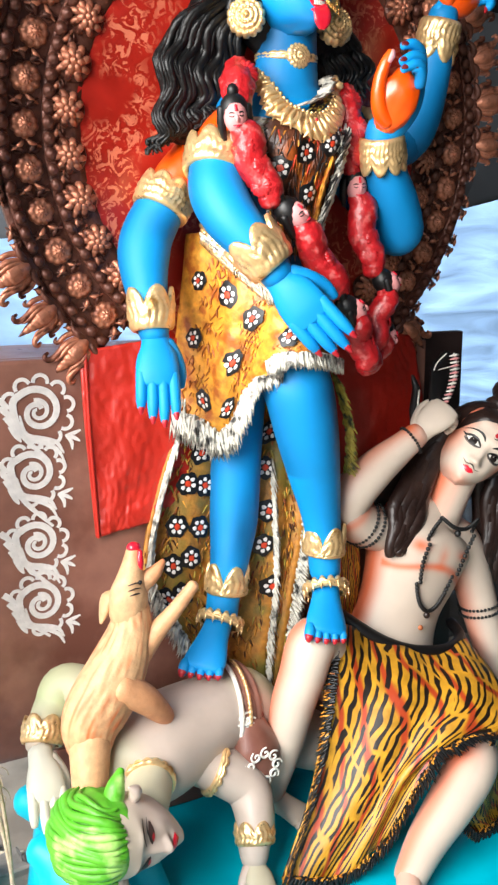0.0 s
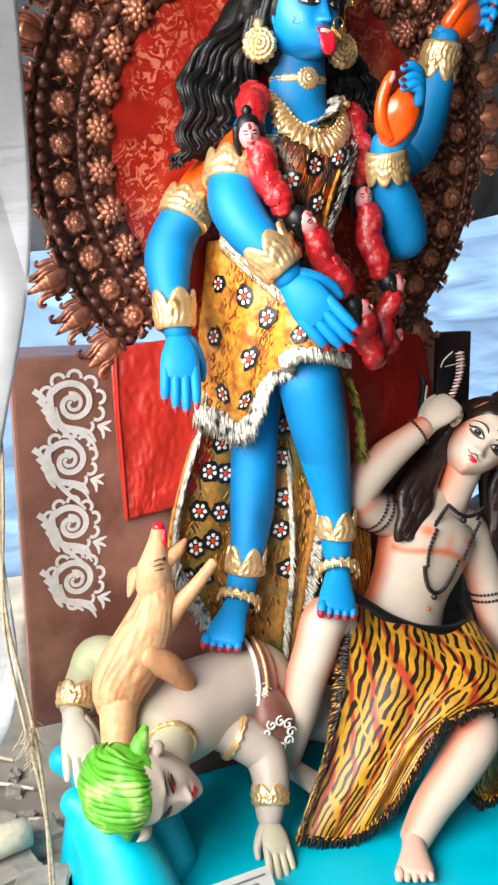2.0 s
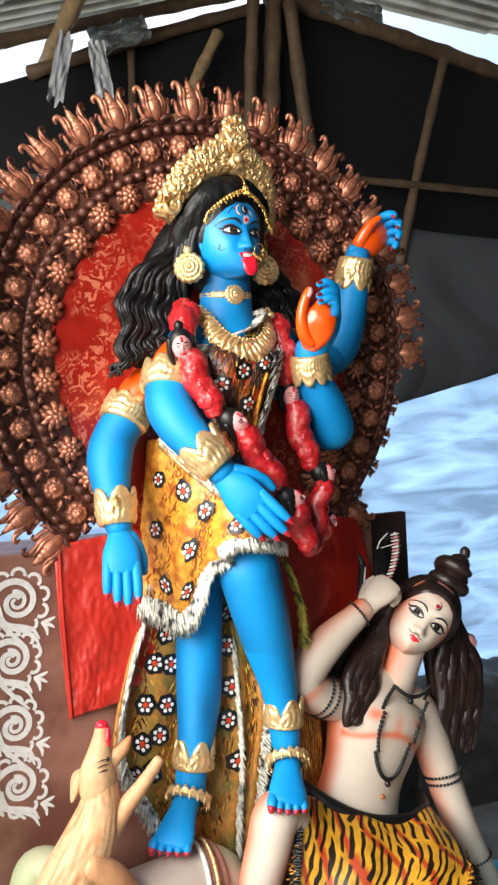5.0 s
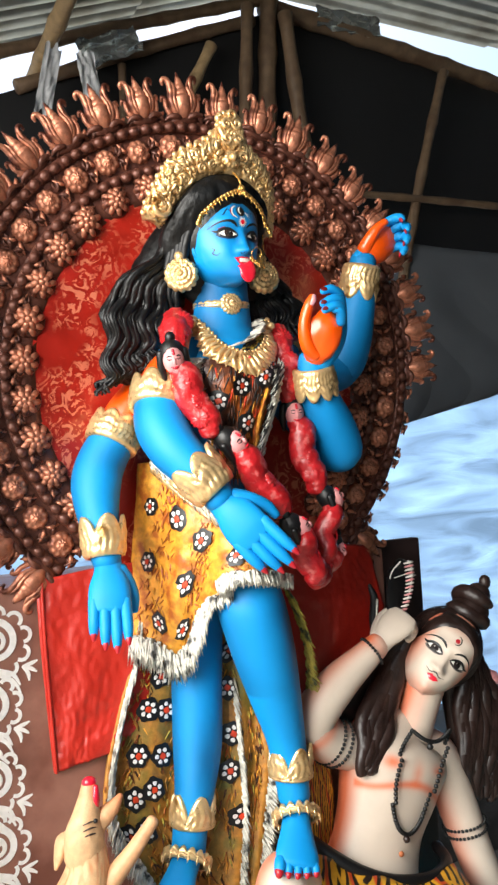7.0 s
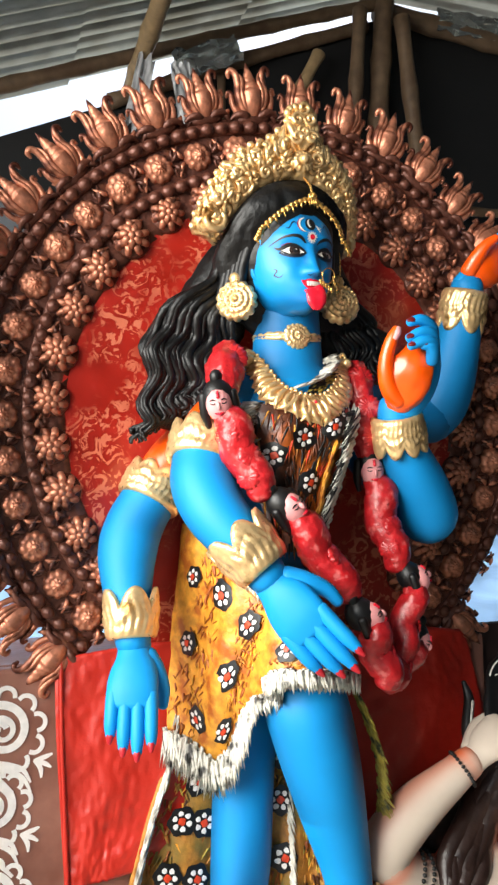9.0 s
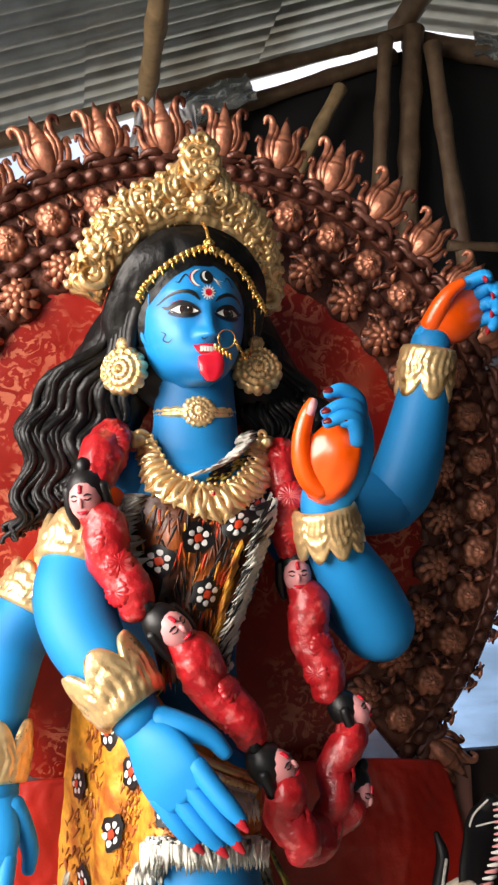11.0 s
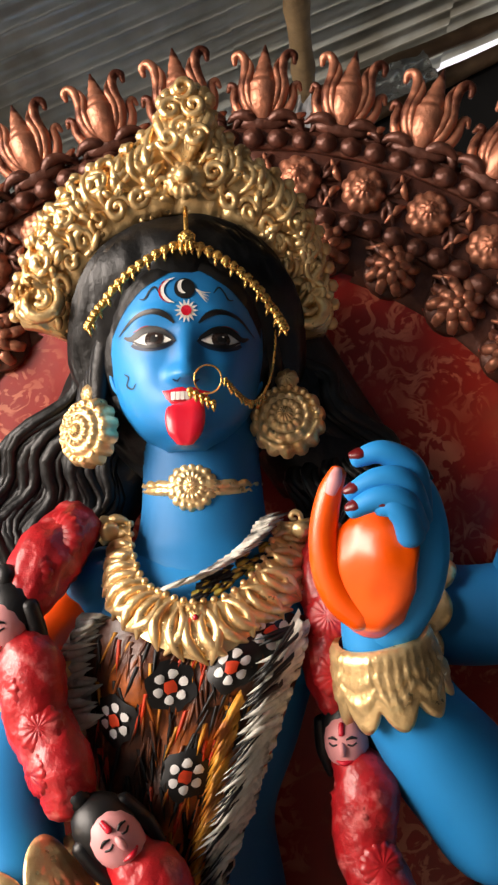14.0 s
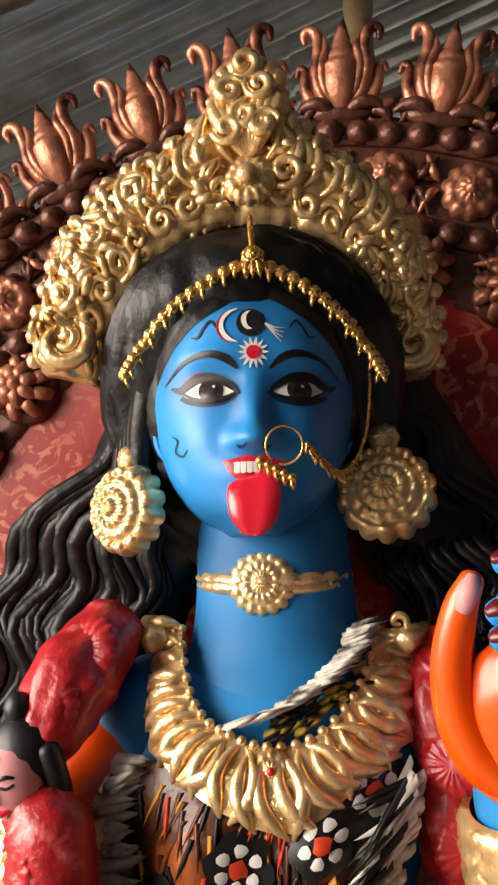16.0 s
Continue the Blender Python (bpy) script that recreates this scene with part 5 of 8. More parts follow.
def blue_figure():
    S = Sculpt()
    rnd = random.Random(5)
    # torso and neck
    # torso tinted darker below the chest
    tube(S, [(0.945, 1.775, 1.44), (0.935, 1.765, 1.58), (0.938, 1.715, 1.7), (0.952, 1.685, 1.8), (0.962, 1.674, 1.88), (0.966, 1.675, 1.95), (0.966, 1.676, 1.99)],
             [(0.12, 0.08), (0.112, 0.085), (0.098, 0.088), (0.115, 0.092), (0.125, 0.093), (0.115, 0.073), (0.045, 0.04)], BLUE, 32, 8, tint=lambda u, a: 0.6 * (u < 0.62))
    # neck tint paints in shade at its sides and under the chin
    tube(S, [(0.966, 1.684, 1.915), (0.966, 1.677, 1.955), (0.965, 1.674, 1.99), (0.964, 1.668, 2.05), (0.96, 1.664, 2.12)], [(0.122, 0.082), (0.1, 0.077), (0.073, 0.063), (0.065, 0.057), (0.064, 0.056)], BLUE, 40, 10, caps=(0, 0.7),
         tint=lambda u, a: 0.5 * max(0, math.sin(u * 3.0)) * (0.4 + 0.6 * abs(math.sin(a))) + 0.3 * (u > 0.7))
    # bodice: a patch over the chest, fur on both sides
    def bod(u, v, off=0.0):
        z = 1.905 - 0.265 * v
        left = np.interp(v, [0, 0.15, 0.5, 1], [0.862, 0.842, 0.862, 0.90])
        right = np.interp(v, [0, 0.12, 0.5, 1], [1.075, 1.078, 1.04, 0.985])
        return torso_front(left + (right - left) * u, z, 0.008 + off + 0.003 * math.sin(u * 17 + v * 9))
    n = 24
    V = [bod(i / n, j / n) for j in range(n + 1) for i in range(n + 1)]
    S.add(V, [(j * (n + 1) + i, j * (n + 1) + i + 1, (j + 1) * (n + 1) + i + 1, (j + 1) * (n + 1) + i) for j in range(n) for i in range(n)], BODICE)
    for k in range(280):
        u, v = rnd.uniform(0.05, 0.95), rnd.uniform(0.05, 0.95)
        p, q = bod(u, v, 0.001), bod(u + rnd.uniform(-0.08, 0.05), v + 0.12, 0.004)
        tuft(S, p, q, 0.0024, (1, 0, 0), rnd.choice([BODICE, BLACK, LEOPARD, BODICE, FLAME, BLACK]))
    fur_edge(S, [bod(0.0, v, 0.006) for v in np.linspace(0, 0.4, 12)], (0.75, -0.2, 0.25), 0.045, FUR, 0.008, 0.006, 0.3, 3)
    fur_edge(S, [bod(0.93, v, 0.008) for v in np.linspace(0.05, 1.0, 18)], (-0.7, -0.35, -0.7), 0.062, FUR, 0.006, 0.005, 0.5, 5, lift=0.004)
    fur_edge(S, [bod(0.9, v, 0.01) for v in np.linspace(0.05, 1.0, 18)], (-0.7, -0.4, -0.7), 0.06, BLACK, 0.009, 0.004, 0.5, 3, lift=0.006)
    fur_edge(S, [bod(0.76, v, 0.006) for v in np.linspace(0.3, 1.0, 14)], (-0.5, -0.3, -0.8), 0.045, LEOPARD, 0.009, 0.005, 0.3, 2)
    for x, z in ((0.951, 1.842), (1.009, 1.861), (1.045, 1.891), (0.895, 1.81), (0.964, 1.761)):
        v = (1.905 - z) / 0.265
        a, b = bod(0, v), bod(1, v)
        u = (x - a[0]) / (b[0] - a[0])
        w = b[0] - a[0]
        leopard_spot(S, lambda uu, vv, off=0.0: bod(uu, vv, off + 0.002), u, v, 0.022 / w, 0.022 / 0.265)
    # fur and olive patch inside the collar
    fur_edge(S, [torso_front(x, z, 0.008) for x, z in ((0.945, 1.935), (0.98, 1.945), (1.01, 1.965), (1.03, 1.985), (1.038, 2.005))], (0.9, -0.1, 0.35), 0.035, FUR, 0.006, 0.004, 0.3, 3)
    for k in range(60):
        x = rnd.uniform(0.965, 1.035)
        p = torso_front(x, 1.922 + (x - 0.965) * 0.6 + rnd.uniform(-0.01, 0.012), 0.007)
        tuft(S, p, p + A(0.012, -0.002, 0.006), 0.004, (0, 0, 1), rnd.choice([BLACK, FUR_Y, BLACK]))

    # leopard skirt: from the hip back by the seat round to the raised knee
    sk = sheet(S, [[(0.800, 1.815, 1.690), (0.831, 1.745, 1.690), (0.857, 1.690, 1.676), (0.886, 1.650, 1.635), (0.913, 1.620, 1.596), (0.952, 1.605, 1.55), (0.998, 1.600, 1.516), (1.035, 1.625, 1.495)],
                   [(0.788, 1.827, 1.535), (0.819, 1.755, 1.536), (0.841, 1.690, 1.522), (0.870, 1.650, 1.516), (0.895, 1.612, 1.517), (0.924, 1.577, 1.505), (0.970, 1.562, 1.488), (1.036, 1.615, 1.462)],
                   [(0.773, 1.838, 1.399), (0.807, 1.765, 1.394), (0.833, 1.709, 1.379), (0.863, 1.670, 1.402), (0.885, 1.618, 1.441), (0.903, 1.563, 1.464), (0.954, 1.543, 1.461), (1.036, 1.605, 1.435)],
                   [(0.763, 1.835, 1.264), (0.796, 1.775, 1.253), (0.832, 1.745, 1.229), (0.864, 1.710, 1.282), (0.881, 1.640, 1.362), (0.891, 1.565, 1.422), (0.948, 1.545, 1.432), (1.034, 1.595, 1.405)]],
               LEOPARD, 70, 60, 0.012, relief=lambda u, v: 0.004 * math.sin(u * 20 + 3 * v) + 0.004 * noise.noise(Vector((u * 9, v * 9, 4))))

    def on_skirt(x, z):
        return min(((u, v) for u in np.linspace(0, 1, 60) for v in np.linspace(0, 1, 60)), key=lambda q: (sk(*q)[0] - x) ** 2 + (sk(*q)[2] - z) ** 2)
    for x, z, r in ((0.832, 1.556, 0.026), (0.868, 1.512, 0.024), (0.803, 1.585, 0.02), (0.843, 1.414, 0.026), (0.793, 1.46, 0.022), (0.80, 1.325, 0.021), (0.838, 1.315, 0.022), (0.905, 1.475, 0.02)):
        u, v = on_skirt(x, z)
        round_spot(S, lambda uu, vv, off=0.0: sk(uu, vv, off + 0.003), u, v, r)
    for k in range(900):
        u, v = rnd.random(), rnd.uniform(0.02, 0.96)
        w = rnd.uniform(-0.03, 0.03)
        tuft(S, sk(u, v, -0.0012), sk(u + w, v + rnd.uniform(0.02, 0.05), 0.0012), rnd.uniform(0.0018, 0.0034), (1, 0, 0), rnd.choice([LEOPARD, LEOPARD, OCHRE_DARK, OCHRE_DARK, RUST]))
    hem_line = [sk(u, 0.985, 0.004) for u in np.linspace(0, 1, 50)]
    for line, ln in ((hem_line[:27], 0.07), (hem_line[26:], 0.036)):
        fur_edge(S, line, (-0.08, -0.2, -1), ln, FUR, 0.0045, 0.005, 0.35, 5, lift=0.006)
        fur_edge(S, line, (-0.08, -0.2, -1), ln * 0.85, WHITE, 0.009, 0.004, 0.35, 2, lift=0.01)
        fur_edge(S, line, (-0.08, -0.2, -1), ln * 0.8, BLACK, 0.02, 0.0028, 0.4, 2, lift=0.012)
    inner_edge = spline([(1.07, 1.63, 1.37), (1.120, 1.66, 1.268), (1.142, 1.68, 1.178), (1.145, 1.70, 1.065), (1.13, 1.71, 0.98)], 6)
    fur_edge(S, inner_edge, (0.3, -0.4, -0.85), 0.04, FUR_Y, 0.005, 0.005, 0.4, 4)
    fur_edge(S, inner_edge, (0.3, -0.4, -0.85), 0.03, BLACK, 0.014, 0.003, 0.4, 2, lift=0.01)
    # sash of white and gold beads below the waist
    belt = [(0.806, 1.775, 1.69), (0.828, 1.705, 1.645), (0.856, 1.66, 1.605), (0.886, 1.62, 1.57), (0.928, 1.585, 1.535), (0.975, 1.57, 1.508), (1.03, 1.59, 1.482)]
    for dz in (0.0, -0.018, 0.018):
        rope_line(S, [(x, y - 0.012, z + dz) for x, y, z in belt], 0.006, GOLD if dz else WHITE, 6)
    for p in spline(belt, 9):
        for dz in (-0.012, 0.006):
            ball(S, p + A(0, -0.018, dz), 0.0058, rnd.choice([GOLD, WHITE, GOLD]), 8)
    fur_edge(S, [A(*p) + A(0, -0.012, -0.016) for p in belt], (0.2, -0.2, -0.9), 0.034, FUR, 0.005, 0.004, 0.4, 3)

    # drape behind the legs
    dr = sheet(S, [[(0.780, 1.842, 1.34), (0.829, 1.836, 1.33), (0.925, 1.842, 1.33), (1.006, 1.836, 1.35), (1.063, 1.83, 1.35), (1.095, 1.80, 1.35)],
                   [(0.758, 1.838, 1.245), (0.829, 1.835, 1.225), (0.925, 1.842, 1.207), (1.006, 1.832, 1.245), (1.063, 1.815, 1.237), (1.11, 1.79, 1.23)],
                   [(0.720, 1.838, 1.136), (0.796, 1.832, 1.125), (0.904, 1.842, 1.102), (0.984, 1.815, 1.121), (1.04, 1.80, 1.086), (1.09, 1.785, 1.08)],
                   [(0.679, 1.834, 0.995), (0.775, 1.83, 0.975), (0.875, 1.836, 0.955), (0.974, 1.80, 0.962), (1.035, 1.79, 0.962), (1.08, 1.78, 0.943)],
                   [(0.668, 1.815, 0.876), (0.756, 1.82, 0.842), (0.865, 1.825, 0.805), (0.970, 1.80, 0.804), (1.021, 1.795, 0.809), (1.064, 1.785, 0.818)],
                   [(0.723, 1.80, 0.769), (0.774, 1.80, 0.729), (0.851, 1.80, 0.696), (0.955, 1.79, 0.660), (0.991, 1.785, 0.652), (1.033, 1.78, 0.643)],
                   [(0.807, 1.78, 0.613), (0.853, 1.78, 0.587), (0.900, 1.78, 0.560), (0.950, 1.775, 0.531), (0.980, 1.775, 0.524), (1.005, 1.775, 0.518)]], DRAPE, 60, 70, 0.010, relief=lambda u, v: 0.006 * math.sin(u * 26 + v * 5))
    def spot_xz(x, z, r):
        best = min(((u, v) for u in np.linspace(0, 1, 36) for v in np.linspace(0, 1, 36)), key=lambda q: (dr(*q)[0] - x) ** 2 + (dr(*q)[2] - z) ** 2)
        round_spot(S, lambda u, v, off=0.0: dr(u, v, off + 0.008), best[0], best[1], r)
    for x, z in ((0.816, 1.194), (0.777, 1.109), (0.822, 1.10), (0.755, 1.02), (0.81, 1.015), (0.735, 0.925), (0.79, 0.935), (0.765, 0.85), (1.0, 1.225), (0.985, 1.126), (0.985, 1.04), (0.975, 0.945), (0.985, 0.845), (0.72, 0.84)):
        spot_xz(x, z, 0.026)
    for k in range(1500):
        u, v = rnd.random(), rnd.uniform(0.03, 0.98)
        p, q = dr(u, v, 0.0), dr(u + rnd.uniform(-0.03, 0.03), v + 0.025, 0.004)
        tuft(S, p, q, 0.0032, (1, 0, 0), rnd.choice([DRAPE, DRAPE, LEOPARD, FUR_Y, BODICE, OCHRE_DARK]))
    left = [dr(0.02, v, 0.006) for v in np.linspace(0, 1, 30)]
    right = [dr(0.98, v, 0.006) for v in np.linspace(0, 1, 30)]
    fur_edge(S, left, (-0.4, -0.3, -0.8), 0.055, FUR, 0.006, 0.005, 0.35, 4)
    fur_edge(S, right, (0.35, -0.3, -0.8), 0.05, FUR, 0.007, 0.005, 0.35, 3)
    fur_edge(S, right[:14], (0.4, -0.5, -0.6), 0.04, FUR_Y, 0.008, 0.005, 0.35, 2)
    fur_edge(S, [dr(u, 0.985, 0.006) for u in np.linspace(0, 1, 12)], (0.1, -0.3, -1), 0.06, FUR, 0.006, 0.005, 0.35, 3)
    fur_edge(S, [dr(0.62 + 0.1 * v, v, 0.008) for v in np.linspace(0.3, 1, 20)], (0.1, -0.3, -1), 0.05, FUR, 0.009, 0.005, 0.4, 2)

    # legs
    # shading put into the tint: darker sides, airbrushed patches at knee and shin
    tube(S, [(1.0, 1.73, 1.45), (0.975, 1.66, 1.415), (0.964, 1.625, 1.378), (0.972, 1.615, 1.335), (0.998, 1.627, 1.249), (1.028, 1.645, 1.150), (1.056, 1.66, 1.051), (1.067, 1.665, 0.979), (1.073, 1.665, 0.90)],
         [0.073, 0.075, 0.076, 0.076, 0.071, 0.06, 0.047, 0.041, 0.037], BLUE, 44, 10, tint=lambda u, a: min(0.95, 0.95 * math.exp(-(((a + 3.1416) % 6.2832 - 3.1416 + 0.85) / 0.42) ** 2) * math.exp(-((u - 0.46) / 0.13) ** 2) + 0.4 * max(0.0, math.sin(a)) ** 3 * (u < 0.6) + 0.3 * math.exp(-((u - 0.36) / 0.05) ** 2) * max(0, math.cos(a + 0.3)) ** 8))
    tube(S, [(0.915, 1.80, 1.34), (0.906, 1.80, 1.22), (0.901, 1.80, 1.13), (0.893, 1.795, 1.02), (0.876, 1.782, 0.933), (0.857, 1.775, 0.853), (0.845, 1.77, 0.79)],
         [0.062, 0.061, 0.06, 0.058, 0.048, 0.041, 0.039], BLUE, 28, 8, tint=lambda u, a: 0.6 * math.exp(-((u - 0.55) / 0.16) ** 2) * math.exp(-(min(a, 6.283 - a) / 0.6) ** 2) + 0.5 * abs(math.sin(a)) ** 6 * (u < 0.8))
    foot(S, (1.075, 1.665, 0.875), (1.005, 1.545, 0.785), 0.048, BLUE, NAIL, up=(0, -0.55, 0.8), sole=NAIL, toe_mat=BLUE)
    foot(S, (0.84, 1.765, 0.785), (0.745, 1.675, 0.70), 0.05, BLUE, NAIL, up=(-0.35, -0.5, 0.75), sole=NAIL, toe_mat=BLUE)
    for c, ax, r, h in (((1.068, 1.665, 0.972), (0.08, 0.0, 1), 0.045, 0.05), ((0.863, 1.777, 0.872), (0.15, 0.05, 1), 0.046, 0.05)):
        band(S, c, ax, r, h, GOLD, points=5, crest=1.0)
        band(S, A(*c) - A(0, 0, 0.018), ax, r + 0.002, 0.014, GOLD, points=18, crest=0.4, thick=0.004, ridges=2)
    for c, ax, r in (((1.062, 1.642, 0.865), (0.25, 0.65, 0.75), 0.048), ((0.835, 1.755, 0.785), (0.5, 0.45, 0.8), 0.05)):
        band(S, c, ax, r, 0.018, GOLD, points=16, crest=0.8, thick=0.006, ridges=2)
        for k in range(16):
            a = 6.2832 * k / 16
            t1 = unit(np.cross(ax, (0, -1, 0.2)))
            t2 = np.cross(unit(ax), t1)
            p = A(*c) + (t1 * math.cos(a) + t2 * math.sin(a)) * (r + 0.006)
            tuft(S, p, p - unit(ax) * 0.02, 0.0042, np.cross(p - A(*c), ax), GOLD)

    # her right back arm, hanging
    tube(S, [(0.875, 1.735, 1.91), (0.825, 1.75, 1.872), (0.762, 1.758, 1.815), (0.722, 1.765, 1.755)], [0.045, 0.048, 0.049, 0.05], ORANGE, 22, 7)
    # shading in the tint: darker sides and a patch near the armlet
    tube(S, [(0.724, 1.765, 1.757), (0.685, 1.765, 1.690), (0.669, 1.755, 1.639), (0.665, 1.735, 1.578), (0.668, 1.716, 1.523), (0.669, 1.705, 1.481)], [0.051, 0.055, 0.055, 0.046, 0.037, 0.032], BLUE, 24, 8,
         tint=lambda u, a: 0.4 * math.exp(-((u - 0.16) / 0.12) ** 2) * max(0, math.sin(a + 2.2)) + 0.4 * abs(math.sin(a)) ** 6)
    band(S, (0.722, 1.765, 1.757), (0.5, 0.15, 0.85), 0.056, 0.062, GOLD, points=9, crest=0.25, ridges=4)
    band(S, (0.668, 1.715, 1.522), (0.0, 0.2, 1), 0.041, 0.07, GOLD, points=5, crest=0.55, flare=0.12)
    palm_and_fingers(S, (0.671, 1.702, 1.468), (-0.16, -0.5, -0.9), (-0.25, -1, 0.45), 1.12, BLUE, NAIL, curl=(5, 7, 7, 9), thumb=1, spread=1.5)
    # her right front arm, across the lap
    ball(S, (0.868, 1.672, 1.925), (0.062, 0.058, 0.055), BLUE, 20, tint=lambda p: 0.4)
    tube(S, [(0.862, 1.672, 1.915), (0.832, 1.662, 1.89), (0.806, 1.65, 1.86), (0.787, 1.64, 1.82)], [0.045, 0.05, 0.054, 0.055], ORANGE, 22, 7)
    # darker sides put into the tint as shading
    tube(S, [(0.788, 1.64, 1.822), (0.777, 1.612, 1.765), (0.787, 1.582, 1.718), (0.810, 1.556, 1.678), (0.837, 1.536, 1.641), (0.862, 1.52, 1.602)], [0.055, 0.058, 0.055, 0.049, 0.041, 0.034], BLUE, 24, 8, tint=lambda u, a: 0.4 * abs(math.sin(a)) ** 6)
    band(S, (0.789, 1.642, 1.824), (0.3, 0.3, 0.9), 0.061, 0.058, GOLD, points=8, crest=0.5, ridges=3)
    band(S, (0.838, 1.536, 1.642), (-0.58, 0.3, 0.76), 0.045, 0.074, GOLD, points=6, crest=0.45, flare=0.2)
    palm_and_fingers(S, (0.866, 1.518, 1.594), (0.5, -0.44, -0.75), (-0.5, -0.85, -0.1), 1.2, BLUE, NAIL, curl=(4, 6, 8, 9), thumb=1, spread=1.5)
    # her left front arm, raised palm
    # upper arm behind the dolls: its shade put in as an even tint
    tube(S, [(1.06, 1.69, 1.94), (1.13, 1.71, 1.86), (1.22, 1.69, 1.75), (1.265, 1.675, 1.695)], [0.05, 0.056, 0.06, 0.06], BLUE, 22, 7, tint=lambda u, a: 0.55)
    # forearm's right side shaded in the tint
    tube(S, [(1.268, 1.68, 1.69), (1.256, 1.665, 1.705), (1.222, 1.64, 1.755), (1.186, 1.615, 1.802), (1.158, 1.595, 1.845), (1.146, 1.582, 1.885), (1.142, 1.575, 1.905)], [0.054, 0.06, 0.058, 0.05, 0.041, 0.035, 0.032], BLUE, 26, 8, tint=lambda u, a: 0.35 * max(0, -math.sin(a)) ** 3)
    band(S, (1.153, 1.59, 1.86), (0.25, 0.3, -1), 0.043, 0.062, GOLD, points=9, crest=0.4, flare=0.14, ridges=4)
    tube(S, [(1.146, 1.575, 1.89), (1.155, 1.558, 1.915), (1.166, 1.543, 1.945), (1.174, 1.532, 1.98), (1.176, 1.522, 2.012), (1.168, 1.512, 2.032)], [(0.031, 0.027), (0.038, 0.026), (0.041, 0.025), (0.037, 0.023), (0.026, 0.018), (0.014, 0.011)], BLUE, 22, 6, ref=(-0.4, -0.9, 0))
    tube(S, [(1.134, 1.553, 1.9), (1.135, 1.537, 1.92), (1.139, 1.522, 1.948), (1.145, 1.514, 1.978), (1.148, 1.512, 2.002)], [(0.024, 0.014), (0.038, 0.02), (0.045, 0.022), (0.039, 0.021), (0.018, 0.012)], ORANGE, 32, 10, ref=(-0.4, -0.9, 0), ripple=lambda u, a: 0.14 * noise.noise(Vector((2.2 * math.cos(a), 2.2 * math.sin(a), 4 * u))) - 0.04)
    tube(S, [(1.13, 1.54, 1.91), (1.112, 1.536, 1.925), (1.1, 1.53, 1.95), (1.097, 1.522, 1.983), (1.103, 1.512, 2.015), (1.111, 1.506, 2.034)], [0.018, 0.0175, 0.0155, 0.0135, 0.0115, 0.008], ORANGE, 14, 6)
    tube(S, [(1.104, 1.5, 2.015), (1.108, 1.496, 2.026), (1.111, 1.498, 2.036)], [(0.005, 0.003), (0.0065, 0.004), (0.004, 0.002)], PINK, 8, 3)
    for pts in ([(1.181, 1.508, 2.002), (1.175, 1.493, 2.034), (1.15, 1.486, 2.048), (1.127, 1.488, 2.043)], [(1.18, 1.5, 1.992), (1.168, 1.482, 2.02), (1.145, 1.479, 2.024), (1.121, 1.483, 2.013)],
                [(1.176, 1.494, 1.984), (1.165, 1.477, 2.004), (1.144, 1.474, 2.007), (1.122, 1.479, 1.998)], [(1.172, 1.49, 1.976), (1.166, 1.478, 1.992), (1.156, 1.474, 2.0), (1.145, 1.475, 2.0)]):
        tube(S, pts, [0.0125, 0.012, 0.0108, 0.008], BLUE, 12, 6, ref=(0.1, -0.9, -0.3), tint=lambda u, a: 0.35 * (1 - u))
        d = unit(A(*pts[3]) - A(*pts[2]))
        q = A(*pts[3]) + A(0.002, -0.005, 0.004)
        tube(S, [q - d * 0.008, q, q + d * 0.007], [(0.0045, 0.003), (0.0066, 0.0042), (0.004, 0.003)], NAIL_DARK, 8, 3, ref=(0, -0.7, 0.7))
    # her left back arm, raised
    # shade put in as an even tint, deeper on the upper arm
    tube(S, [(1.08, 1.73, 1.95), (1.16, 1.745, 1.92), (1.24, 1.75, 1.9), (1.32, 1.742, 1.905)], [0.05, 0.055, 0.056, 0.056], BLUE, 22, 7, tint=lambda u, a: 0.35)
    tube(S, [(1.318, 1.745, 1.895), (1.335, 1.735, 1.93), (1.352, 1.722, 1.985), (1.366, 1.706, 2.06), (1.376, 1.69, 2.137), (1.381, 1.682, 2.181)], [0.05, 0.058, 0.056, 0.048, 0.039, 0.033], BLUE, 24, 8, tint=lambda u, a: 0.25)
    band(S, (1.2, 1.745, 1.91), (1, 0, -0.2), 0.06, 0.045, GOLD, points=8, crest=0.3)
    band(S, (1.374, 1.693, 2.13), (-0.12, 0.2, -1), 0.043, 0.075, GOLD, points=6, crest=0.4, ridges=4)
    palm_and_fingers(S, (1.382, 1.68, 2.185), (0.72, -0.15, 0.62), (-0.1, 0.9, 0.4), 1.1, BLUE, NAIL, curl=((20, 45, 45), (30, 50, 50), (35, 55, 55), (40, 60, 55)), thumb=-1, palm_mat=ORANGE, spread=4, thumb_up=5)

    # garland of dolls
    body = lambda a, b, r: tube(S, [a, (A(*a) * 0.5 + A(*b) * 0.5) + A(-0.004, -0.006, 0), b], [r * 0.8, r, r * 0.75], DOLL_RED, 28, 14, ripple=lambda u, an: 0.2 * abs(noise.noise(Vector((math.cos(an) * 2.6, math.sin(an) * 2.6, u * 5 + a[0] * 40)))) + 0.06 * math.sin(9 * an + u * 5))
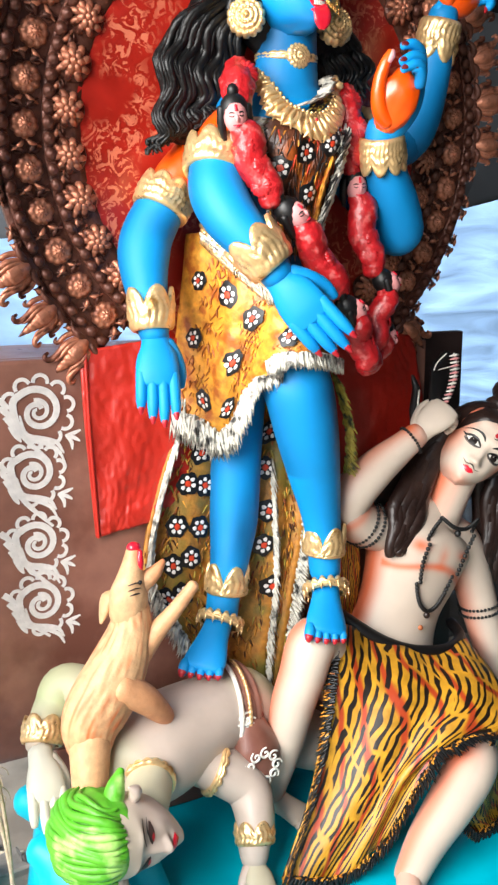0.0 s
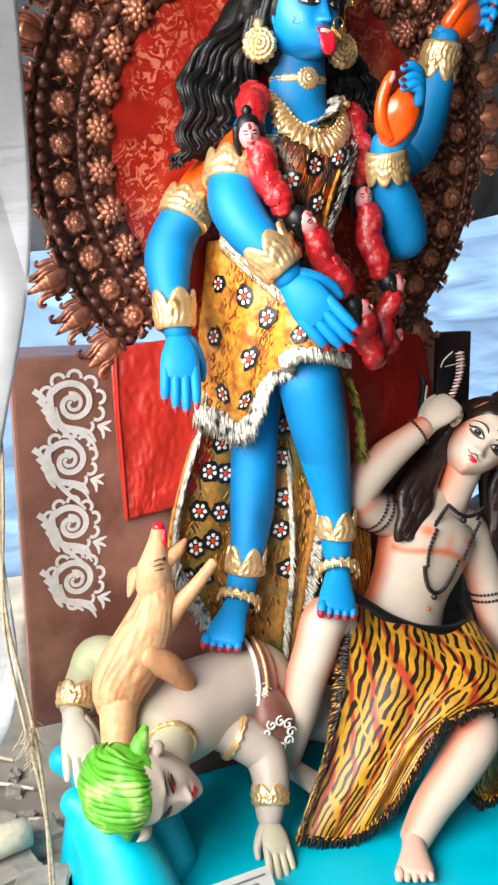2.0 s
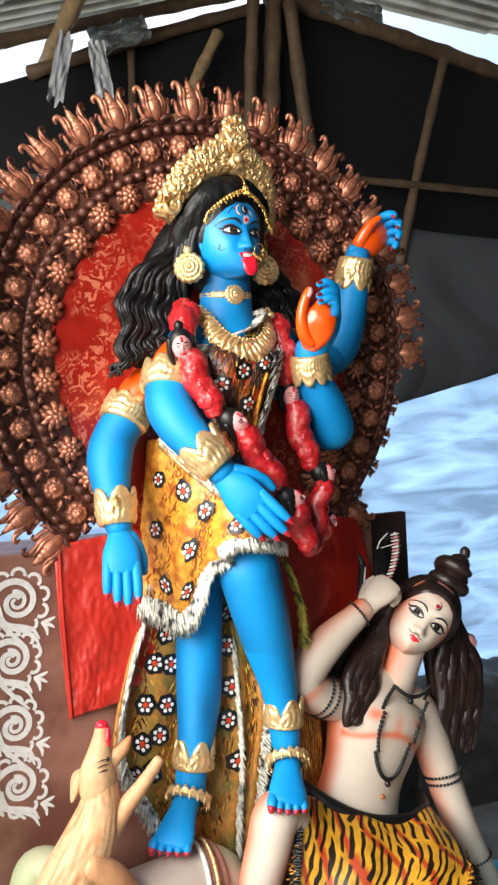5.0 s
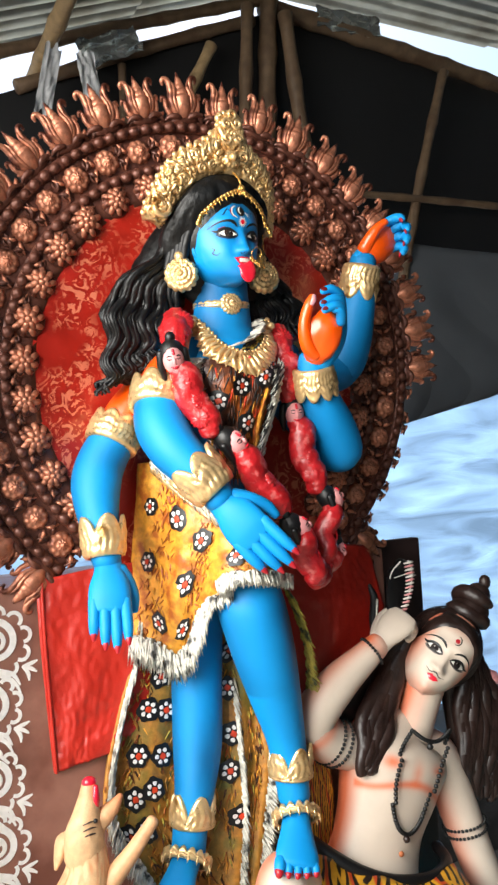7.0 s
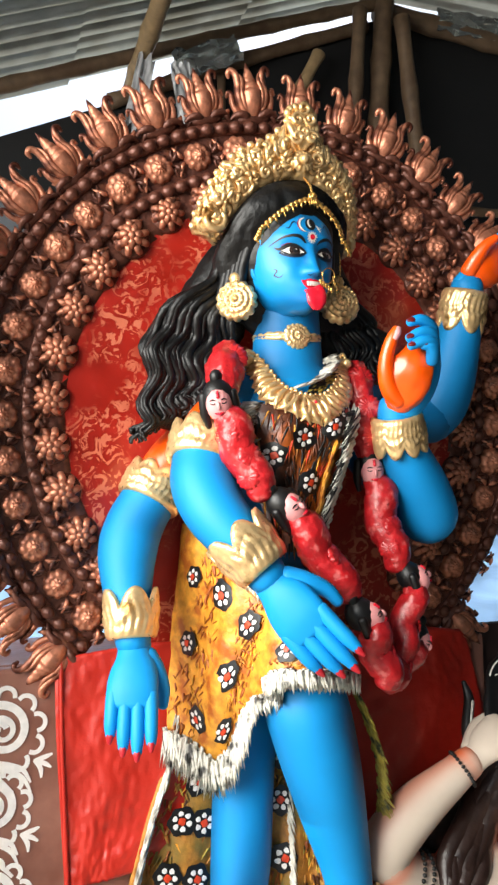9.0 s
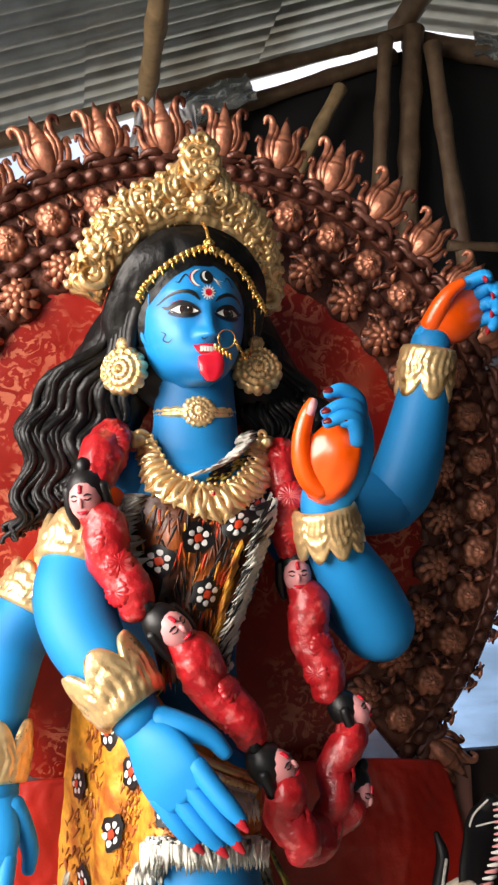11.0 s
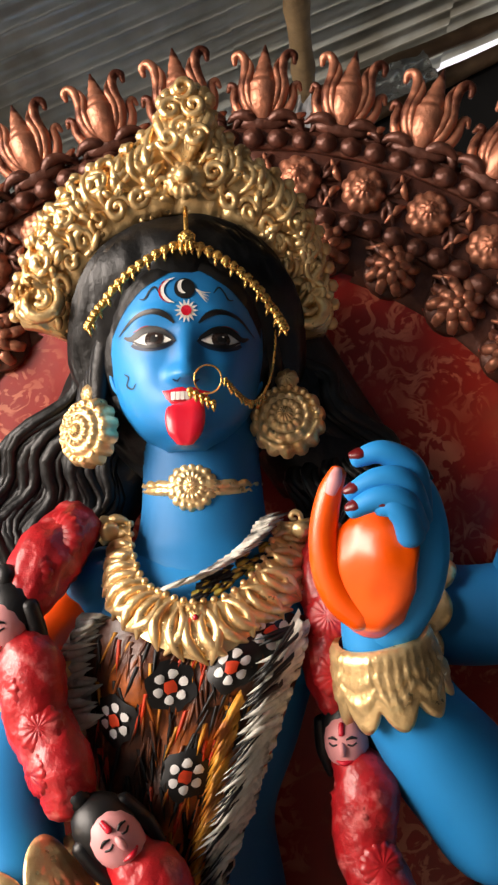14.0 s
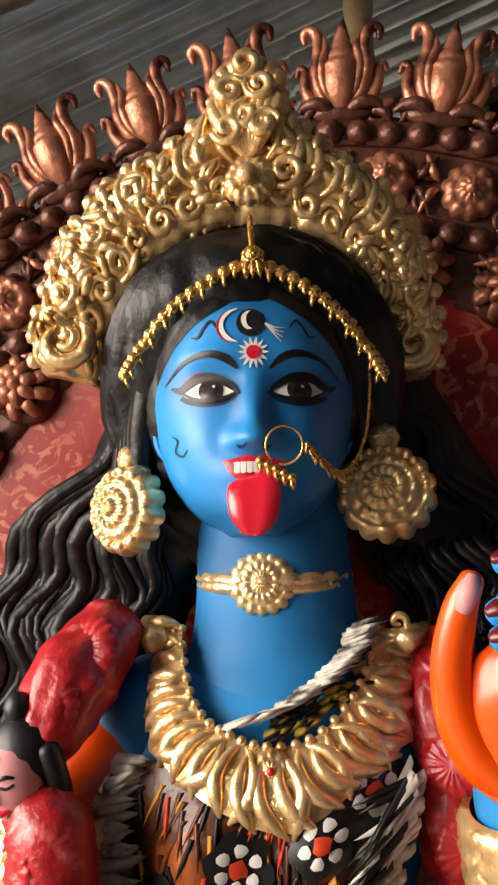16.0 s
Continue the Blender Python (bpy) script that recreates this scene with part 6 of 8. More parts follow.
    for c, nr, r in (((0.828, 1.592, 1.985), (-0.35, -0.9, 0.25), 0.027), ((0.81, 1.566, 1.95), (-0.2, -0.95, 0.1), 0.022), ((1.098, 1.625, 1.96), (-0.1, -0.97, 0.15), 0.026), ((1.1, 1.604, 1.905), (-0.2, -0.95, 0.1), 0.024), ((1.105, 1.602, 1.85), (0.1, -0.97, 0), 0.022)):
        rosette(S, c, nr, r, DOLL_RED, 16, 1, 0.24)
    body((0.835, 1.635, 2.0), (0.805, 1.575, 1.925), 0.033)
    doll(S, (0.794, 1.565, 1.898), (0.862, 1.545, 1.742), 0.03, face=(-0.35, -0.95, 0.05), crown_up=(-0.15, -0.1, 1))
    doll(S, (0.908, 1.535, 1.716), (1.02, 1.54, 1.565), 0.03, face=(0.25, -0.9, 0.25), crown_up=(-0.7, -0.1, 0.7))
    doll(S, (1.05, 1.535, 1.522), (1.085, 1.53, 1.41), 0.03, face=(0.85, -0.5, 0.1), crown_up=(-0.6, -0.2, 0.75))
    body((1.1, 1.66, 1.985), (1.098, 1.628, 1.90), 0.028)
    body((1.098, 1.632, 1.905), (1.106, 1.63, 1.82), 0.026)
    doll(S, (1.115, 1.63, 1.786), (1.152, 1.61, 1.605), 0.029, face=(-0.2, -0.97, 0), crown_up=(-0.08, -0.1, 1))
    doll(S, (1.185, 1.60, 1.578), (1.14, 1.585, 1.44), 0.027, face=(0.9, -0.4, 0.1), crown_up=(-0.5, 0, 0.85))
    doll(S, (1.19, 1.61, 1.46), (1.10, 1.56, 1.40), 0.026, face=(0.7, -0.6, 0.1), crown_up=(0.4, 0.1, 0.9))

    # hair: a mass with wavy locks over it
    tube(S, [(0.93, 1.70, 2.26), (0.85, 1.72, 2.13), (0.80, 1.735, 2.02), (0.765, 1.735, 1.95), (0.735, 1.735, 1.885)], [(0.06, 0.045), (0.07, 0.045), (0.07, 0.04), (0.055, 0.03), (0.035, 0.02)], HAIR, 24, 10, ripple=lambda u, a: 0.06 * math.sin(11 * a + 6 * math.sin(u * 9)))
    tube(S, [(1.0, 1.72, 2.26), (1.075, 1.75, 2.13), (1.12, 1.76, 2.05), (1.11, 1.76, 1.97)], [(0.07, 0.05), (0.075, 0.05), (0.07, 0.045), (0.04, 0.03)], HAIR, 20, 8)
    for k in range(330):
        s = -1 if k < 200 else 1
        w = rnd.random()
        ph = rnd.uniform(0, 6)
        y = 1.70 - 0.045 * rnd.random()
        if s < 0:
            ends = [(0.925 - 0.055 * w, y - 0.02, 2.25 - 0.05 * w), (0.885 - 0.08 * w, y, 2.16 - 0.02 * w), (0.86 - 0.15 * w, y + 0.02, 2.06), (0.835 - 0.135 * w, y + 0.025, 1.99 - 0.01 * w), (0.815 - 0.12 * w, y + 0.03, 1.945 - 0.055 * w), (0.795 - 0.115 * w, y + 0.035, 1.905 - 0.07 * w + 0.03 * rnd.random())]
        else:
            ends = [(1.0 + 0.05 * w, y + 0.02, 2.25 - 0.05 * w), (1.035 + 0.06 * w, y + 0.045, 2.17), (1.05 + 0.11 * w, y + 0.055, 2.11 - 0.01 * w), (1.065 + 0.135 * w, y + 0.055, 2.05 + 0.01 * w), (1.07 + 0.12 * w, y + 0.05, 1.985 + 0.03 * w - 0.03 * rnd.random())]
        pts = [(x + 0.010 * math.sin(i * 2.0 + ph), yy, z) for i, (x, yy, z) in enumerate(ends)]
        L = spline(pts, 6)
        ph = 2.2 * w + 0.5 * rnd.random()
        wig = np.stack([0.010 * np.sin(np.arange(len(L)) * 0.95 + ph), 0.007 * np.cos(np.arange(len(L)) * 0.8 + ph), np.zeros(len(L))], 1)
        rr = rnd.uniform(0.003, 0.0075)
        tube(S, L + wig, [(rr * (0.5 + 0.8 * math.sin(min(1, 0.15 + 0.9 * i / len(L)) * 3.0)), rr * 0.8 * (0.5 + 0.8 * math.sin(min(1, 0.15 + 0.9 * i / len(L)) * 3.0))) for i in range(len(L))], HAIR, 7, 1)

    # head
    H = Head(Matrix(((0.9877, 0.1564, 0, 0.953), (0.1564, -0.9877, 0, 1.636), (0, 0, 1, 2.176), (0, 0, 0, 1))), shear=0.0)
    H.ww = H.ww * np.interp(H.zz, [-0.1, -0.06, 0.0, 0.05], [1.16, 1.12, 1.07, 1.02])
    # airbrushed shading round the eyes and beside the nose, put into the tint
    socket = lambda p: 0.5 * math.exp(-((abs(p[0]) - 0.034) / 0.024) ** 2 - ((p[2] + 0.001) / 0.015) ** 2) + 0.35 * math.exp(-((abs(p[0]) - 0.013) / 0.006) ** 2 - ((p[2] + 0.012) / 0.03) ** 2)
    # shade on the right cheek and under the chin is painted in too
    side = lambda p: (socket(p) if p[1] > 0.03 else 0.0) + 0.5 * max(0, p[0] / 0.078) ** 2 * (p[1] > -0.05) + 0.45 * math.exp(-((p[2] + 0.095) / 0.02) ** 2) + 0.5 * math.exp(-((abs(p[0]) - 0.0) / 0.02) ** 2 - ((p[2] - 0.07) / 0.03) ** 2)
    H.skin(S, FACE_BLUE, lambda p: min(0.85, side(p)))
    paint_eyes(S, H, shader("brown_iris", rgb(50, 38, 34), 0.25, vary=0.3, scale=200, bump=0), shader("dark_eye_shadow", rgb(10, 34, 62), 0.5, vary=0.3, bump=0), NAIL)
    # marks on the brow: petals, red heart, crescent, curls
    for k in range(14):
        a = 6.2832 * k / 14
        c, s = math.cos(a), math.sin(a)
        H.stroke(S, [(0.0 + 0.0035 * c, 0.026 + 0.0035 * s), (0.0 + 0.007 * c, 0.026 + 0.007 * s), (0.0115 * c, 0.026 + 0.012 * s)], [0.002, 0.0026, 0.0005], WHITE, 0.0012)
    H.spot(S, 0.0, 0.026, circle(0.0052), TONGUE, 0.002, 2)
    H.spot(S, -0.002, 0.05, [(0.0105 * math.sin(a), 0.0115 * math.cos(a)) for a in np.linspace(0, 6.1, 20)], BLACK, 0.001)
    H.stroke(S, [(-0.007 - 0.0175 * math.cos(a), 0.048 + 0.0145 * math.sin(a)) for a in np.linspace(1.3, -1.3, 8)], [0.0005, 0.0022, 0.0034, 0.004, 0.0044, 0.004, 0.0028, 0.0006], WHITE, 0.0016)
    H.stroke(S, [(-0.009 - 0.0178 * math.cos(a), 0.0475 + 0.0155 * math.sin(a)) for a in np.linspace(1.0, -1.2, 8)], [0.0004, 0.001, 0.0016, 0.002, 0.002, 0.0016, 0.001, 0.0004], NAIL, 0.0018)
    H.stroke(S, [(-0.0015 - 0.0055 * math.cos(a), 0.052 + 0.0075 * math.sin(a)) for a in np.linspace(1.5, -1.7, 7)], [0.0005, 0.002, 0.0034, 0.0038, 0.0034, 0.0024, 0.0006], WHITE, 0.0018)
    for s in (-1, 1):
        H.stroke(S, [(s * 0.027, 0.046), (s * 0.032, 0.053), (s * 0.037, 0.049), (s * 0.042, 0.041), (s * 0.047, 0.042)], [0.0008, 0.002, 0.0018, 0.0018, 0.0008], BLACK, 0.001)
    for k in range(4):
        H.stroke(S, [(0.009, 0.049), (0.016, 0.046 - 0.002 * k), (0.024 - 0.001 * k, 0.046 - 0.004 * k)], [0.0014, 0.0012, 0.0004], WHITE, 0.0014)
    # mouth, teeth and tongue
    H.spot(S, 0.0, -0.0595, [(-0.0235, 0.0055), (-0.016, 0.0058), (-0.008, 0.0085), (-0.003, 0.009), (0, 0.0072), (0.003, 0.009), (0.008, 0.0085), (0.016, 0.0058), (0.0235, 0.0055), (0.0195, -0.002), (0.014, -0.008), (0, -0.010), (-0.014, -0.008), (-0.0195, -0.002)], TONGUE, 0.0016)
    H.spot(S, -0.001, -0.0602, [(-0.0165, 0.003), (-0.008, 0.004), (0, 0.004), (0.008, 0.004), (0.0165, 0.003), (0.0135, -0.005), (0, -0.0066), (-0.0135, -0.005)], NAIL, 0.0026, 2)
    for k in range(6):
        x = -0.0125 + 0.0046 * k
        H.spot(S, x, -0.0598, [(-0.0021, 0.0036), (0.0021, 0.0036), (0.002, -0.0042), (0, -0.005), (-0.002, -0.0042)], WHITE, 0.0036, 1)
    f0 = H.front(-0.0005, -0.068, 0.0)
    tube(S, [H.place(f0 + A(0, -0.004, 0.002)), H.place(f0 + A(0, 0.006, -0.003)), H.place(f0 + A(0, 0.010, -0.016)), H.place(f0 + A(0, 0.010, -0.030)), H.place(f0 + A(0, 0.009, -0.039))],
         [(0.017, 0.003), (0.0185, 0.0045), (0.0195, 0.006), (0.0165, 0.006), (0.009, 0.004)], TONGUE, 18, 8, ripple=lambda u, a: -0.32 * math.exp(-(min(a, 6.283 - a) / 0.2) ** 2))
    for s in (-1, 1):
        H.stroke(S, [(s * 0.005, -0.044), (s * 0.009, -0.046), (s * 0.013, -0.044)], [0.0006, 0.0016, 0.0006], shader("nostril_shade", rgb(6, 44, 84), 0.6, bump=0), 0.0008)
        # ears
        tube(S, [H.place((s * 0.073, 0.01, 0.012)), H.place((s * 0.081, 0.004, -0.005)), H.place((s * 0.077, 0.008, -0.03)), H.place((s * 0.07, 0.012, -0.042))], [(0.003, 0.006), (0.004, 0.008), (0.004, 0.008), (0.003, 0.005)], BLUE, 12, 5)
    H.stroke(S, [(-0.063, -0.03), (-0.058, -0.035), (-0.060, -0.042), (-0.054, -0.047), (-0.05, -0.043)], [0.0006, 0.0015, 0.0013, 0.0014, 0.0006], BLACK, 0.001)
    # hair cap with a parting
    V, F, n, m = [], [], 56, 30
    for i in range(m + 1):
        e = math.pi * (i / m - 0.5)
        for j in range(n):
            a = 2 * math.pi * j / n
            wv = 1 + 0.022 * math.sin(9 * a + 5 * math.sin(e * 2)) * math.cos(e)
            x, y, z = 0.108 * math.cos(e) * math.cos(a) * wv, 0.112 * math.cos(e) * math.sin(a) * wv - 0.045, 0.122 * math.sin(e) + 0.028
            z -= 0.006 * math.exp(-(x / 0.008) ** 2) * (z > 0.05)
            V.append((x, y, z))
    for i in range(m):
        for j in range(n):
            q = (j + 1) % n
            F.append((i * n + j, i * n + q, (i + 1) * n + q, (i + 1) * n + j))
    S.add(V, F, HAIR, None, None, H.M)
    for s in (-1, 1):
        for k in range(5):
            tube(S, [H.place((s * 0.010, 0.060 - 0.004 * k, 0.096 + 0.006 * k)), H.place((s * (0.05 + 0.003 * k), 0.054 - 0.008 * k, 0.074 + 0.008 * k)), H.place((s * (0.08 + 0.004 * k), 0.022 - 0.008 * k, 0.034 + 0.006 * k)), H.place((s * (0.092 + 0.004 * k), 0.002 - 0.008 * k, -0.01)), H.place((s * (0.096 + 0.006 * k), -0.01 - 0.008 * k, -0.06))],
                 [0.006, 0.010, 0.012, 0.012, 0.008], HAIR, 9, 7, ref=(0.2, -1, 0.2))
    H.hair_patch(S, HAIR, [0.078, 0.069, 0.053, 0.036, 0.012])
    V, F, n, m = [], [], 64, 24
    for i in range(m + 1):
        e = math.pi * (i / m - 0.5)
        for j in range(n):
            a = 2 * math.pi * j / n
            x, y, z = 0.134 * math.cos(e) * math.cos(a), 0.07 * math.cos(e) * math.sin(a) - 0.05, 0.146 * math.sin(e) + 0.004
            w = min(1.0, max(0.0, (z + 0.03) / 0.14))
            y += 0.082 * w * w * (3 - 2 * w)
            x *= 1 - 0.25 * max(0.0, -z) / 0.13
            y += 0.0045 * math.sin(420 * math.hypot(x, z) + 3 * math.sin(25 * x) + 14 * z) * (math.sin(a) > 0)
            V.append((x, y, z))
    for i in range(m):
        for j in range(n):
            q = (j + 1) % n
            F.append((i * n + j, i * n + q, (i + 1) * n + q, (i + 1) * n + j))
    S.add(V, F, HAIR, None, None, H.M)
    # brow chain with drops, the chain to the nose ring
    chain = []
    for q in np.linspace(-1, 1, 34):
        x = 0.1 * math.sin(q * 1.45)
        z = np.interp(abs(x), [0, 0.015, 0.03, 0.045, 0.06, 0.075, 0.089, 0.1], [0.096, 0.092, 0.085, 0.076, 0.066, 0.053, 0.037, 0.016])
        y = max(0.093 - 0.062 * abs(q) ** 2.2, H.front(max(-0.068, min(0.068, x)), z, 0.011)[1])
        chain.append(H.place((x, y, z)))
    for i, p in enumerate(chain):
        rosette(S, p, (0.2 * (p[0] - 0.9655) / 0.09, -1, 0.1), 0.0052, GOLD_FINE, 5, 1, 0.5)
        d = unit(A(-(p[0] - 0.9655) * 4, -0.1, -1)) if i % 2 == 0 else unit(A((p[0] - 0.9655) * 2, -0.1, -1))
        tuft(S, p + d * 0.003, p + d * (0.014 if i % 2 == 0 else 0.010), 0.0026, (1, 0, 0), GOLD_FINE)
    rope_line(S, chain, 0.0016, GOLD_FINE, 2)
    rosette(S, H.place((0, 0.097, 0.099)), (0, -1, 0.2), 0.009, GOLD_FINE, 8, 2, 0.7)
    rope_line(S, [H.place((0, 0.095, 0.104)), H.place((-0.001, 0.09, 0.122)), H.place((-0.002, 0.072, 0.142))], 0.0026, GOLD_FINE, 6)
    for k in (-1, 0, 1):
        tuft(S, H.place((0.004 * k, 0.101, 0.093)), H.place((0.006 * k, 0.103, 0.079)), 0.003, (1, 0, 0), GOLD_FINE)
    ring = [H.place((0.021 + 0.013 * math.sin(a), 0.104 + 0.008 * math.cos(a * 0.5), -0.047 + 0.013 * math.cos(a))) for a in np.linspace(-2.4, 3.4, 20)]
    rope_line(S, ring, 0.0009, GOLD_FINE, 3)
    for k in range(5):
        p = H.place((0.004 + 0.0055 * k, 0.110, -0.058 - 0.003 * k))
        ball(S, p, 0.0034, GOLD_FINE, 8)
        tuft(S, p, p + A(0.001, -0.001, -0.010), 0.0028, (1, 0, 0), GOLD_FINE)
    nose_chain = [H.place(q) for q in ((0.038, 0.1, -0.045), (0.05, 0.09, -0.056), (0.062, 0.078, -0.062), (0.074, 0.06, -0.055), (0.086, 0.05, -0.03), (0.091, 0.045, 0.0), (0.092, 0.042, 0.022))]
    rope_line(S, nose_chain, 0.0014, GOLD_FINE, 5)
    for p in spline(nose_chain, 5)[:17]:
        ball(S, p, 0.0026, GOLD_FINE, 6)
        tuft(S, p, p + A(rnd.uniform(-0.004, 0.004), -0.001, -0.008), 0.0022, (1, 0, 0), GOLD_FINE)
    # earrings
    for c, nr, r in (((0.847, 1.622, 2.097), (-0.5, -0.86, 0.0), 0.037), ((1.06, 1.634, 2.107), (-0.08, -0.97, 0.22), 0.039)):
        rosette(S, c, nr, r, GOLD, 14, 4, 0.55)
        ball(S, A(*c) + unit(nr) * r * 0.34, r * 0.16, GOLD, 10)
        rosette(S, A(*c) + A(0, 0.004, r * 1.15), nr, r * 0.32, GOLD, 8, 1, 0.6)
        for k in range(26):
            a = 6.2832 * k / 26
            s_ = unit(np.cross((0, 0, 1), unit(nr)))
            ball(S, A(*c) + (s_ * math.cos(a) + A(0, 0, 1) * math.sin(a)) * r * 0.82 + unit(nr) * r * 0.2, r * 0.085, GOLD, 8)
    # choker with a medallion
    band(S, (0.964, 1.671, 2.04), (0, -0.1, 1), 0.0605, 0.016, GOLD, points=20, crest=0.1, thick=0.004, ridges=2)
    rosette(S, (0.962, 1.613, 2.036), (0, -1, 0.05), 0.0255, GOLD, 16, 3, 0.32)
    # broad collar of overlapping gold leaves
    inner = spline([(0.892, 2.0), (0.905, 1.965), (0.92, 1.94), (0.943, 1.927), (0.97, 1.92), (1.0, 1.925), (1.025, 1.945), (1.04, 1.97), (1.048, 2.0)], 6)
    outer = spline([(0.864, 2.0), (0.872, 1.955), (0.88, 1.917), (0.917, 1.89), (0.982, 1.866), (1.035, 1.895), (1.067, 1.92), (1.078, 1.96), (1.08, 2.0)], 6)
    V, F, k = [], [], 8
    for i, (a, b) in enumerate(zip(inner, outer)):
        for j in range(k + 1):
            x, z = a + (b - a) * j / k
            V.append(torso_front(x, z, 0.012 + 0.004 * math.sin(j / k * 3.14) + 0.0035 * abs(math.sin(i * 1.05 + j * 0.45))))
    F = [(i * (k + 1) + j, i * (k + 1) + j + 1, (i + 1) * (k + 1) + j + 1, (i + 1) * (k + 1) + j) for i in range(len(inner) - 1) for j in range(k)]
    S.add(V, F, GOLD)
    for i in range(0, len(inner)):
        a, b = inner[i], outer[i]
        if i % 2 == 0:
            ball(S, torso_front(a[0], a[1], 0.014), 0.004, GOLD, 8)
        d = b - a
        side = A(-d[1], d[0]) * (0.22 if i % 2 else -0.18)
        at = lambda q, w: a + d * q + side * w
        stops = ((0.06, 0.0), (0.3, 0.8), (0.6, 1.0), (0.85, 0.4), (1.08, -0.3))
        lift = (0.013, 0.019, 0.02, 0.018, 0.012)
        if i % 2 == 0 or i % 4 == 1:
            tube(S, [torso_front(*at(q, w), h) for (q, w), h in zip(stops, lift)], [(0.002, 0.002), (0.0042, 0.004), (0.006, 0.0045), (0.0055, 0.004), (0.0015, 0.0015)], GOLD, 8, 4)
        if i % 3 == 0:
            c = at(0.55, -0.8)
            coil(S, torso_front(c[0], c[1], 0.014), (1, 0, 0), (0, 0, 1), (0, -1, 0), 0.009, 1.2, 0.0032, GOLD, start=i)
    rosette(S, torso_front(0.974, 1.906, 0.016), (0, -1, 0.1), 0.014, GOLD, 10, 2, 0.4)
    rosette(S, torso_front(0.978, 1.883, 0.016), (0, -1, 0.1), 0.011, GOLD, 10, 2, 0.4)
    ball(S, torso_front(0.974, 1.906, 0.022), 0.003, TONGUE, 8)
    # shoulder end of the collar
    rope_line(S, [(0.872, 1.63, 1.99), (0.86, 1.66, 2.0), (0.852, 1.69, 1.99)], 0.012, GOLD, 6)
    rope_line(S, [(1.07, 1.63, 1.99), (1.085, 1.66, 1.995), (1.095, 1.69, 1.985)], 0.010, GOLD, 6)

    # crown: an upright fan with scrolls in relief
    def crown_pt(phi, h, out=0.0):
        """phi degrees from the top, h from the inner rim (0) to the outer (1)."""
        phi *= 0.94
        q = abs(phi) / 100
        ri = np.interp(abs(phi), [0, 20, 45, 82], [0.147, 0.145, 0.139, 0.134])
        ht = np.interp(abs(phi), [0, 7, 13, 22, 38, 52, 64, 74, 82], [0.117, 0.098, 0.076, 0.07, 0.072, 0.066, 0.062, 0.058, 0.035])
        sc = 1 + 0.035 * abs(math.sin(radians(phi) * 9)) * h
        r = ri + ht * h * sc
        a = radians(phi)
        y = 1.588 + 0.13 * q ** 2 + 0.006 * (1 - h) - 0.014 * math.sin(h * 2.6)
        x, y = r * math.sin(a), y - out - 1.6
        if phi > 0:
            x, y = x * (1 - 0.16 * q), y + 0.03 * q * q
        cs, sn = 0.9877, 0.1564
        return A(0.957 + x * cs - y * sn, 1.6 + x * sn + y * cs, 2.176 + r * math.cos(a))
    n, m = 120, 12
    rel = lambda p, h: 0.006 * noise.noise(Vector((p * 0.22, h * 5, 1))) + 0.003 * math.sin(h * 12)
    V = [crown_pt(-82 + 164 * i / n, j / m, 0.010 + rel(i * 164 / n, j / m)) for i in range(n + 1) for j in range(m + 1)]
    V += [crown_pt(-82 + 164 * i / n, j / m, -0.008) for i in range(n + 1) for j in range(m + 1)]
    k, half = m + 1, (n + 1) * (m + 1)
    F = []
    for i in range(n):
        for j in range(m):
            q = (i * k + j, i * k + j + 1, (i + 1) * k + j + 1, (i + 1) * k + j)
            F += [q, tuple(x + half for x in q)[::-1]]
        F += [(i * k, (i + 1) * k, (i + 1) * k + half, i * k + half), (i * k + m, i * k + m + half, (i + 1) * k + m + half, (i + 1) * k + m)]
    F += [tuple(range(k)) + tuple(range(half + k - 1, half - 1, -1)), tuple(range(n * k, n * k + k)) + tuple(range(half + n * k + k - 1, half + n * k - 1, -1))]
    S.add(V, F, GOLD)
    for s in (-1, 1):
        for row, (h, r, step) in enumerate(((0.28, 0.0135, 11), (0.72, 0.0145, 10))):
            for i, phi in enumerate(np.arange(9 if row == 0 else 13, 78, step - 2)):
                p, e, g = crown_pt(s * phi, h, 0.009), crown_pt(s * (phi + 1), h, 0.009), crown_pt(s * phi, h + 0.05, 0.009)
                coil(S, p, unit(e - p), unit(g - p), (0, -1, 0), r * (1 - 0.15 * (i % 2)), 1.15 + 0.4 * rnd.random(), 0.0046, GOLD, start=1.2 + 1.6 * row + i + rnd.random(), way=1 if (i + row) % 2 else -1)
        for phi in np.arange(4, 79, 5.6):
            tube(S, [crown_pt(s * phi, 0.42, 0.008), crown_pt(s * (phi + 3), 0.62, 0.013), crown_pt(s * (phi + 1.5), 0.84, 0.012), crown_pt(s * (phi - 2), 1.0, 0.008)], [0.002, 0.0048, 0.0044, 0.002], GOLD, 7, 4)
            ball(S, crown_pt(s * (phi + 2.5), 1.01, 0.006), (0.008, 0.007, 0.008), GOLD, 8)
        coil(S, crown_pt(s * 73, 0.5, 0.012), (s, 0, 0), (0, 0, 1), (0, -1, 0), 0.026, 1.8, 0.007, GOLD, start=0.5)
        for q, (x, z, r) in enumerate(((0.022, 2.413, 0.013), (0.026, 2.386, 0.012), (0.03, 2.358, 0.014))):
            coil(S, (0.961 + s * x, 1.572, z), (s, 0, 0), (0, 0, 1), (0, -1, 0), r, 1.4, 0.0042, GOLD, start=2.2 + q)
    for phi in np.arange(-78, 79, 4.2):
        ball(S, crown_pt(phi, 0.03, 0.006), 0.0042, GOLD, 8)
    for k in range(120):
        phi, h = rnd.uniform(-78, 78), rnd.uniform(0.12, 0.95)
        if abs(phi) < 7:
            continue
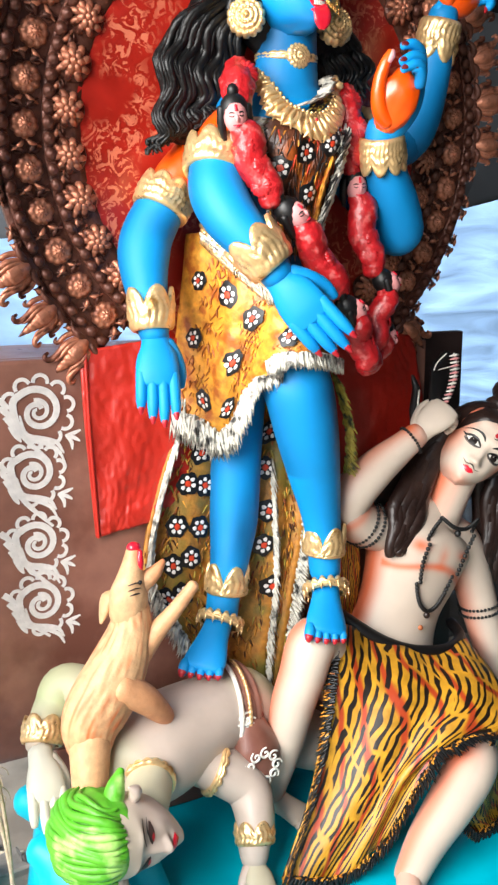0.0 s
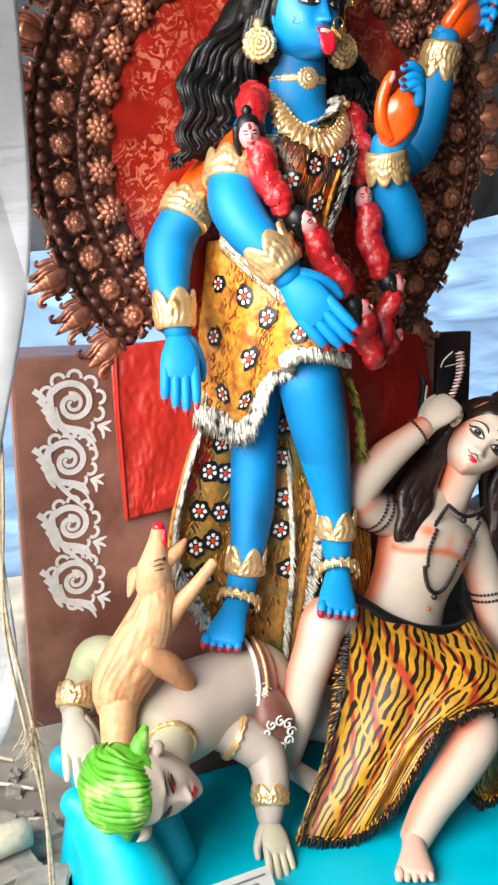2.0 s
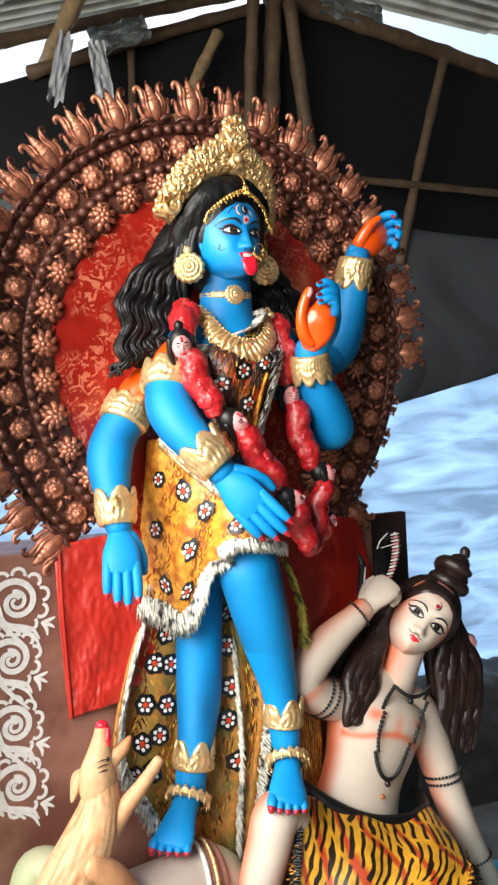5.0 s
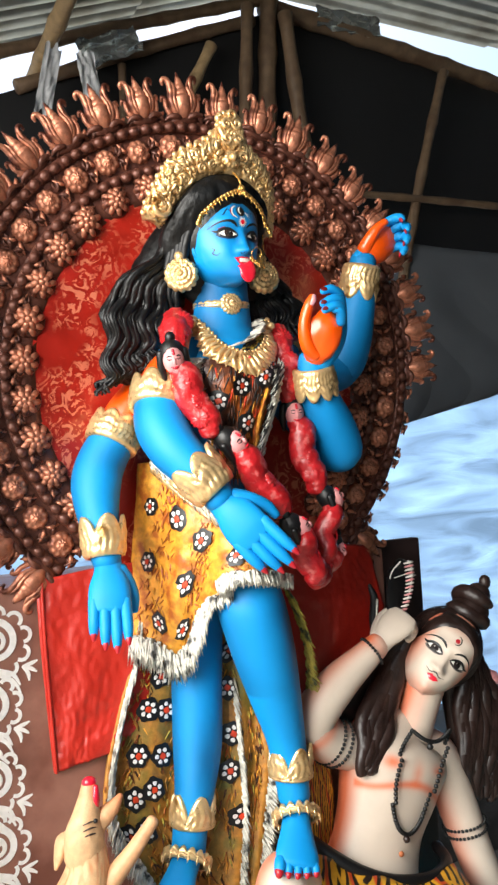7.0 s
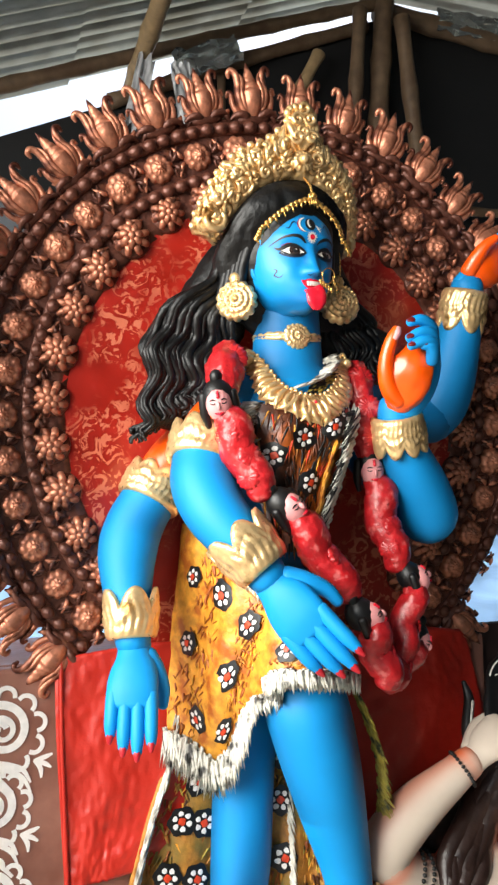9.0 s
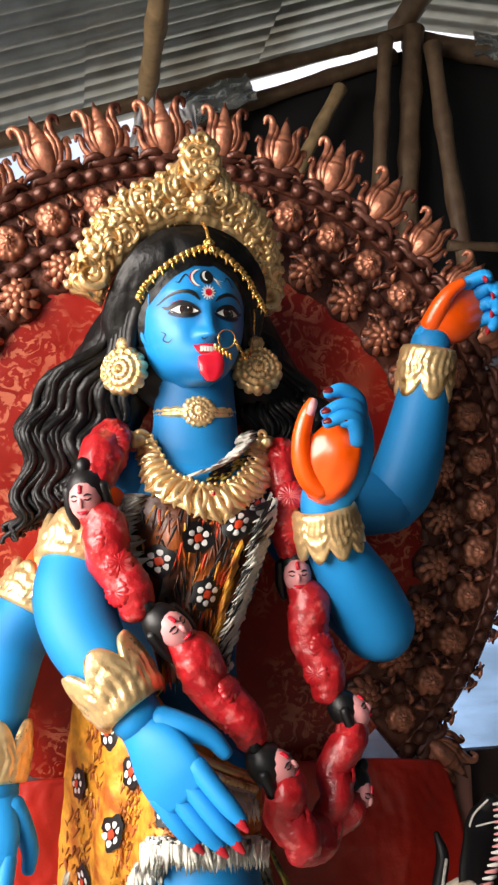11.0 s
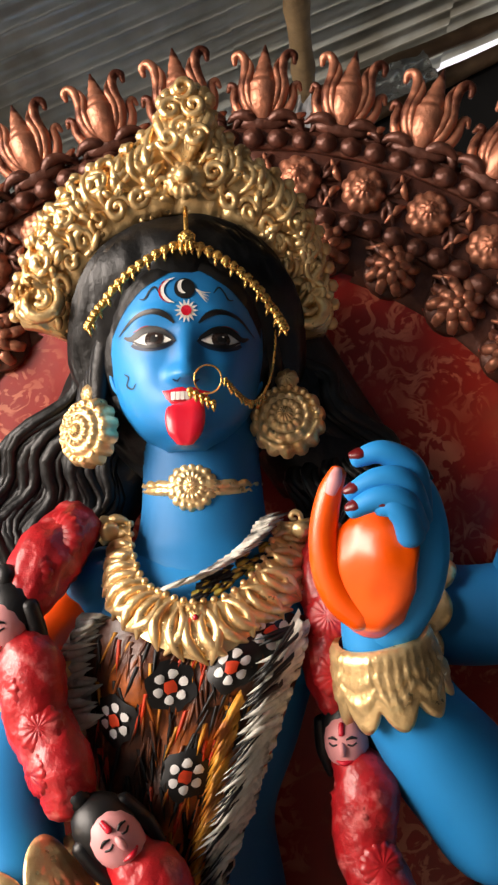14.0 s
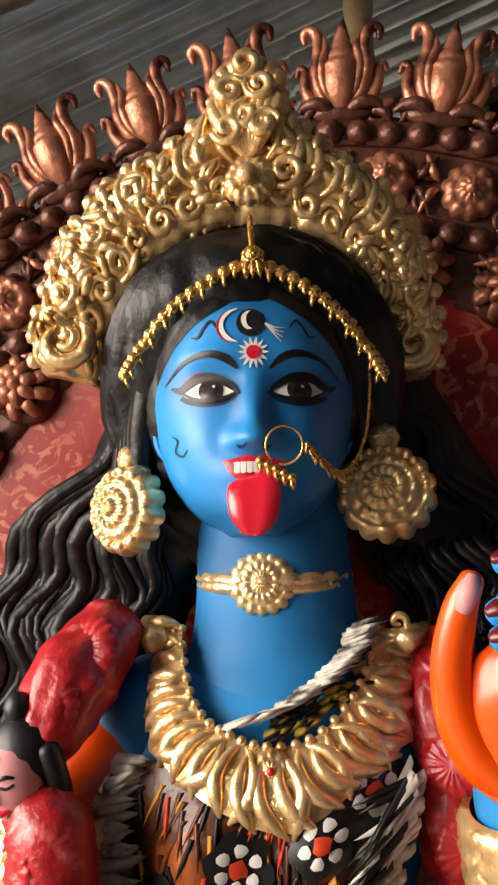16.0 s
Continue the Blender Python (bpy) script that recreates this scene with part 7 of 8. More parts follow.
        p, e, g = crown_pt(phi, h, 0.009), crown_pt(phi + 1, h, 0.009), crown_pt(phi, h + 0.05, 0.009)
        a, b = unit(e - p), unit(g - p)
        w = rnd.uniform(0, 6.28)
        d = a * math.cos(w) + b * math.sin(w)
        c = np.cross(d, (0, 1, 0))
        q = rnd.uniform(0.006, 0.011)
        tube(S, [p - d * q, p + c * q * 0.3 + A(0, -0.006, 0), p + d * q + A(0, -0.003, 0), p + d * q * 1.2 - c * q * 0.5], [0.0016, 0.0044, 0.0036, 0.0014], GOLD, 7, 3)
    rosette(S, (0.962, 1.566, 2.351), (0, -1, 0.1), 0.021, GOLD, 14, 2, 0.42)
    ball(S, (0.962, 1.557, 2.351), 0.009, GOLD, 12)
    for k in range(9):
        w = (k - 4) / 4
        tube(S, [(0.961, 1.572, 2.370), (0.961 + 0.016 * w, 1.560, 2.390), (0.961 + 0.026 * w, 1.562, 2.413), (0.961 + 0.021 * w, 1.566, 2.443 - 0.022 * abs(w)), (0.961 + 0.032 * w, 1.57, 2.454 - 0.03 * abs(w))],
             [0.003, 0.0065, 0.0075, 0.0065, 0.004], GOLD, 8, 4)
    ball(S, (0.961, 1.572, 2.408), (0.026, 0.010, 0.038), GOLD, 16)
    for x, z, q in ((-0.012, 2.423, 0.5), (0.012, 2.426, 2.6), (0.0, 2.401, 1.5), (-0.014, 2.390, 3.4), (0.015, 2.392, 0.2), (0.0, 2.446, 4.0)):
        coil(S, (0.961 + x, 1.557, z), (1, 0, 0), (0, 0, 1), (0, -1, 0), 0.0125, 1.3, 0.0045, GOLD, start=q)
    for k in range(7):
        a = radians(-75 + 25 * k)
        ball(S, (0.961 + 0.026 * math.sin(a), 1.572, 2.436 + 0.018 * math.cos(a)), (0.008, 0.009, 0.009), GOLD, 10)
    return S.mesh("blue_statue")


tagged(new("seated_statue", blue_figure()), "blue painted clay statue with gold crown, seated on the throne", "statue")

# ---- the pale reclining figure in tiger skin ----
def head_axes(at, face, crown, scale=1.0):
    f = unit(face)
    z = unit(np.asarray(crown, float) - f * np.dot(crown, f))
    x = np.cross(f, z)
    return Matrix(((x[0] * scale, f[0] * scale, z[0] * scale, at[0]), (x[1] * scale, f[1] * scale, z[1] * scale, at[1]), (x[2] * scale, f[2] * scale, z[2] * scale, at[2]), (0, 0, 0, 1)))


def pale_figure():
    S = Sculpt()
    rnd = random.Random(8)
    # trunk and neck; orange airbrushed at chest and edges
    def body_tint(u, a):
        b = a if a < math.pi else a - 2 * math.pi
        spots = sum(math.exp(-((u - 0.655) / 0.03) ** 2 - ((b - q) / 0.17) ** 2) for q in (-0.5, 0.5))
        line = math.exp(-((u - 0.53 - 0.03 * math.cos(3 * b)) / 0.022) ** 2) * (abs(b) < 1.2)
        mid = 0.5 * math.exp(-((u - 0.62) / 0.06) ** 2 - (b / 0.1) ** 2)
        return min(0.85, 0.8 * max(0, abs(b) - 1.0) * 2.2 * (abs(b) < 2.2) + 0.85 * spots + 0.75 * line + mid)
    tube(S, [(1.265, 1.70, 0.56), (1.295, 1.705, 0.66), (1.33, 1.71, 0.75), (1.37, 1.715, 0.84), (1.395, 1.72, 0.91), (1.42, 1.725, 0.965), (1.45, 1.72, 1.0)],
             [(0.17, 0.11), (0.135, 0.09), (0.122, 0.083), (0.138, 0.098), (0.148, 0.105), (0.125, 0.078), (0.06, 0.055)], SKIN, 84, 18, tint=body_tint,
             ripple=lambda u, a: 0.05 * math.exp(-((u - 0.64) / 0.09) ** 2) * (math.cos(a) > 0) * abs(math.sin(2 * a)))
    ball(S, (1.325, 1.612, 0.725), (0.007, 0.006, 0.007), RUST, 10)
    tube(S, [(1.44, 1.715, 0.96), (1.465, 1.695, 1.03), (1.485, 1.68, 1.09)], [0.062, 0.052, 0.05], SKIN, 24, 6, tint=lambda u, a: 0.8 * abs(math.sin(a)) ** 2)
    # head, leaning to one shoulder
    H = Head(head_axes((1.52, 1.665, 1.155), (-0.42, -0.88, 0.2), (0.76, 0.1, 0.62), 1.02))
    H.skin(S, SKIN, lambda p: min(0.75, 0.9 * max(0, abs(p[0]) / 0.075 - 0.6) * 2.2 + 0.4 * math.exp(-((p[2] + 0.1) / 0.02) ** 2) + 0.5 * max(0, (p[2] - 0.05) / 0.05)))
    paint_eyes(S, H, shader("dark_iris", rgb(40, 30, 28), 0.3, vary=0.2, bump=0), shader("grey_eye_shadow", rgb(92, 82, 78), 0.5, vary=0.2, bump=0), SKIN)
    H.stroke(S, [(-0.026, -0.048), (-0.014, -0.053), (-0.004, -0.049), (0.004, -0.049), (0.014, -0.053), (0.026, -0.048)], [0.0006, 0.0022, 0.0026, 0.0026, 0.0022, 0.0006], BLACK, 0.0012)
    H.spot(S, 0, -0.062, [(-0.017, 0.001), (-0.006, 0.006), (0, 0.004), (0.006, 0.006), (0.017, 0.001), (0.007, -0.007), (0, -0.008), (-0.007, -0.007)], TONGUE, 0.0016)
    H.spot(S, 0, 0.045, circle(0.006, 12), NAIL, 0.0012, 2)
    H.stroke(S, [(0.009 * math.cos(a), 0.046 + 0.011 * math.sin(a)) for a in np.linspace(1.2, 5.2, 8)], [0.0005, 0.002, 0.003, 0.003, 0.003, 0.003, 0.002, 0.0005], BLACK, 0.001)
    H.hair_patch(S, BROWN_HAIR, [0.072, 0.07, 0.058, 0.03, -0.01])
    # hair: cap, top knot, long locks behind both shoulders
    ball(S, (0, -0.038, 0.03), (0.1, 0.1, 0.108), BROWN_HAIR, 30, H.M)
    for k in range(7):
        a = k * 0.9
        tube(S, [H.place((0.045 * math.cos(a + q), -0.04 + 0.04 * math.sin(a + q), 0.125 + 0.012 * k * 0.6 + 0.006 * q)) for q in np.linspace(0, 3.2, 7)], [0.012, 0.018, 0.02, 0.021, 0.02, 0.018, 0.01], BROWN_HAIR, 9, 3, ref=(0.1, 0.2, 1))
    ball(S, H.place((0.0, -0.04, 0.145)), (0.055, 0.055, 0.045), BROWN_HAIR, 18)
    ball(S, H.place((0.005, -0.04, 0.195)), (0.034, 0.034, 0.034), BROWN_HAIR, 16)
    ball(S, H.place((0.01, -0.04, 0.235)), (0.016, 0.016, 0.02), BROWN_HAIR, 12)
    for k in range(64):
        ph, w = rnd.uniform(0, 6), rnd.random()
        if k < 28:
            ends = [(1.49 - 0.04 * w, 1.70, 1.24), (1.435 - 0.03 * w, 1.71 + 0.03 * w, 1.15), (1.39 - 0.085 * w, 1.69, 1.06), (1.345 - 0.085 * w, 1.66, 0.99), (1.295 - 0.045 * w, 1.645, 0.915 + 0.04 * rnd.random())]
        else:
            ends = [(1.61 + 0.03 * w, 1.70, 1.2), (1.61 + 0.07 * w, 1.69, 1.1), (1.585 + 0.14 * w, 1.68, 0.99), (1.575 + 0.14 * w, 1.67, 0.88), (1.59 + 0.10 * w, 1.67, 0.76 + 0.06 * rnd.random())]
        L = spline(ends, 7)
        wig = np.stack([0.006 * np.sin(np.arange(len(L)) * 0.6 + ph), 0.003 * np.cos(np.arange(len(L)) * 0.6 + ph), np.zeros(len(L))], 1)
        r = rnd.uniform(0.012, 0.019)
        tube(S, L + wig, [r * (0.45 + 0.75 * math.sin(min(1.0, 0.15 + 0.85 * i / len(L)) * 2.9)) for i in range(len(L))], BROWN_HAIR, 7, 1)
    tube(S, [(1.49, 1.74, 1.2), (1.39, 1.76, 1.08), (1.33, 1.77, 0.98)], [(0.08, 0.03), (0.1, 0.03), (0.06, 0.02)], BROWN_HAIR, 14, 6)
    tube(S, [(1.60, 1.72, 1.2), (1.63, 1.72, 1.05), (1.63, 1.72, 0.85)], [(0.05, 0.03), (0.065, 0.03), (0.04, 0.02)], BROWN_HAIR, 14, 6)
    rosette(S, (1.698, 1.68, 1.063), (-0.3, -0.95, 0), 0.028, PINK, 8, 1, 0.3)
    # raised right arm
    jt = lambda u, a: 0.55 * math.exp(-((u - 0.93) / 0.1) ** 2) + 0.6 * abs(math.sin(a)) ** 4
    tube(S, [(1.30, 1.72, 0.955), (1.25, 1.715, 0.97), (1.19, 1.705, 1.0), (1.152, 1.695, 1.04)], [0.055, 0.058, 0.055, 0.052], SKIN, 20, 7, tint=jt)
    tube(S, [(1.148, 1.695, 1.03), (1.165, 1.685, 1.08), (1.22, 1.675, 1.135), (1.285, 1.665, 1.182), (1.33, 1.66, 1.212)], [0.048, 0.052, 0.047, 0.037, 0.031], SKIN, 20, 7, tint=lambda u, a: 0.55 * abs(math.sin(a)) ** 4 + 0.4 * math.exp(-((u - 0.95) / 0.08) ** 2))
    palm_and_fingers(S, (1.34, 1.658, 1.218), (0.8, -0.05, 0.6), (-0.2, -0.6, 0.75), 1.05, SKIN, None, curl=(55, 60, 62, 62), thumb=1, spread=1, thumb_up=0)
    bead_ring(S, (1.312, 1.66, 1.2), (0.8, -0.2, 0.55), 0.037, 0.0042, 26)
    for o in (0.0, 0.02):
        bead_ring(S, (1.222 - o, 1.71, 0.985 + o * 0.6), (-0.85, -0.1, 0.45), 0.06, 0.0048, 36)
    # the snake wound on the wrist: striped belly, spread hood
    tube(S, [(1.395, 1.66, 1.245), (1.42, 1.70, 1.29), (1.455, 1.73, 1.33), (1.475, 1.745, 1.37), (1.478, 1.74, 1.395)], [(0.018, 0.012), (0.03, 0.012), (0.042, 0.012), (0.034, 0.013), (0.016, 0.014)], BLACK, 16, 7)
    for k in range(15):
        q = k / 14
        c = A(1.425, 1.685, 1.275) * (1 - q) + A(1.483, 1.722, 1.395) * q + A(0.014 * math.sin(q * 3.1), -0.006, 0)
        tube(S, [c + A(-0.011 - 0.003 * q, 0, -0.001), c + A(0, -0.006, 0.0015), c + A(0.011 + 0.003 * q, 0, 0.001)], [0.002, 0.0036, 0.002], PINK if k % 2 else WHITE, 7, 3)
    for s in (-1, 1):
        rope_line(S, [(1.475 + s * 0.012, 1.722, 1.40), (1.47 + s * 0.032, 1.728, 1.375), (1.462 + s * 0.036, 1.728, 1.34), (1.44 + s * 0.028, 1.71, 1.30)], 0.0018, WHITE, 6)
    rope_line(S, [(1.44, 1.722, 1.36), (1.475, 1.716, 1.366), (1.508, 1.722, 1.36)], 0.0016, WHITE, 6)
    tube(S, [(1.35, 1.69, 1.2), (1.365, 1.72, 1.26), (1.385, 1.74, 1.31), (1.38, 1.75, 1.345)], [0.011, 0.012, 0.011, 0.005], BLACK, 10, 6)
    rope_line(S, [(1.352, 1.676, 1.2), (1.366, 1.707, 1.26), (1.386, 1.728, 1.31)], 0.003, FUR, 6)
    # left arm, propped
    tube(S, [(1.47, 1.715, 0.935), (1.525, 1.71, 0.89), (1.56, 1.70, 0.80), (1.585, 1.685, 0.70), (1.62, 1.665, 0.575), (1.675, 1.64, 0.44), (1.70, 1.61, 0.36)], [0.05, 0.057, 0.054, 0.05, 0.046, 0.034, 0.03], SKIN, 20, 7, tint=lambda u, a: 0.6 * abs(math.sin(a)) ** 4)
    for o in (0.0, 0.02):
        bead_ring(S, (1.583 + o * 0.2, 1.687, 0.715 - o), (-0.15, 0.1, 0.95), 0.055, 0.0046, 34)
    bead_ring(S, (1.665, 1.645, 0.465), (-0.35, 0.2, 0.9), 0.04, 0.0042, 26)
    palm_and_fingers(S, (1.703, 1.605, 0.35), (0.05, -0.45, -0.85), (0, -0.9, 0.4), 1.1, SKIN, None, thumb=-1)
    # rosary
    def chest(x, z, off):
        cx = np.interp(z, [0.56, 0.75, 0.91, 1.0], [1.265, 1.33, 1.395, 1.45])
        q = min(0.95, abs(x - cx) / 0.145)
        return A(x, 1.718 - 0.092 * (1 - q * q) ** 0.5 - off, z)
    loop = spline([(1.388, 1.0), (1.355, 0.96), (1.325, 0.90), (1.315, 0.84), (1.322, 0.79), (1.345, 0.765), (1.375, 0.77), (1.405, 0.80), (1.44, 0.86), (1.475, 0.925), (1.505, 0.975)], 6)
    for x, z in loop:
        ball(S, chest(x, z, 0.026 if 0.84 < z < 0.95 else 0.012), 0.0062, BLACK, 7)
    for x, z in spline([(1.388, 1.002), (1.42, 0.975), (1.46, 0.965), (1.505, 0.98)], 7):
        ball(S, chest(x, z, 0.014), 0.006, BLACK, 7)
    ball(S, chest(1.43, 0.958, 0.016), 0.009, BLACK, 8)
    ball(S, chest(1.343, 0.755, 0.014), 0.009, BROWN_HAIR, 8)
    # legs
    knee_t = lambda u, a: 0.45 * math.exp(-((u - 0.55) / 0.07) ** 2) * max(0, -math.sin(a)) + 0.7 * abs(math.sin(a)) ** 4 + 0.7 * max(0, u - 0.86) * 5
    tube(S, [(1.18, 1.69, 0.54), (1.10, 1.665, 0.65), (1.035, 1.635, 0.735), (1.0, 1.61, 0.742), (0.981, 1.61, 0.68), (0.962, 1.622, 0.603), (0.948, 1.64, 0.502), (0.936, 1.66, 0.417), (0.93, 1.68, 0.35)],
         [0.08, 0.07, 0.062, 0.058, 0.056, 0.053, 0.049, 0.043, 0.038], SKIN, 24, 7, tint=knee_t, ref=(-0.3, -0.95, 0.1))
    foot(S, (0.935, 1.68, 0.33), (1.0, 1.6, 0.29), 0.042, SKIN, None)
    tube(S, [(1.30, 1.63, 0.53), (1.325, 1.53, 0.505), (1.335, 1.445, 0.49), (1.315, 1.395, 0.468), (1.245, 1.376, 0.405), (1.165, 1.362, 0.338), (1.10, 1.337, 0.286)],
         [0.09, 0.075, 0.066, 0.061, 0.055, 0.046, 0.037], SKIN, 24, 7, tint=lambda u, a: 0.55 * math.exp(-((u - 0.45) / 0.08) ** 2) * abs(math.sin(a)) ** 2 + 0.65 * abs(math.sin(a)) ** 4, ref=(0.2, -0.9, 0.3))
    foot(S, (1.095, 1.335, 0.29), (1.03, 1.235, 0.272), 0.042, SKIN, None, tint=lambda u, a: 0.25)
    # tiger skin: over the lap, a fall in front and one beside
    f = sheet(S, [[(1.075, 1.65, 0.775), (1.16, 1.64, 0.735), (1.26, 1.605, 0.68), (1.37, 1.59, 0.65), (1.49, 1.63, 0.645)],
                  [(1.04, 1.595, 0.68), (1.12, 1.54, 0.64), (1.22, 1.49, 0.61), (1.33, 1.45, 0.61), (1.46, 1.47, 0.6)],
                  [(1.0, 1.555, 0.55), (1.07, 1.50, 0.52), (1.15, 1.455, 0.515), (1.25, 1.41, 0.56), (1.40, 1.37, 0.57)],
                  [(0.945, 1.52, 0.42), (1.01, 1.475, 0.40), (1.075, 1.44, 0.41), (1.135, 1.425, 0.46), (1.24, 1.40, 0.54)],
                  [(0.85, 1.475, 0.275), (0.905, 1.46, 0.262), (0.96, 1.445, 0.258), (1.03, 1.43, 0.285), (1.085, 1.425, 0.345)]], TIGER, 46, 46, 0.014, relief=lambda u, v: 0.006 * math.sin(u * 16 + v * 4))
    g = sheet(S, [[(1.36, 1.40, 0.55), (1.41, 1.42, 0.56), (1.47, 1.50, 0.58)],
                  [(1.31, 1.41, 0.43), (1.41, 1.44, 0.43), (1.50, 1.53, 0.45)],
                  [(1.29, 1.42, 0.33), (1.40, 1.44, 0.31), (1.51, 1.50, 0.33)],
                  [(1.34, 1.42, 0.262), (1.42, 1.43, 0.262), (1.52, 1.48, 0.262)]], TIGER, 30, 36, 0.014, relief=lambda u, v: 0.005 * math.sin(u * 13 + v * 4))
    sheet(S, [[(1.10, 1.745, 0.98), (1.16, 1.745, 1.0), (1.21, 1.745, 0.97)], [(1.09, 1.74, 0.85), (1.16, 1.74, 0.86), (1.22, 1.745, 0.85)], [(1.09, 1.74, 0.70), (1.15, 1.735, 0.70), (1.2, 1.74, 0.70)]], TIGER, 14, 20, 0.012)
    for fn, lines in ((f, ([(0.01, v) for v in np.linspace(0, 1, 26)], [(u, 0.99) for u in np.linspace(0, 1, 20)], [(0.99, v) for v in np.linspace(0.35, 1, 18)])),
                      (g, ([(0.01, v) for v in np.linspace(0, 1, 14)], [(u, 0.99) for u in np.linspace(0, 1, 12)], [(0.99, v) for v in np.linspace(0, 1, 14)]))):
        for line in lines:
            pts = [fn(u, v, 0.004) for u, v in line]
            mid = fn(0.5, 0.4)
            fur_edge(S, pts, lambda p: unit(p - mid) + A(0, 0, -0.6), 0.026, BLACK, 0.006, 0.0042, 0.4, 3)
            fur_edge(S, pts, lambda p: unit(p - mid) + A(0, 0, -0.6), 0.026, LEOPARD, 0.012, 0.0042, 0.4, 2)
    # black waist band
    tube(S, [(1.11, 1.70, 0.79), (1.155, 1.645, 0.75), (1.22, 1.615, 0.705), (1.30, 1.597, 0.672), (1.40, 1.598, 0.655), (1.48, 1.64, 0.655), (1.50, 1.70, 0.67)], [(0.017, 0.014)] * 7, BLACK, 12, 6, ref=(0, -1, 0.3))
    return S.mesh("pale_statue")


def bead_ring(S, c, axis, r, bead, count):
    ax = unit(axis)
    s = unit(np.cross(ax, (0.3, 1, 0.2)))
    t = np.cross(ax, s)
    for k in range(count):
        a = 6.2832 * k / count
        ball(S, A(*c) + (s * math.cos(a) + t * math.sin(a)) * r, bead, BLACK, 7)


tagged(new("reclining_statue", pale_figure()), "pale painted clay statue in tiger skin, reclining on the plinth", "statue")


# ---- the fallen green-haired figure ----
def fallen_figure():
    S = Sculpt()
    green = lambda u, a: 0.55 * max(0, math.sin(u * 7 + 1)) * max(0, math.cos(a - 0.6)) ** 2
    tube(S, [(0.93, 1.73, 0.50), (0.865, 1.725, 0.575), (0.79, 1.705, 0.575), (0.70, 1.685, 0.565), (0.61, 1.66, 0.555), (0.535, 1.63, 0.55), (0.50, 1.60, 0.54)],
         [0.08, (0.088, 0.095), (0.098, 0.1), (0.112, 0.105), (0.118, 0.108), (0.1, 0.09), (0.07, 0.06)], GREY_SKIN, 30, 8, ref=(0, -0.5, 0.85), tint=green)
    tube(S, [(0.59, 1.63, 0.56), (0.575, 1.56, 0.55), (0.545, 1.5, 0.54)], [0.062, 0.053, 0.05], GREY_SKIN, 20, 6, ref=(1, 0, 0), tint=lambda u, a: 0.3)
    H = Head(head_axes((0.482, 1.45, 0.535), (0.34, -0.9, 0.0), (-0.9, -0.28, 0.22), 0.95))
    H.skin(S, GREY_SKIN, lambda p: 0.25 * max(0, p[2] / 0.1))
    dark = shader("dark_brown_shade", rgb(58, 40, 36), 0.6, vary=0.2, bump=0)
    for s in (-1, 1):
        cx = s * 0.0325
        H.spot(S, cx, -0.002, almond(0.021, 0.008), dark, 0.001)
        H.stroke(S, [(cx + s * 0.026, 0.002), (cx + s * 0.006, 0.0085), (cx - s * 0.02, -0.002)], [0.001, 0.0035, 0.001], BLACK, 0.0018)
        H.stroke(S, [(cx + s * 0.026, 0.014), (cx + s * 0.004, 0.024), (cx - s * 0.02, 0.014)], [0.001, 0.005, 0.002], BLACK, 0.0012)
        H.spot(S, cx - s * 0.006, -0.004, almond(0.008, 0.0035), NAIL, 0.002, 2)
    H.spot(S, 0, -0.062, [(-0.022, 0.002), (-0.008, 0.008), (0.008, 0.008), (0.022, 0.002), (0.01, -0.009), (-0.01, -0.009)], TONGUE, 0.0018)
    # green hair combed from the brow, two tied ends
    V, F, n, m = [], [], 40, 24
    for i in range(m + 1):
        e = math.pi * (i / m - 0.5)
        for j in range(n):
            a = 2 * math.pi * j / n
            w = 1 + 0.03 * math.sin(14 * e + 2 * math.sin(2 * a)) + 0.03 * abs(noise.noise(Vector((e * 9, math.sin(a) * 1.5, math.cos(a) * 1.5))))
            V.append((0.088 * math.cos(e) * math.cos(a) * w, 0.102 * math.cos(e) * math.sin(a) * w - 0.016, 0.084 * math.sin(e) * w + 0.056))
    for i in range(m):
        for j in range(n):
            q = (j + 1) % n
            F.append((i * n + j, i * n + q, (i + 1) * n + q, (i + 1) * n + j))
    S.add(V, F, GREEN, None, None, H.M)
    for k in range(17):
        x = -0.08 + 0.01 * k
        c = (1 - (x / 0.092) ** 2) ** 0.5
        tube(S, [H.place((x + 0.006 * math.sin(q * 3 + k), -0.016 + 0.105 * c * math.cos(q), 0.056 + 0.087 * c * math.sin(q))) for q in np.linspace(0.1, 3.0, 9)], [0.003] + [0.0062 + 0.0015 * (k % 3)] * 7 + [0.003], GREEN, 7, 3, ref=(0.3, -0.5, 0.8))
    for s in (-1, 1):
        tube(S, [H.place((s * 0.07, 0.0, 0.04)), H.place((s * 0.1, -0.004, 0.035)), H.place((s * 0.128, -0.012, 0.02))], [0.022, 0.019, 0.008], GREEN, 10, 5, ref=(0.2, -0.9, 0.3), ripple=lambda u, a: 0.1 * math.sin(5 * a))
        tube(S, [H.place((s * 0.078, 0.012, 0.0)), H.place((s * 0.1, 0.03, 0.01)), H.place((s * 0.112, 0.03, 0.03))], [(0.01, 0.016), (0.012, 0.014), 0.003], GREY_SKIN, 10, 5)
    # necklaces
    band(S, (0.572, 1.555, 0.55), (0.3, 1, 0.1), 0.052, 0.014, GOLD, front=(1, 0, 0.2), points=18, crest=0.5, ridges=2)
    band(S, (0.592, 1.597, 0.556), (0.45, 1, -0.1), 0.07, 0.018, GOLD, front=(1, 0, 0.2), points=20, crest=0.6, ridges=2)
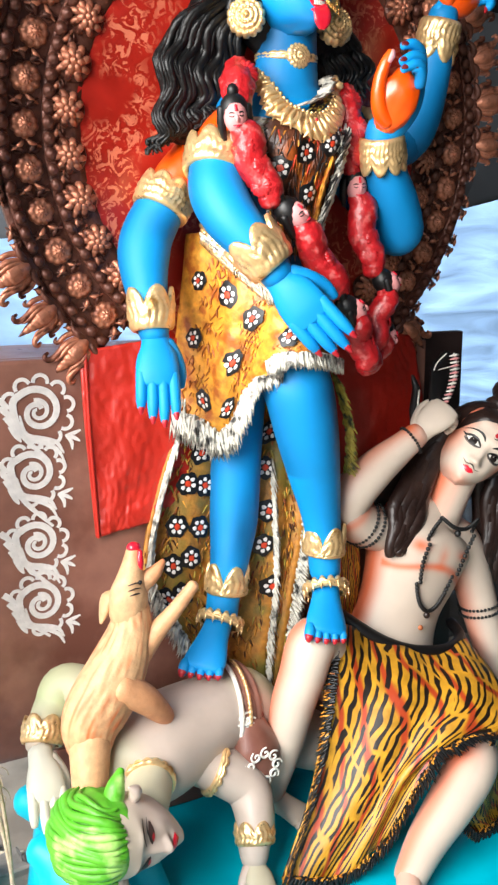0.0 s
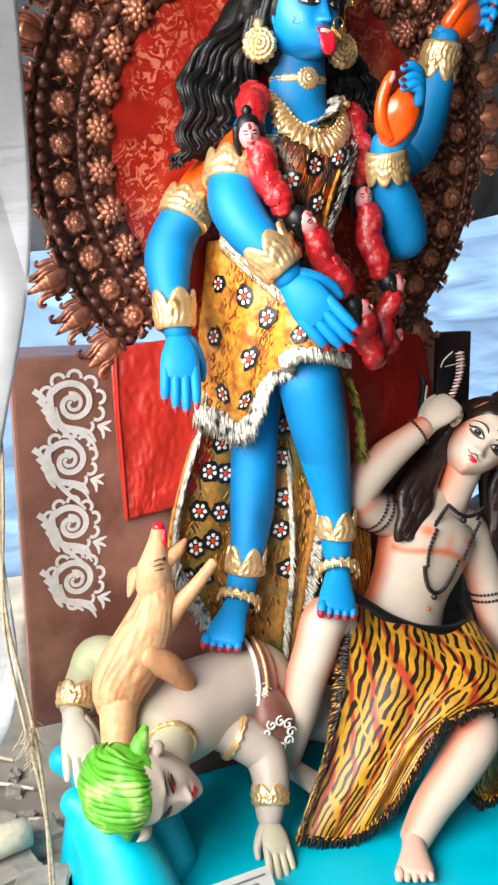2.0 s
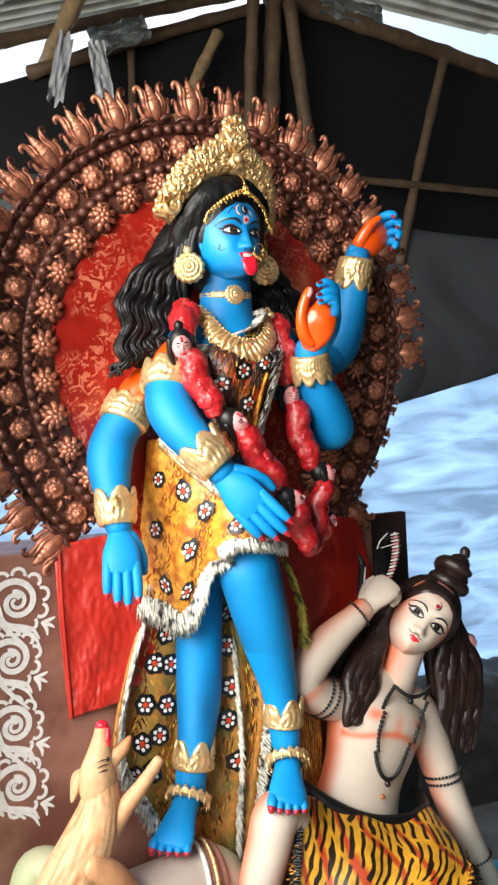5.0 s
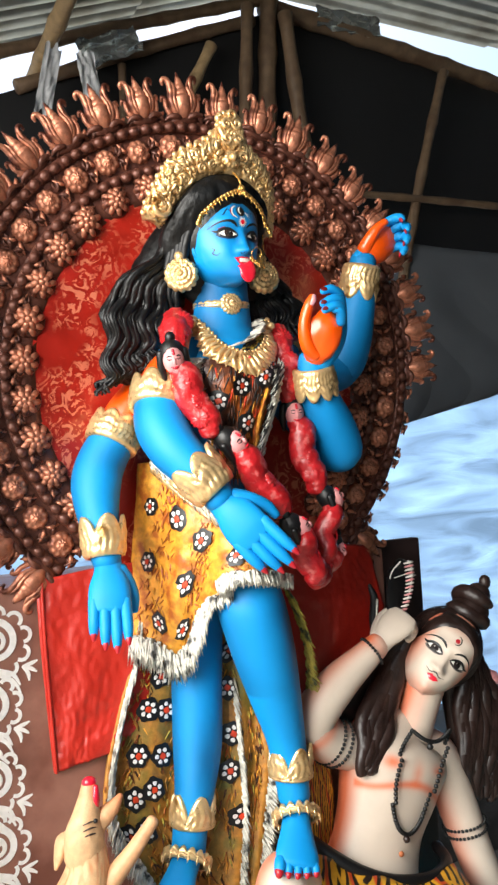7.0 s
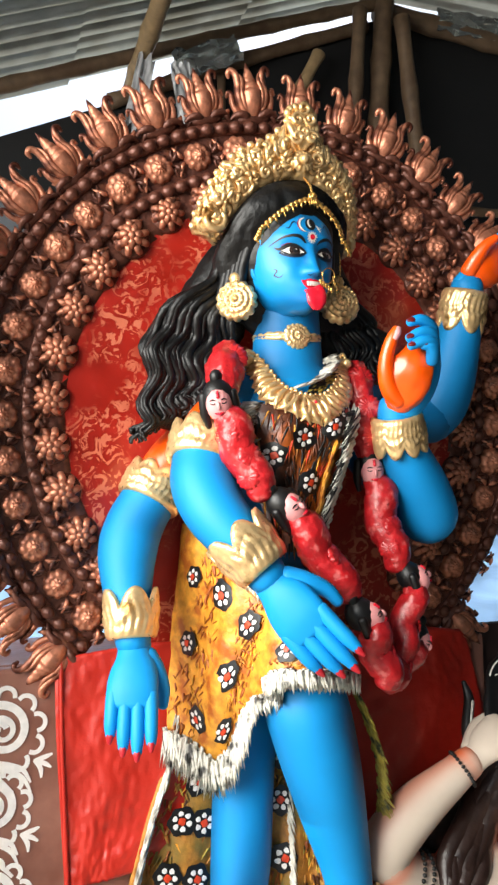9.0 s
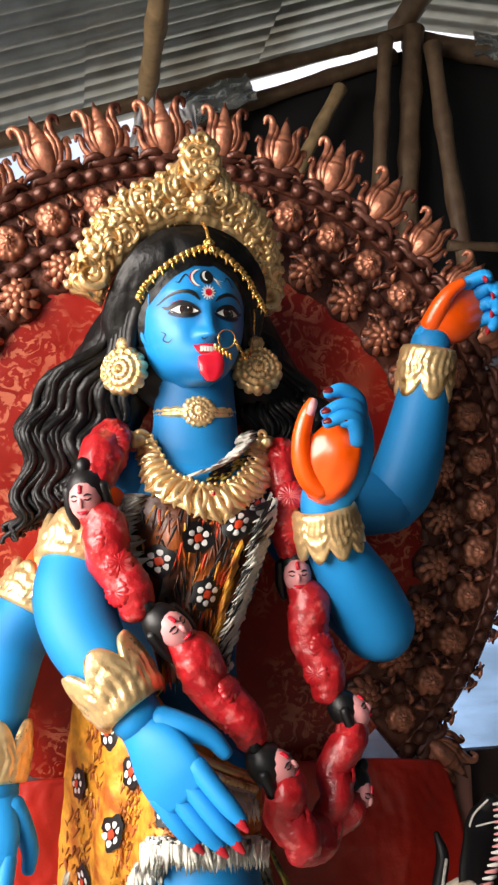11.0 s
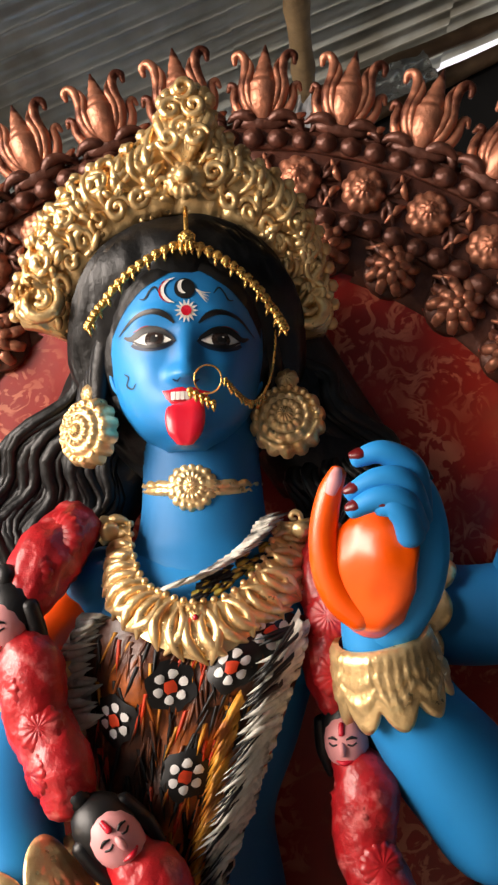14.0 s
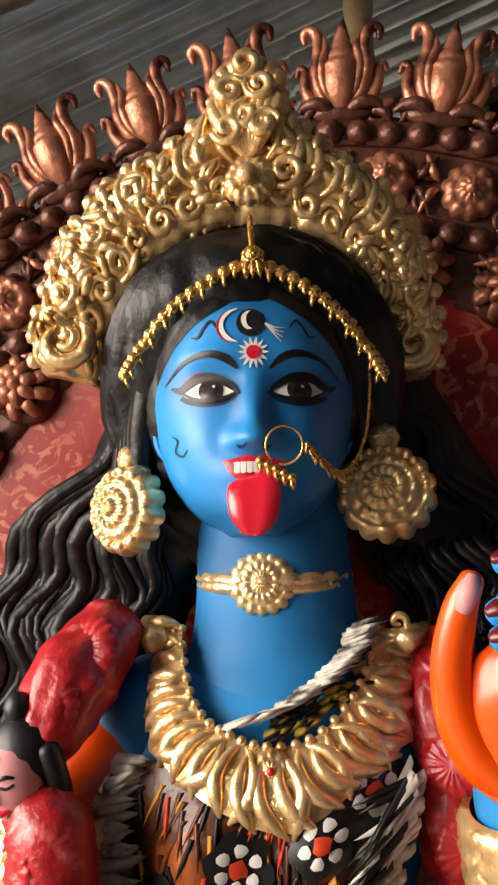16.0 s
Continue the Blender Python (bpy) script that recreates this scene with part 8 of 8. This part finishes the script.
    # arm bent under the fox
    tube(S, [(0.57, 1.70, 0.62), (0.52, 1.745, 0.67), (0.465, 1.785, 0.69), (0.435, 1.775, 0.655), (0.408, 1.75, 0.63), (0.385, 1.72, 0.60)], [0.055, 0.056, 0.052, 0.047, 0.04, 0.032], GREY_SKIN, 20, 7, ref=(-0.3, -0.9, 0.3), tint=lambda u, a: 0.75 * max(0, 1 - abs(u - 0.55) * 2))
    band(S, (0.398, 1.737, 0.618), (0.3, 0.5, 0.7), 0.041, 0.05, GOLD, points=6, crest=0.4)
    palm_and_fingers(S, (0.378, 1.68, 0.598), (-0.02, -0.55, -0.6), (0, -0.75, 0.6), 1.0, PALE_HAND, None, curl=(3, 4, 4, 5), thumb=1, spread=3, tint=lambda u, a: 0.3)
    # the other arm, hand on the plinth
    tube(S, [(0.70, 1.64, 0.53), (0.77, 1.615, 0.49), (0.82, 1.585, 0.445), (0.82, 1.545, 0.4), (0.803, 1.515, 0.358), (0.795, 1.5, 0.33)], [0.055, 0.056, 0.052, 0.046, 0.038, 0.031], GREY_SKIN, 20, 7, tint=lambda u, a: 0.5 * math.exp(-((u - 0.66) / 0.1) ** 2) * max(0, -math.sin(a)))
    band(S, (0.755, 1.62, 0.497), (0.85, -0.3, -0.45), 0.057, 0.016, GOLD, front=(0, -1, 0.3), points=16, crest=0.4, ridges=2)
    band(S, (0.808, 1.522, 0.368), (0.2, 0.5, 0.8), 0.039, 0.04, GOLD, points=6, crest=0.5)
    palm_and_fingers(S, (0.793, 1.492, 0.322), (-0.12, -0.75, -0.45), (0, -0.6, 0.8), 0.84, GREY_SKIN, None, curl=(2, 2, 3, 3), thumb=-1, spread=3, tint=lambda u, a: 0.25)
    # loin cloth and belts
    band(S, (0.845, 1.722, 0.58), (-0.9, -0.1, 0.1), 0.097, 0.05, BROWN, front=(0, -0.6, 0.8), points=30, crest=0.0, thick=0.008)
    for k, m_ in ((0.0, WHITE), (0.022, GOLD)):
        pts = [A(0.822 + k, 1.72, 0.58) + A(0.01 * math.sin(q), -0.108 * math.cos(q), 0.108 * math.sin(q)) for q in np.linspace(-1.1, 1.7, 16)]
        rope_line(S, pts, 0.006 if k == 0 else 0.004, m_, 3)
        if k:
            for p in spline(pts, 2):
                ball(S, p, 0.006, GOLD, 7)
    tube(S, [(0.85, 1.65, 0.56), (0.86, 1.62, 0.50), (0.855, 1.60, 0.44)], [(0.05, 0.05), (0.062, 0.05), (0.03, 0.03)], BROWN, 18, 6)
    for k in range(9):
        a = 0.7 * k
        c = A(0.855 + 0.035 * math.cos(a), 1.572, 0.495 + 0.035 * math.sin(a))
        coil(S, c, (1, 0, 0), (0, 0, 1), (0, -1, 0), 0.014, 1.2, 0.003, WHITE, start=a)
    ball(S, (0.835, 1.665, 0.565), (0.072, 0.05, 0.075), MAROON, 28)
    for k in range(10):
        q = 0.65 * k
        w = 0.016 + 0.0042 * k
        c = A(0.83 + w * math.cos(q), 1.613 + 5.0 * w * w, 0.572 + 1.05 * w * math.sin(q))
        coil(S, c, (1, 0, 0), (0, 0.3, 1), (0, -1, 0.2), 0.016, 1.15, 0.0034, WHITE, start=q)
    # legs, half hidden behind the tiger skin
    tube(S, [(0.92, 1.74, 0.52), (1.02, 1.74, 0.45), (1.15, 1.74, 0.38), (1.3, 1.74, 0.33)], [0.085, 0.08, 0.07, 0.06], GREY_SKIN, 18, 6)
    return S.mesh("fallen_statue")


tagged(new("fallen_statue", fallen_figure()), "grey painted clay statue with bright green hair, lying on the plinth", "statue")


# ---- the buff fox ----
def fox():
    S = Sculpt()
    tube(S, [(0.465, 1.61, 0.64), (0.475, 1.615, 0.69), (0.515, 1.63, 0.745), (0.553, 1.645, 0.80), (0.578, 1.655, 0.86), (0.582, 1.66, 0.905)], [(0.05, 0.045), (0.066, 0.055), (0.07, 0.06), (0.06, 0.055), (0.046, 0.045), (0.04, 0.04)], FOX, 72, 30,
             tint=lambda u, a: 0.5 * max(0, 0.5 - u) + 1.5 * max(0, noise.noise(Vector((math.cos(a) * 9, math.sin(a) * 9, u * 6))) - 0.02),
             ripple=lambda u, a: 0.05 * noise.noise(Vector((math.cos(a) * 7, math.sin(a) * 7, u * 5))))
    tube(S, [(0.575, 1.66, 0.89), (0.577, 1.655, 0.935), (0.583, 1.655, 0.975), (0.59, 1.66, 1.01), (0.595, 1.665, 1.035)], [0.04, (0.042, 0.038), (0.03, 0.028), (0.02, 0.02), (0.015, 0.015)], FOX, 18, 6, tint=lambda u, a: 0.5 * max(0, u - 0.5))
    tube(S, [(0.598, 1.65, 0.985), (0.60, 1.645, 1.005), (0.603, 1.648, 1.03)], [0.01, 0.009, 0.006], TONGUE, 10, 4)
    ball(S, (0.594, 1.662, 1.036), (0.016, 0.014, 0.013), TONGUE, 12)
    tube(S, [(0.605, 1.655, 0.955), (0.635, 1.65, 0.978), (0.655, 1.65, 1.0)], [0.022, 0.016, 0.006], FOX, 12, 5, tint=lambda u, a: 0.7 * u)
    for dz in (0.0, 0.012, 0.024):
        tube(S, [(0.566, 1.622, 0.945 + dz), (0.58, 1.617, 0.95 + dz), (0.594, 1.624, 0.947 + dz)], [0.0008, 0.0016, 0.0008], BROWN_HAIR, 6, 3)
    ball(S, (0.592, 1.622, 0.972), 0.005, BLACK, 8)
    tube(S, [(0.555, 1.675, 0.93), (0.537, 1.68, 0.925), (0.528, 1.68, 0.895), (0.52, 1.675, 0.875)], [(0.012, 0.02), (0.012, 0.024), (0.009, 0.018), (0.003, 0.006)], FOX, 12, 5)
    # forelegs reaching up, hind leg and tail hanging
    tube(S, [(0.59, 1.645, 0.80), (0.63, 1.635, 0.85), (0.67, 1.625, 0.895), (0.712, 1.62, 0.945)], [0.03, 0.022, 0.017, 0.013], FOX, 14, 6, tint=lambda u, a: 0.2)
    tube(S, [(0.53, 1.60, 0.76), (0.585, 1.60, 0.72), (0.62, 1.61, 0.68), (0.64, 1.62, 0.655)], [0.035, 0.032, 0.026, 0.02], FOX, 14, 6, tint=lambda u, a: 0.3 + 0.3 * u)
    tube(S, [(0.465, 1.60, 0.66), (0.455, 1.575, 0.61), (0.445, 1.55, 0.56), (0.43, 1.53, 0.52), (0.425, 1.52, 0.495)], [0.045, 0.04, 0.034, 0.022, 0.006], FOX, 16, 7, tint=lambda u, a: 0.15 + 0.5 * max(0, math.sin(6 * a)) * u, ripple=lambda u, a: 0.06 * math.sin(8 * a))
    return S.mesh("fox_statue")


tagged(new("fox_statue", fox()), "buff painted clay fox with raised open muzzle, on the fallen figure", "statue")


# ---- rubble on the ground beside the plinth ----
def chunk(sx, sy, sz, seed, mat, rough=0.14):
    bm = bmesh.new()
    bmesh.ops.create_cube(bm, size=1.0)
    bmesh.ops.subdivide_edges(bm, edges=bm.edges[:], cuts=2, use_grid_fill=True)
    for v in bm.verts:
        d = noise.noise_vector(v.co * 1.7 + Vector((seed, seed * 2, 0)))
        v.co = Vector(((v.co.x + d.x * rough) * sx, (v.co.y + d.y * rough) * sy, (v.co.z + d.z * rough) * sz))
    bmesh.ops.bevel(bm, geom=[e for e in bm.edges if e.calc_face_angle(0) > 0.6], offset=0.006, segments=1, affect="EDGES")
    me = bpy.data.meshes.new("chunk")
    bm.to_mesh(me)
    bm.free()
    me.materials.append(mat)
    return me


rr = random.Random(12)
for k, (x, y, sx, sy, sz, rz) in enumerate(((0.2, 1.95, 0.2, 0.12, 0.07, 20), (0.31, 1.86, 0.13, 0.1, 0.08, -15), (0.3, 1.68, 0.12, 0.08, 0.06, 40), (0.02, 2.2, 0.2, 0.16, 0.14, 5), (0.2, 2.15, 0.18, 0.12, 0.07, 60),
                                             (0.25, 1.5, 0.12, 0.09, 0.06, 10), (-0.15, 1.8, 0.18, 0.12, 0.1, 33), (0.1, 1.7, 0.13, 0.1, 0.06, 70), (-0.1, 2.5, 0.22, 0.16, 0.12, -30), (0.33, 2.08, 0.14, 0.1, 0.07, 12))):
    ob = new("rubble_block", chunk(sx, sy, sz, k * 1.7 + 0.3, RUBBLE))
    ob.matrix_world = pose(x, y, sz * 0.46, rr.uniform(-6, 6), rr.uniform(-6, 6), rz)
    tagged(ob, "broken grey masonry block on the ground by the plinth", "rubble", group="rubble by the plinth")
for k in range(26):
    s = rr.uniform(0.03, 0.07)
    ob = new("stone", chunk(s, s * rr.uniform(0.7, 1), s * rr.uniform(0.5, 0.8), k * 0.9 + 40, RUBBLE, 0.2))
    ob.matrix_world = pose(rr.uniform(-0.3, 0.35), rr.uniform(1.3, 2.5), s * 0.3, rr.uniform(-15, 15), rr.uniform(-15, 15), rr.uniform(0, 180))
    tagged(ob, "small grey stone among the rubble", "stone", group="rubble by the plinth")


for k in range(9):
    a, ln, cx, cy = rr.uniform(-0.5, 0.5), rr.uniform(0.12, 0.3), rr.uniform(0.05, 0.3), rr.uniform(1.95, 2.7)
    S_ = Sculpt()
    rope_line(S_, [(cx - ln / 2 * math.cos(a), cy - ln / 2 * math.sin(a), 0.02), (cx, cy + 0.01, 0.035), (cx + ln / 2 * math.cos(a), cy + ln / 2 * math.sin(a), 0.018)], 0.006, CUT_WOOD, 5)
    tagged(new("stick", S_.mesh("stick")), "thin pale split stick lying among the rubble", "stick", group="sticks on the ground")


def log_mesh():
    S = Sculpt()
    tube(S, [(-0.2, 1.9, 0.115), (0.05, 1.96, 0.115), (0.3, 2.02, 0.11)], [0.046, 0.044, 0.042], CUT_WOOD, 16, 5, caps=(0.05, 0.05), ref=(0, 0, 1))
    return S.mesh("log")


tagged(new("log", log_mesh()), "pale cut wooden length lying on the rubble", "log")


# ---- printed card tucked on the plinth ----
def card_thing():
    t = thing("label_card", "small printed white card with grey lettering, leaning on the plinth", "card", at=(0.62, 1.3, 0.255))
    M = pose(0, 0, 0.05, -50, 8, 12)
    part("card", box_mesh("card", (-0.11, -0.002, -0.05), (0.11, 0.002, 0.05), CARD, 0.0015), t, "", M)
    for z, w in ((0.034, 0.19), (-0.036, 0.19)):
        part("border", box_mesh("border", (-w / 2, -0.0032, z - 0.002), (w / 2, -0.0022, z + 0.002), GREYINK, 0), t, "", M)
    for z, x0, x1 in ((0.018, -0.06, 0.07), (0.0, -0.075, 0.05), (-0.018, -0.05, 0.04)):
        part("print_bar", box_mesh("print_bar", (x0, -0.0032, z - 0.005), (x1, -0.0022, z + 0.005), GREYINK, 0), t, "", M)
    return t


card_thing()
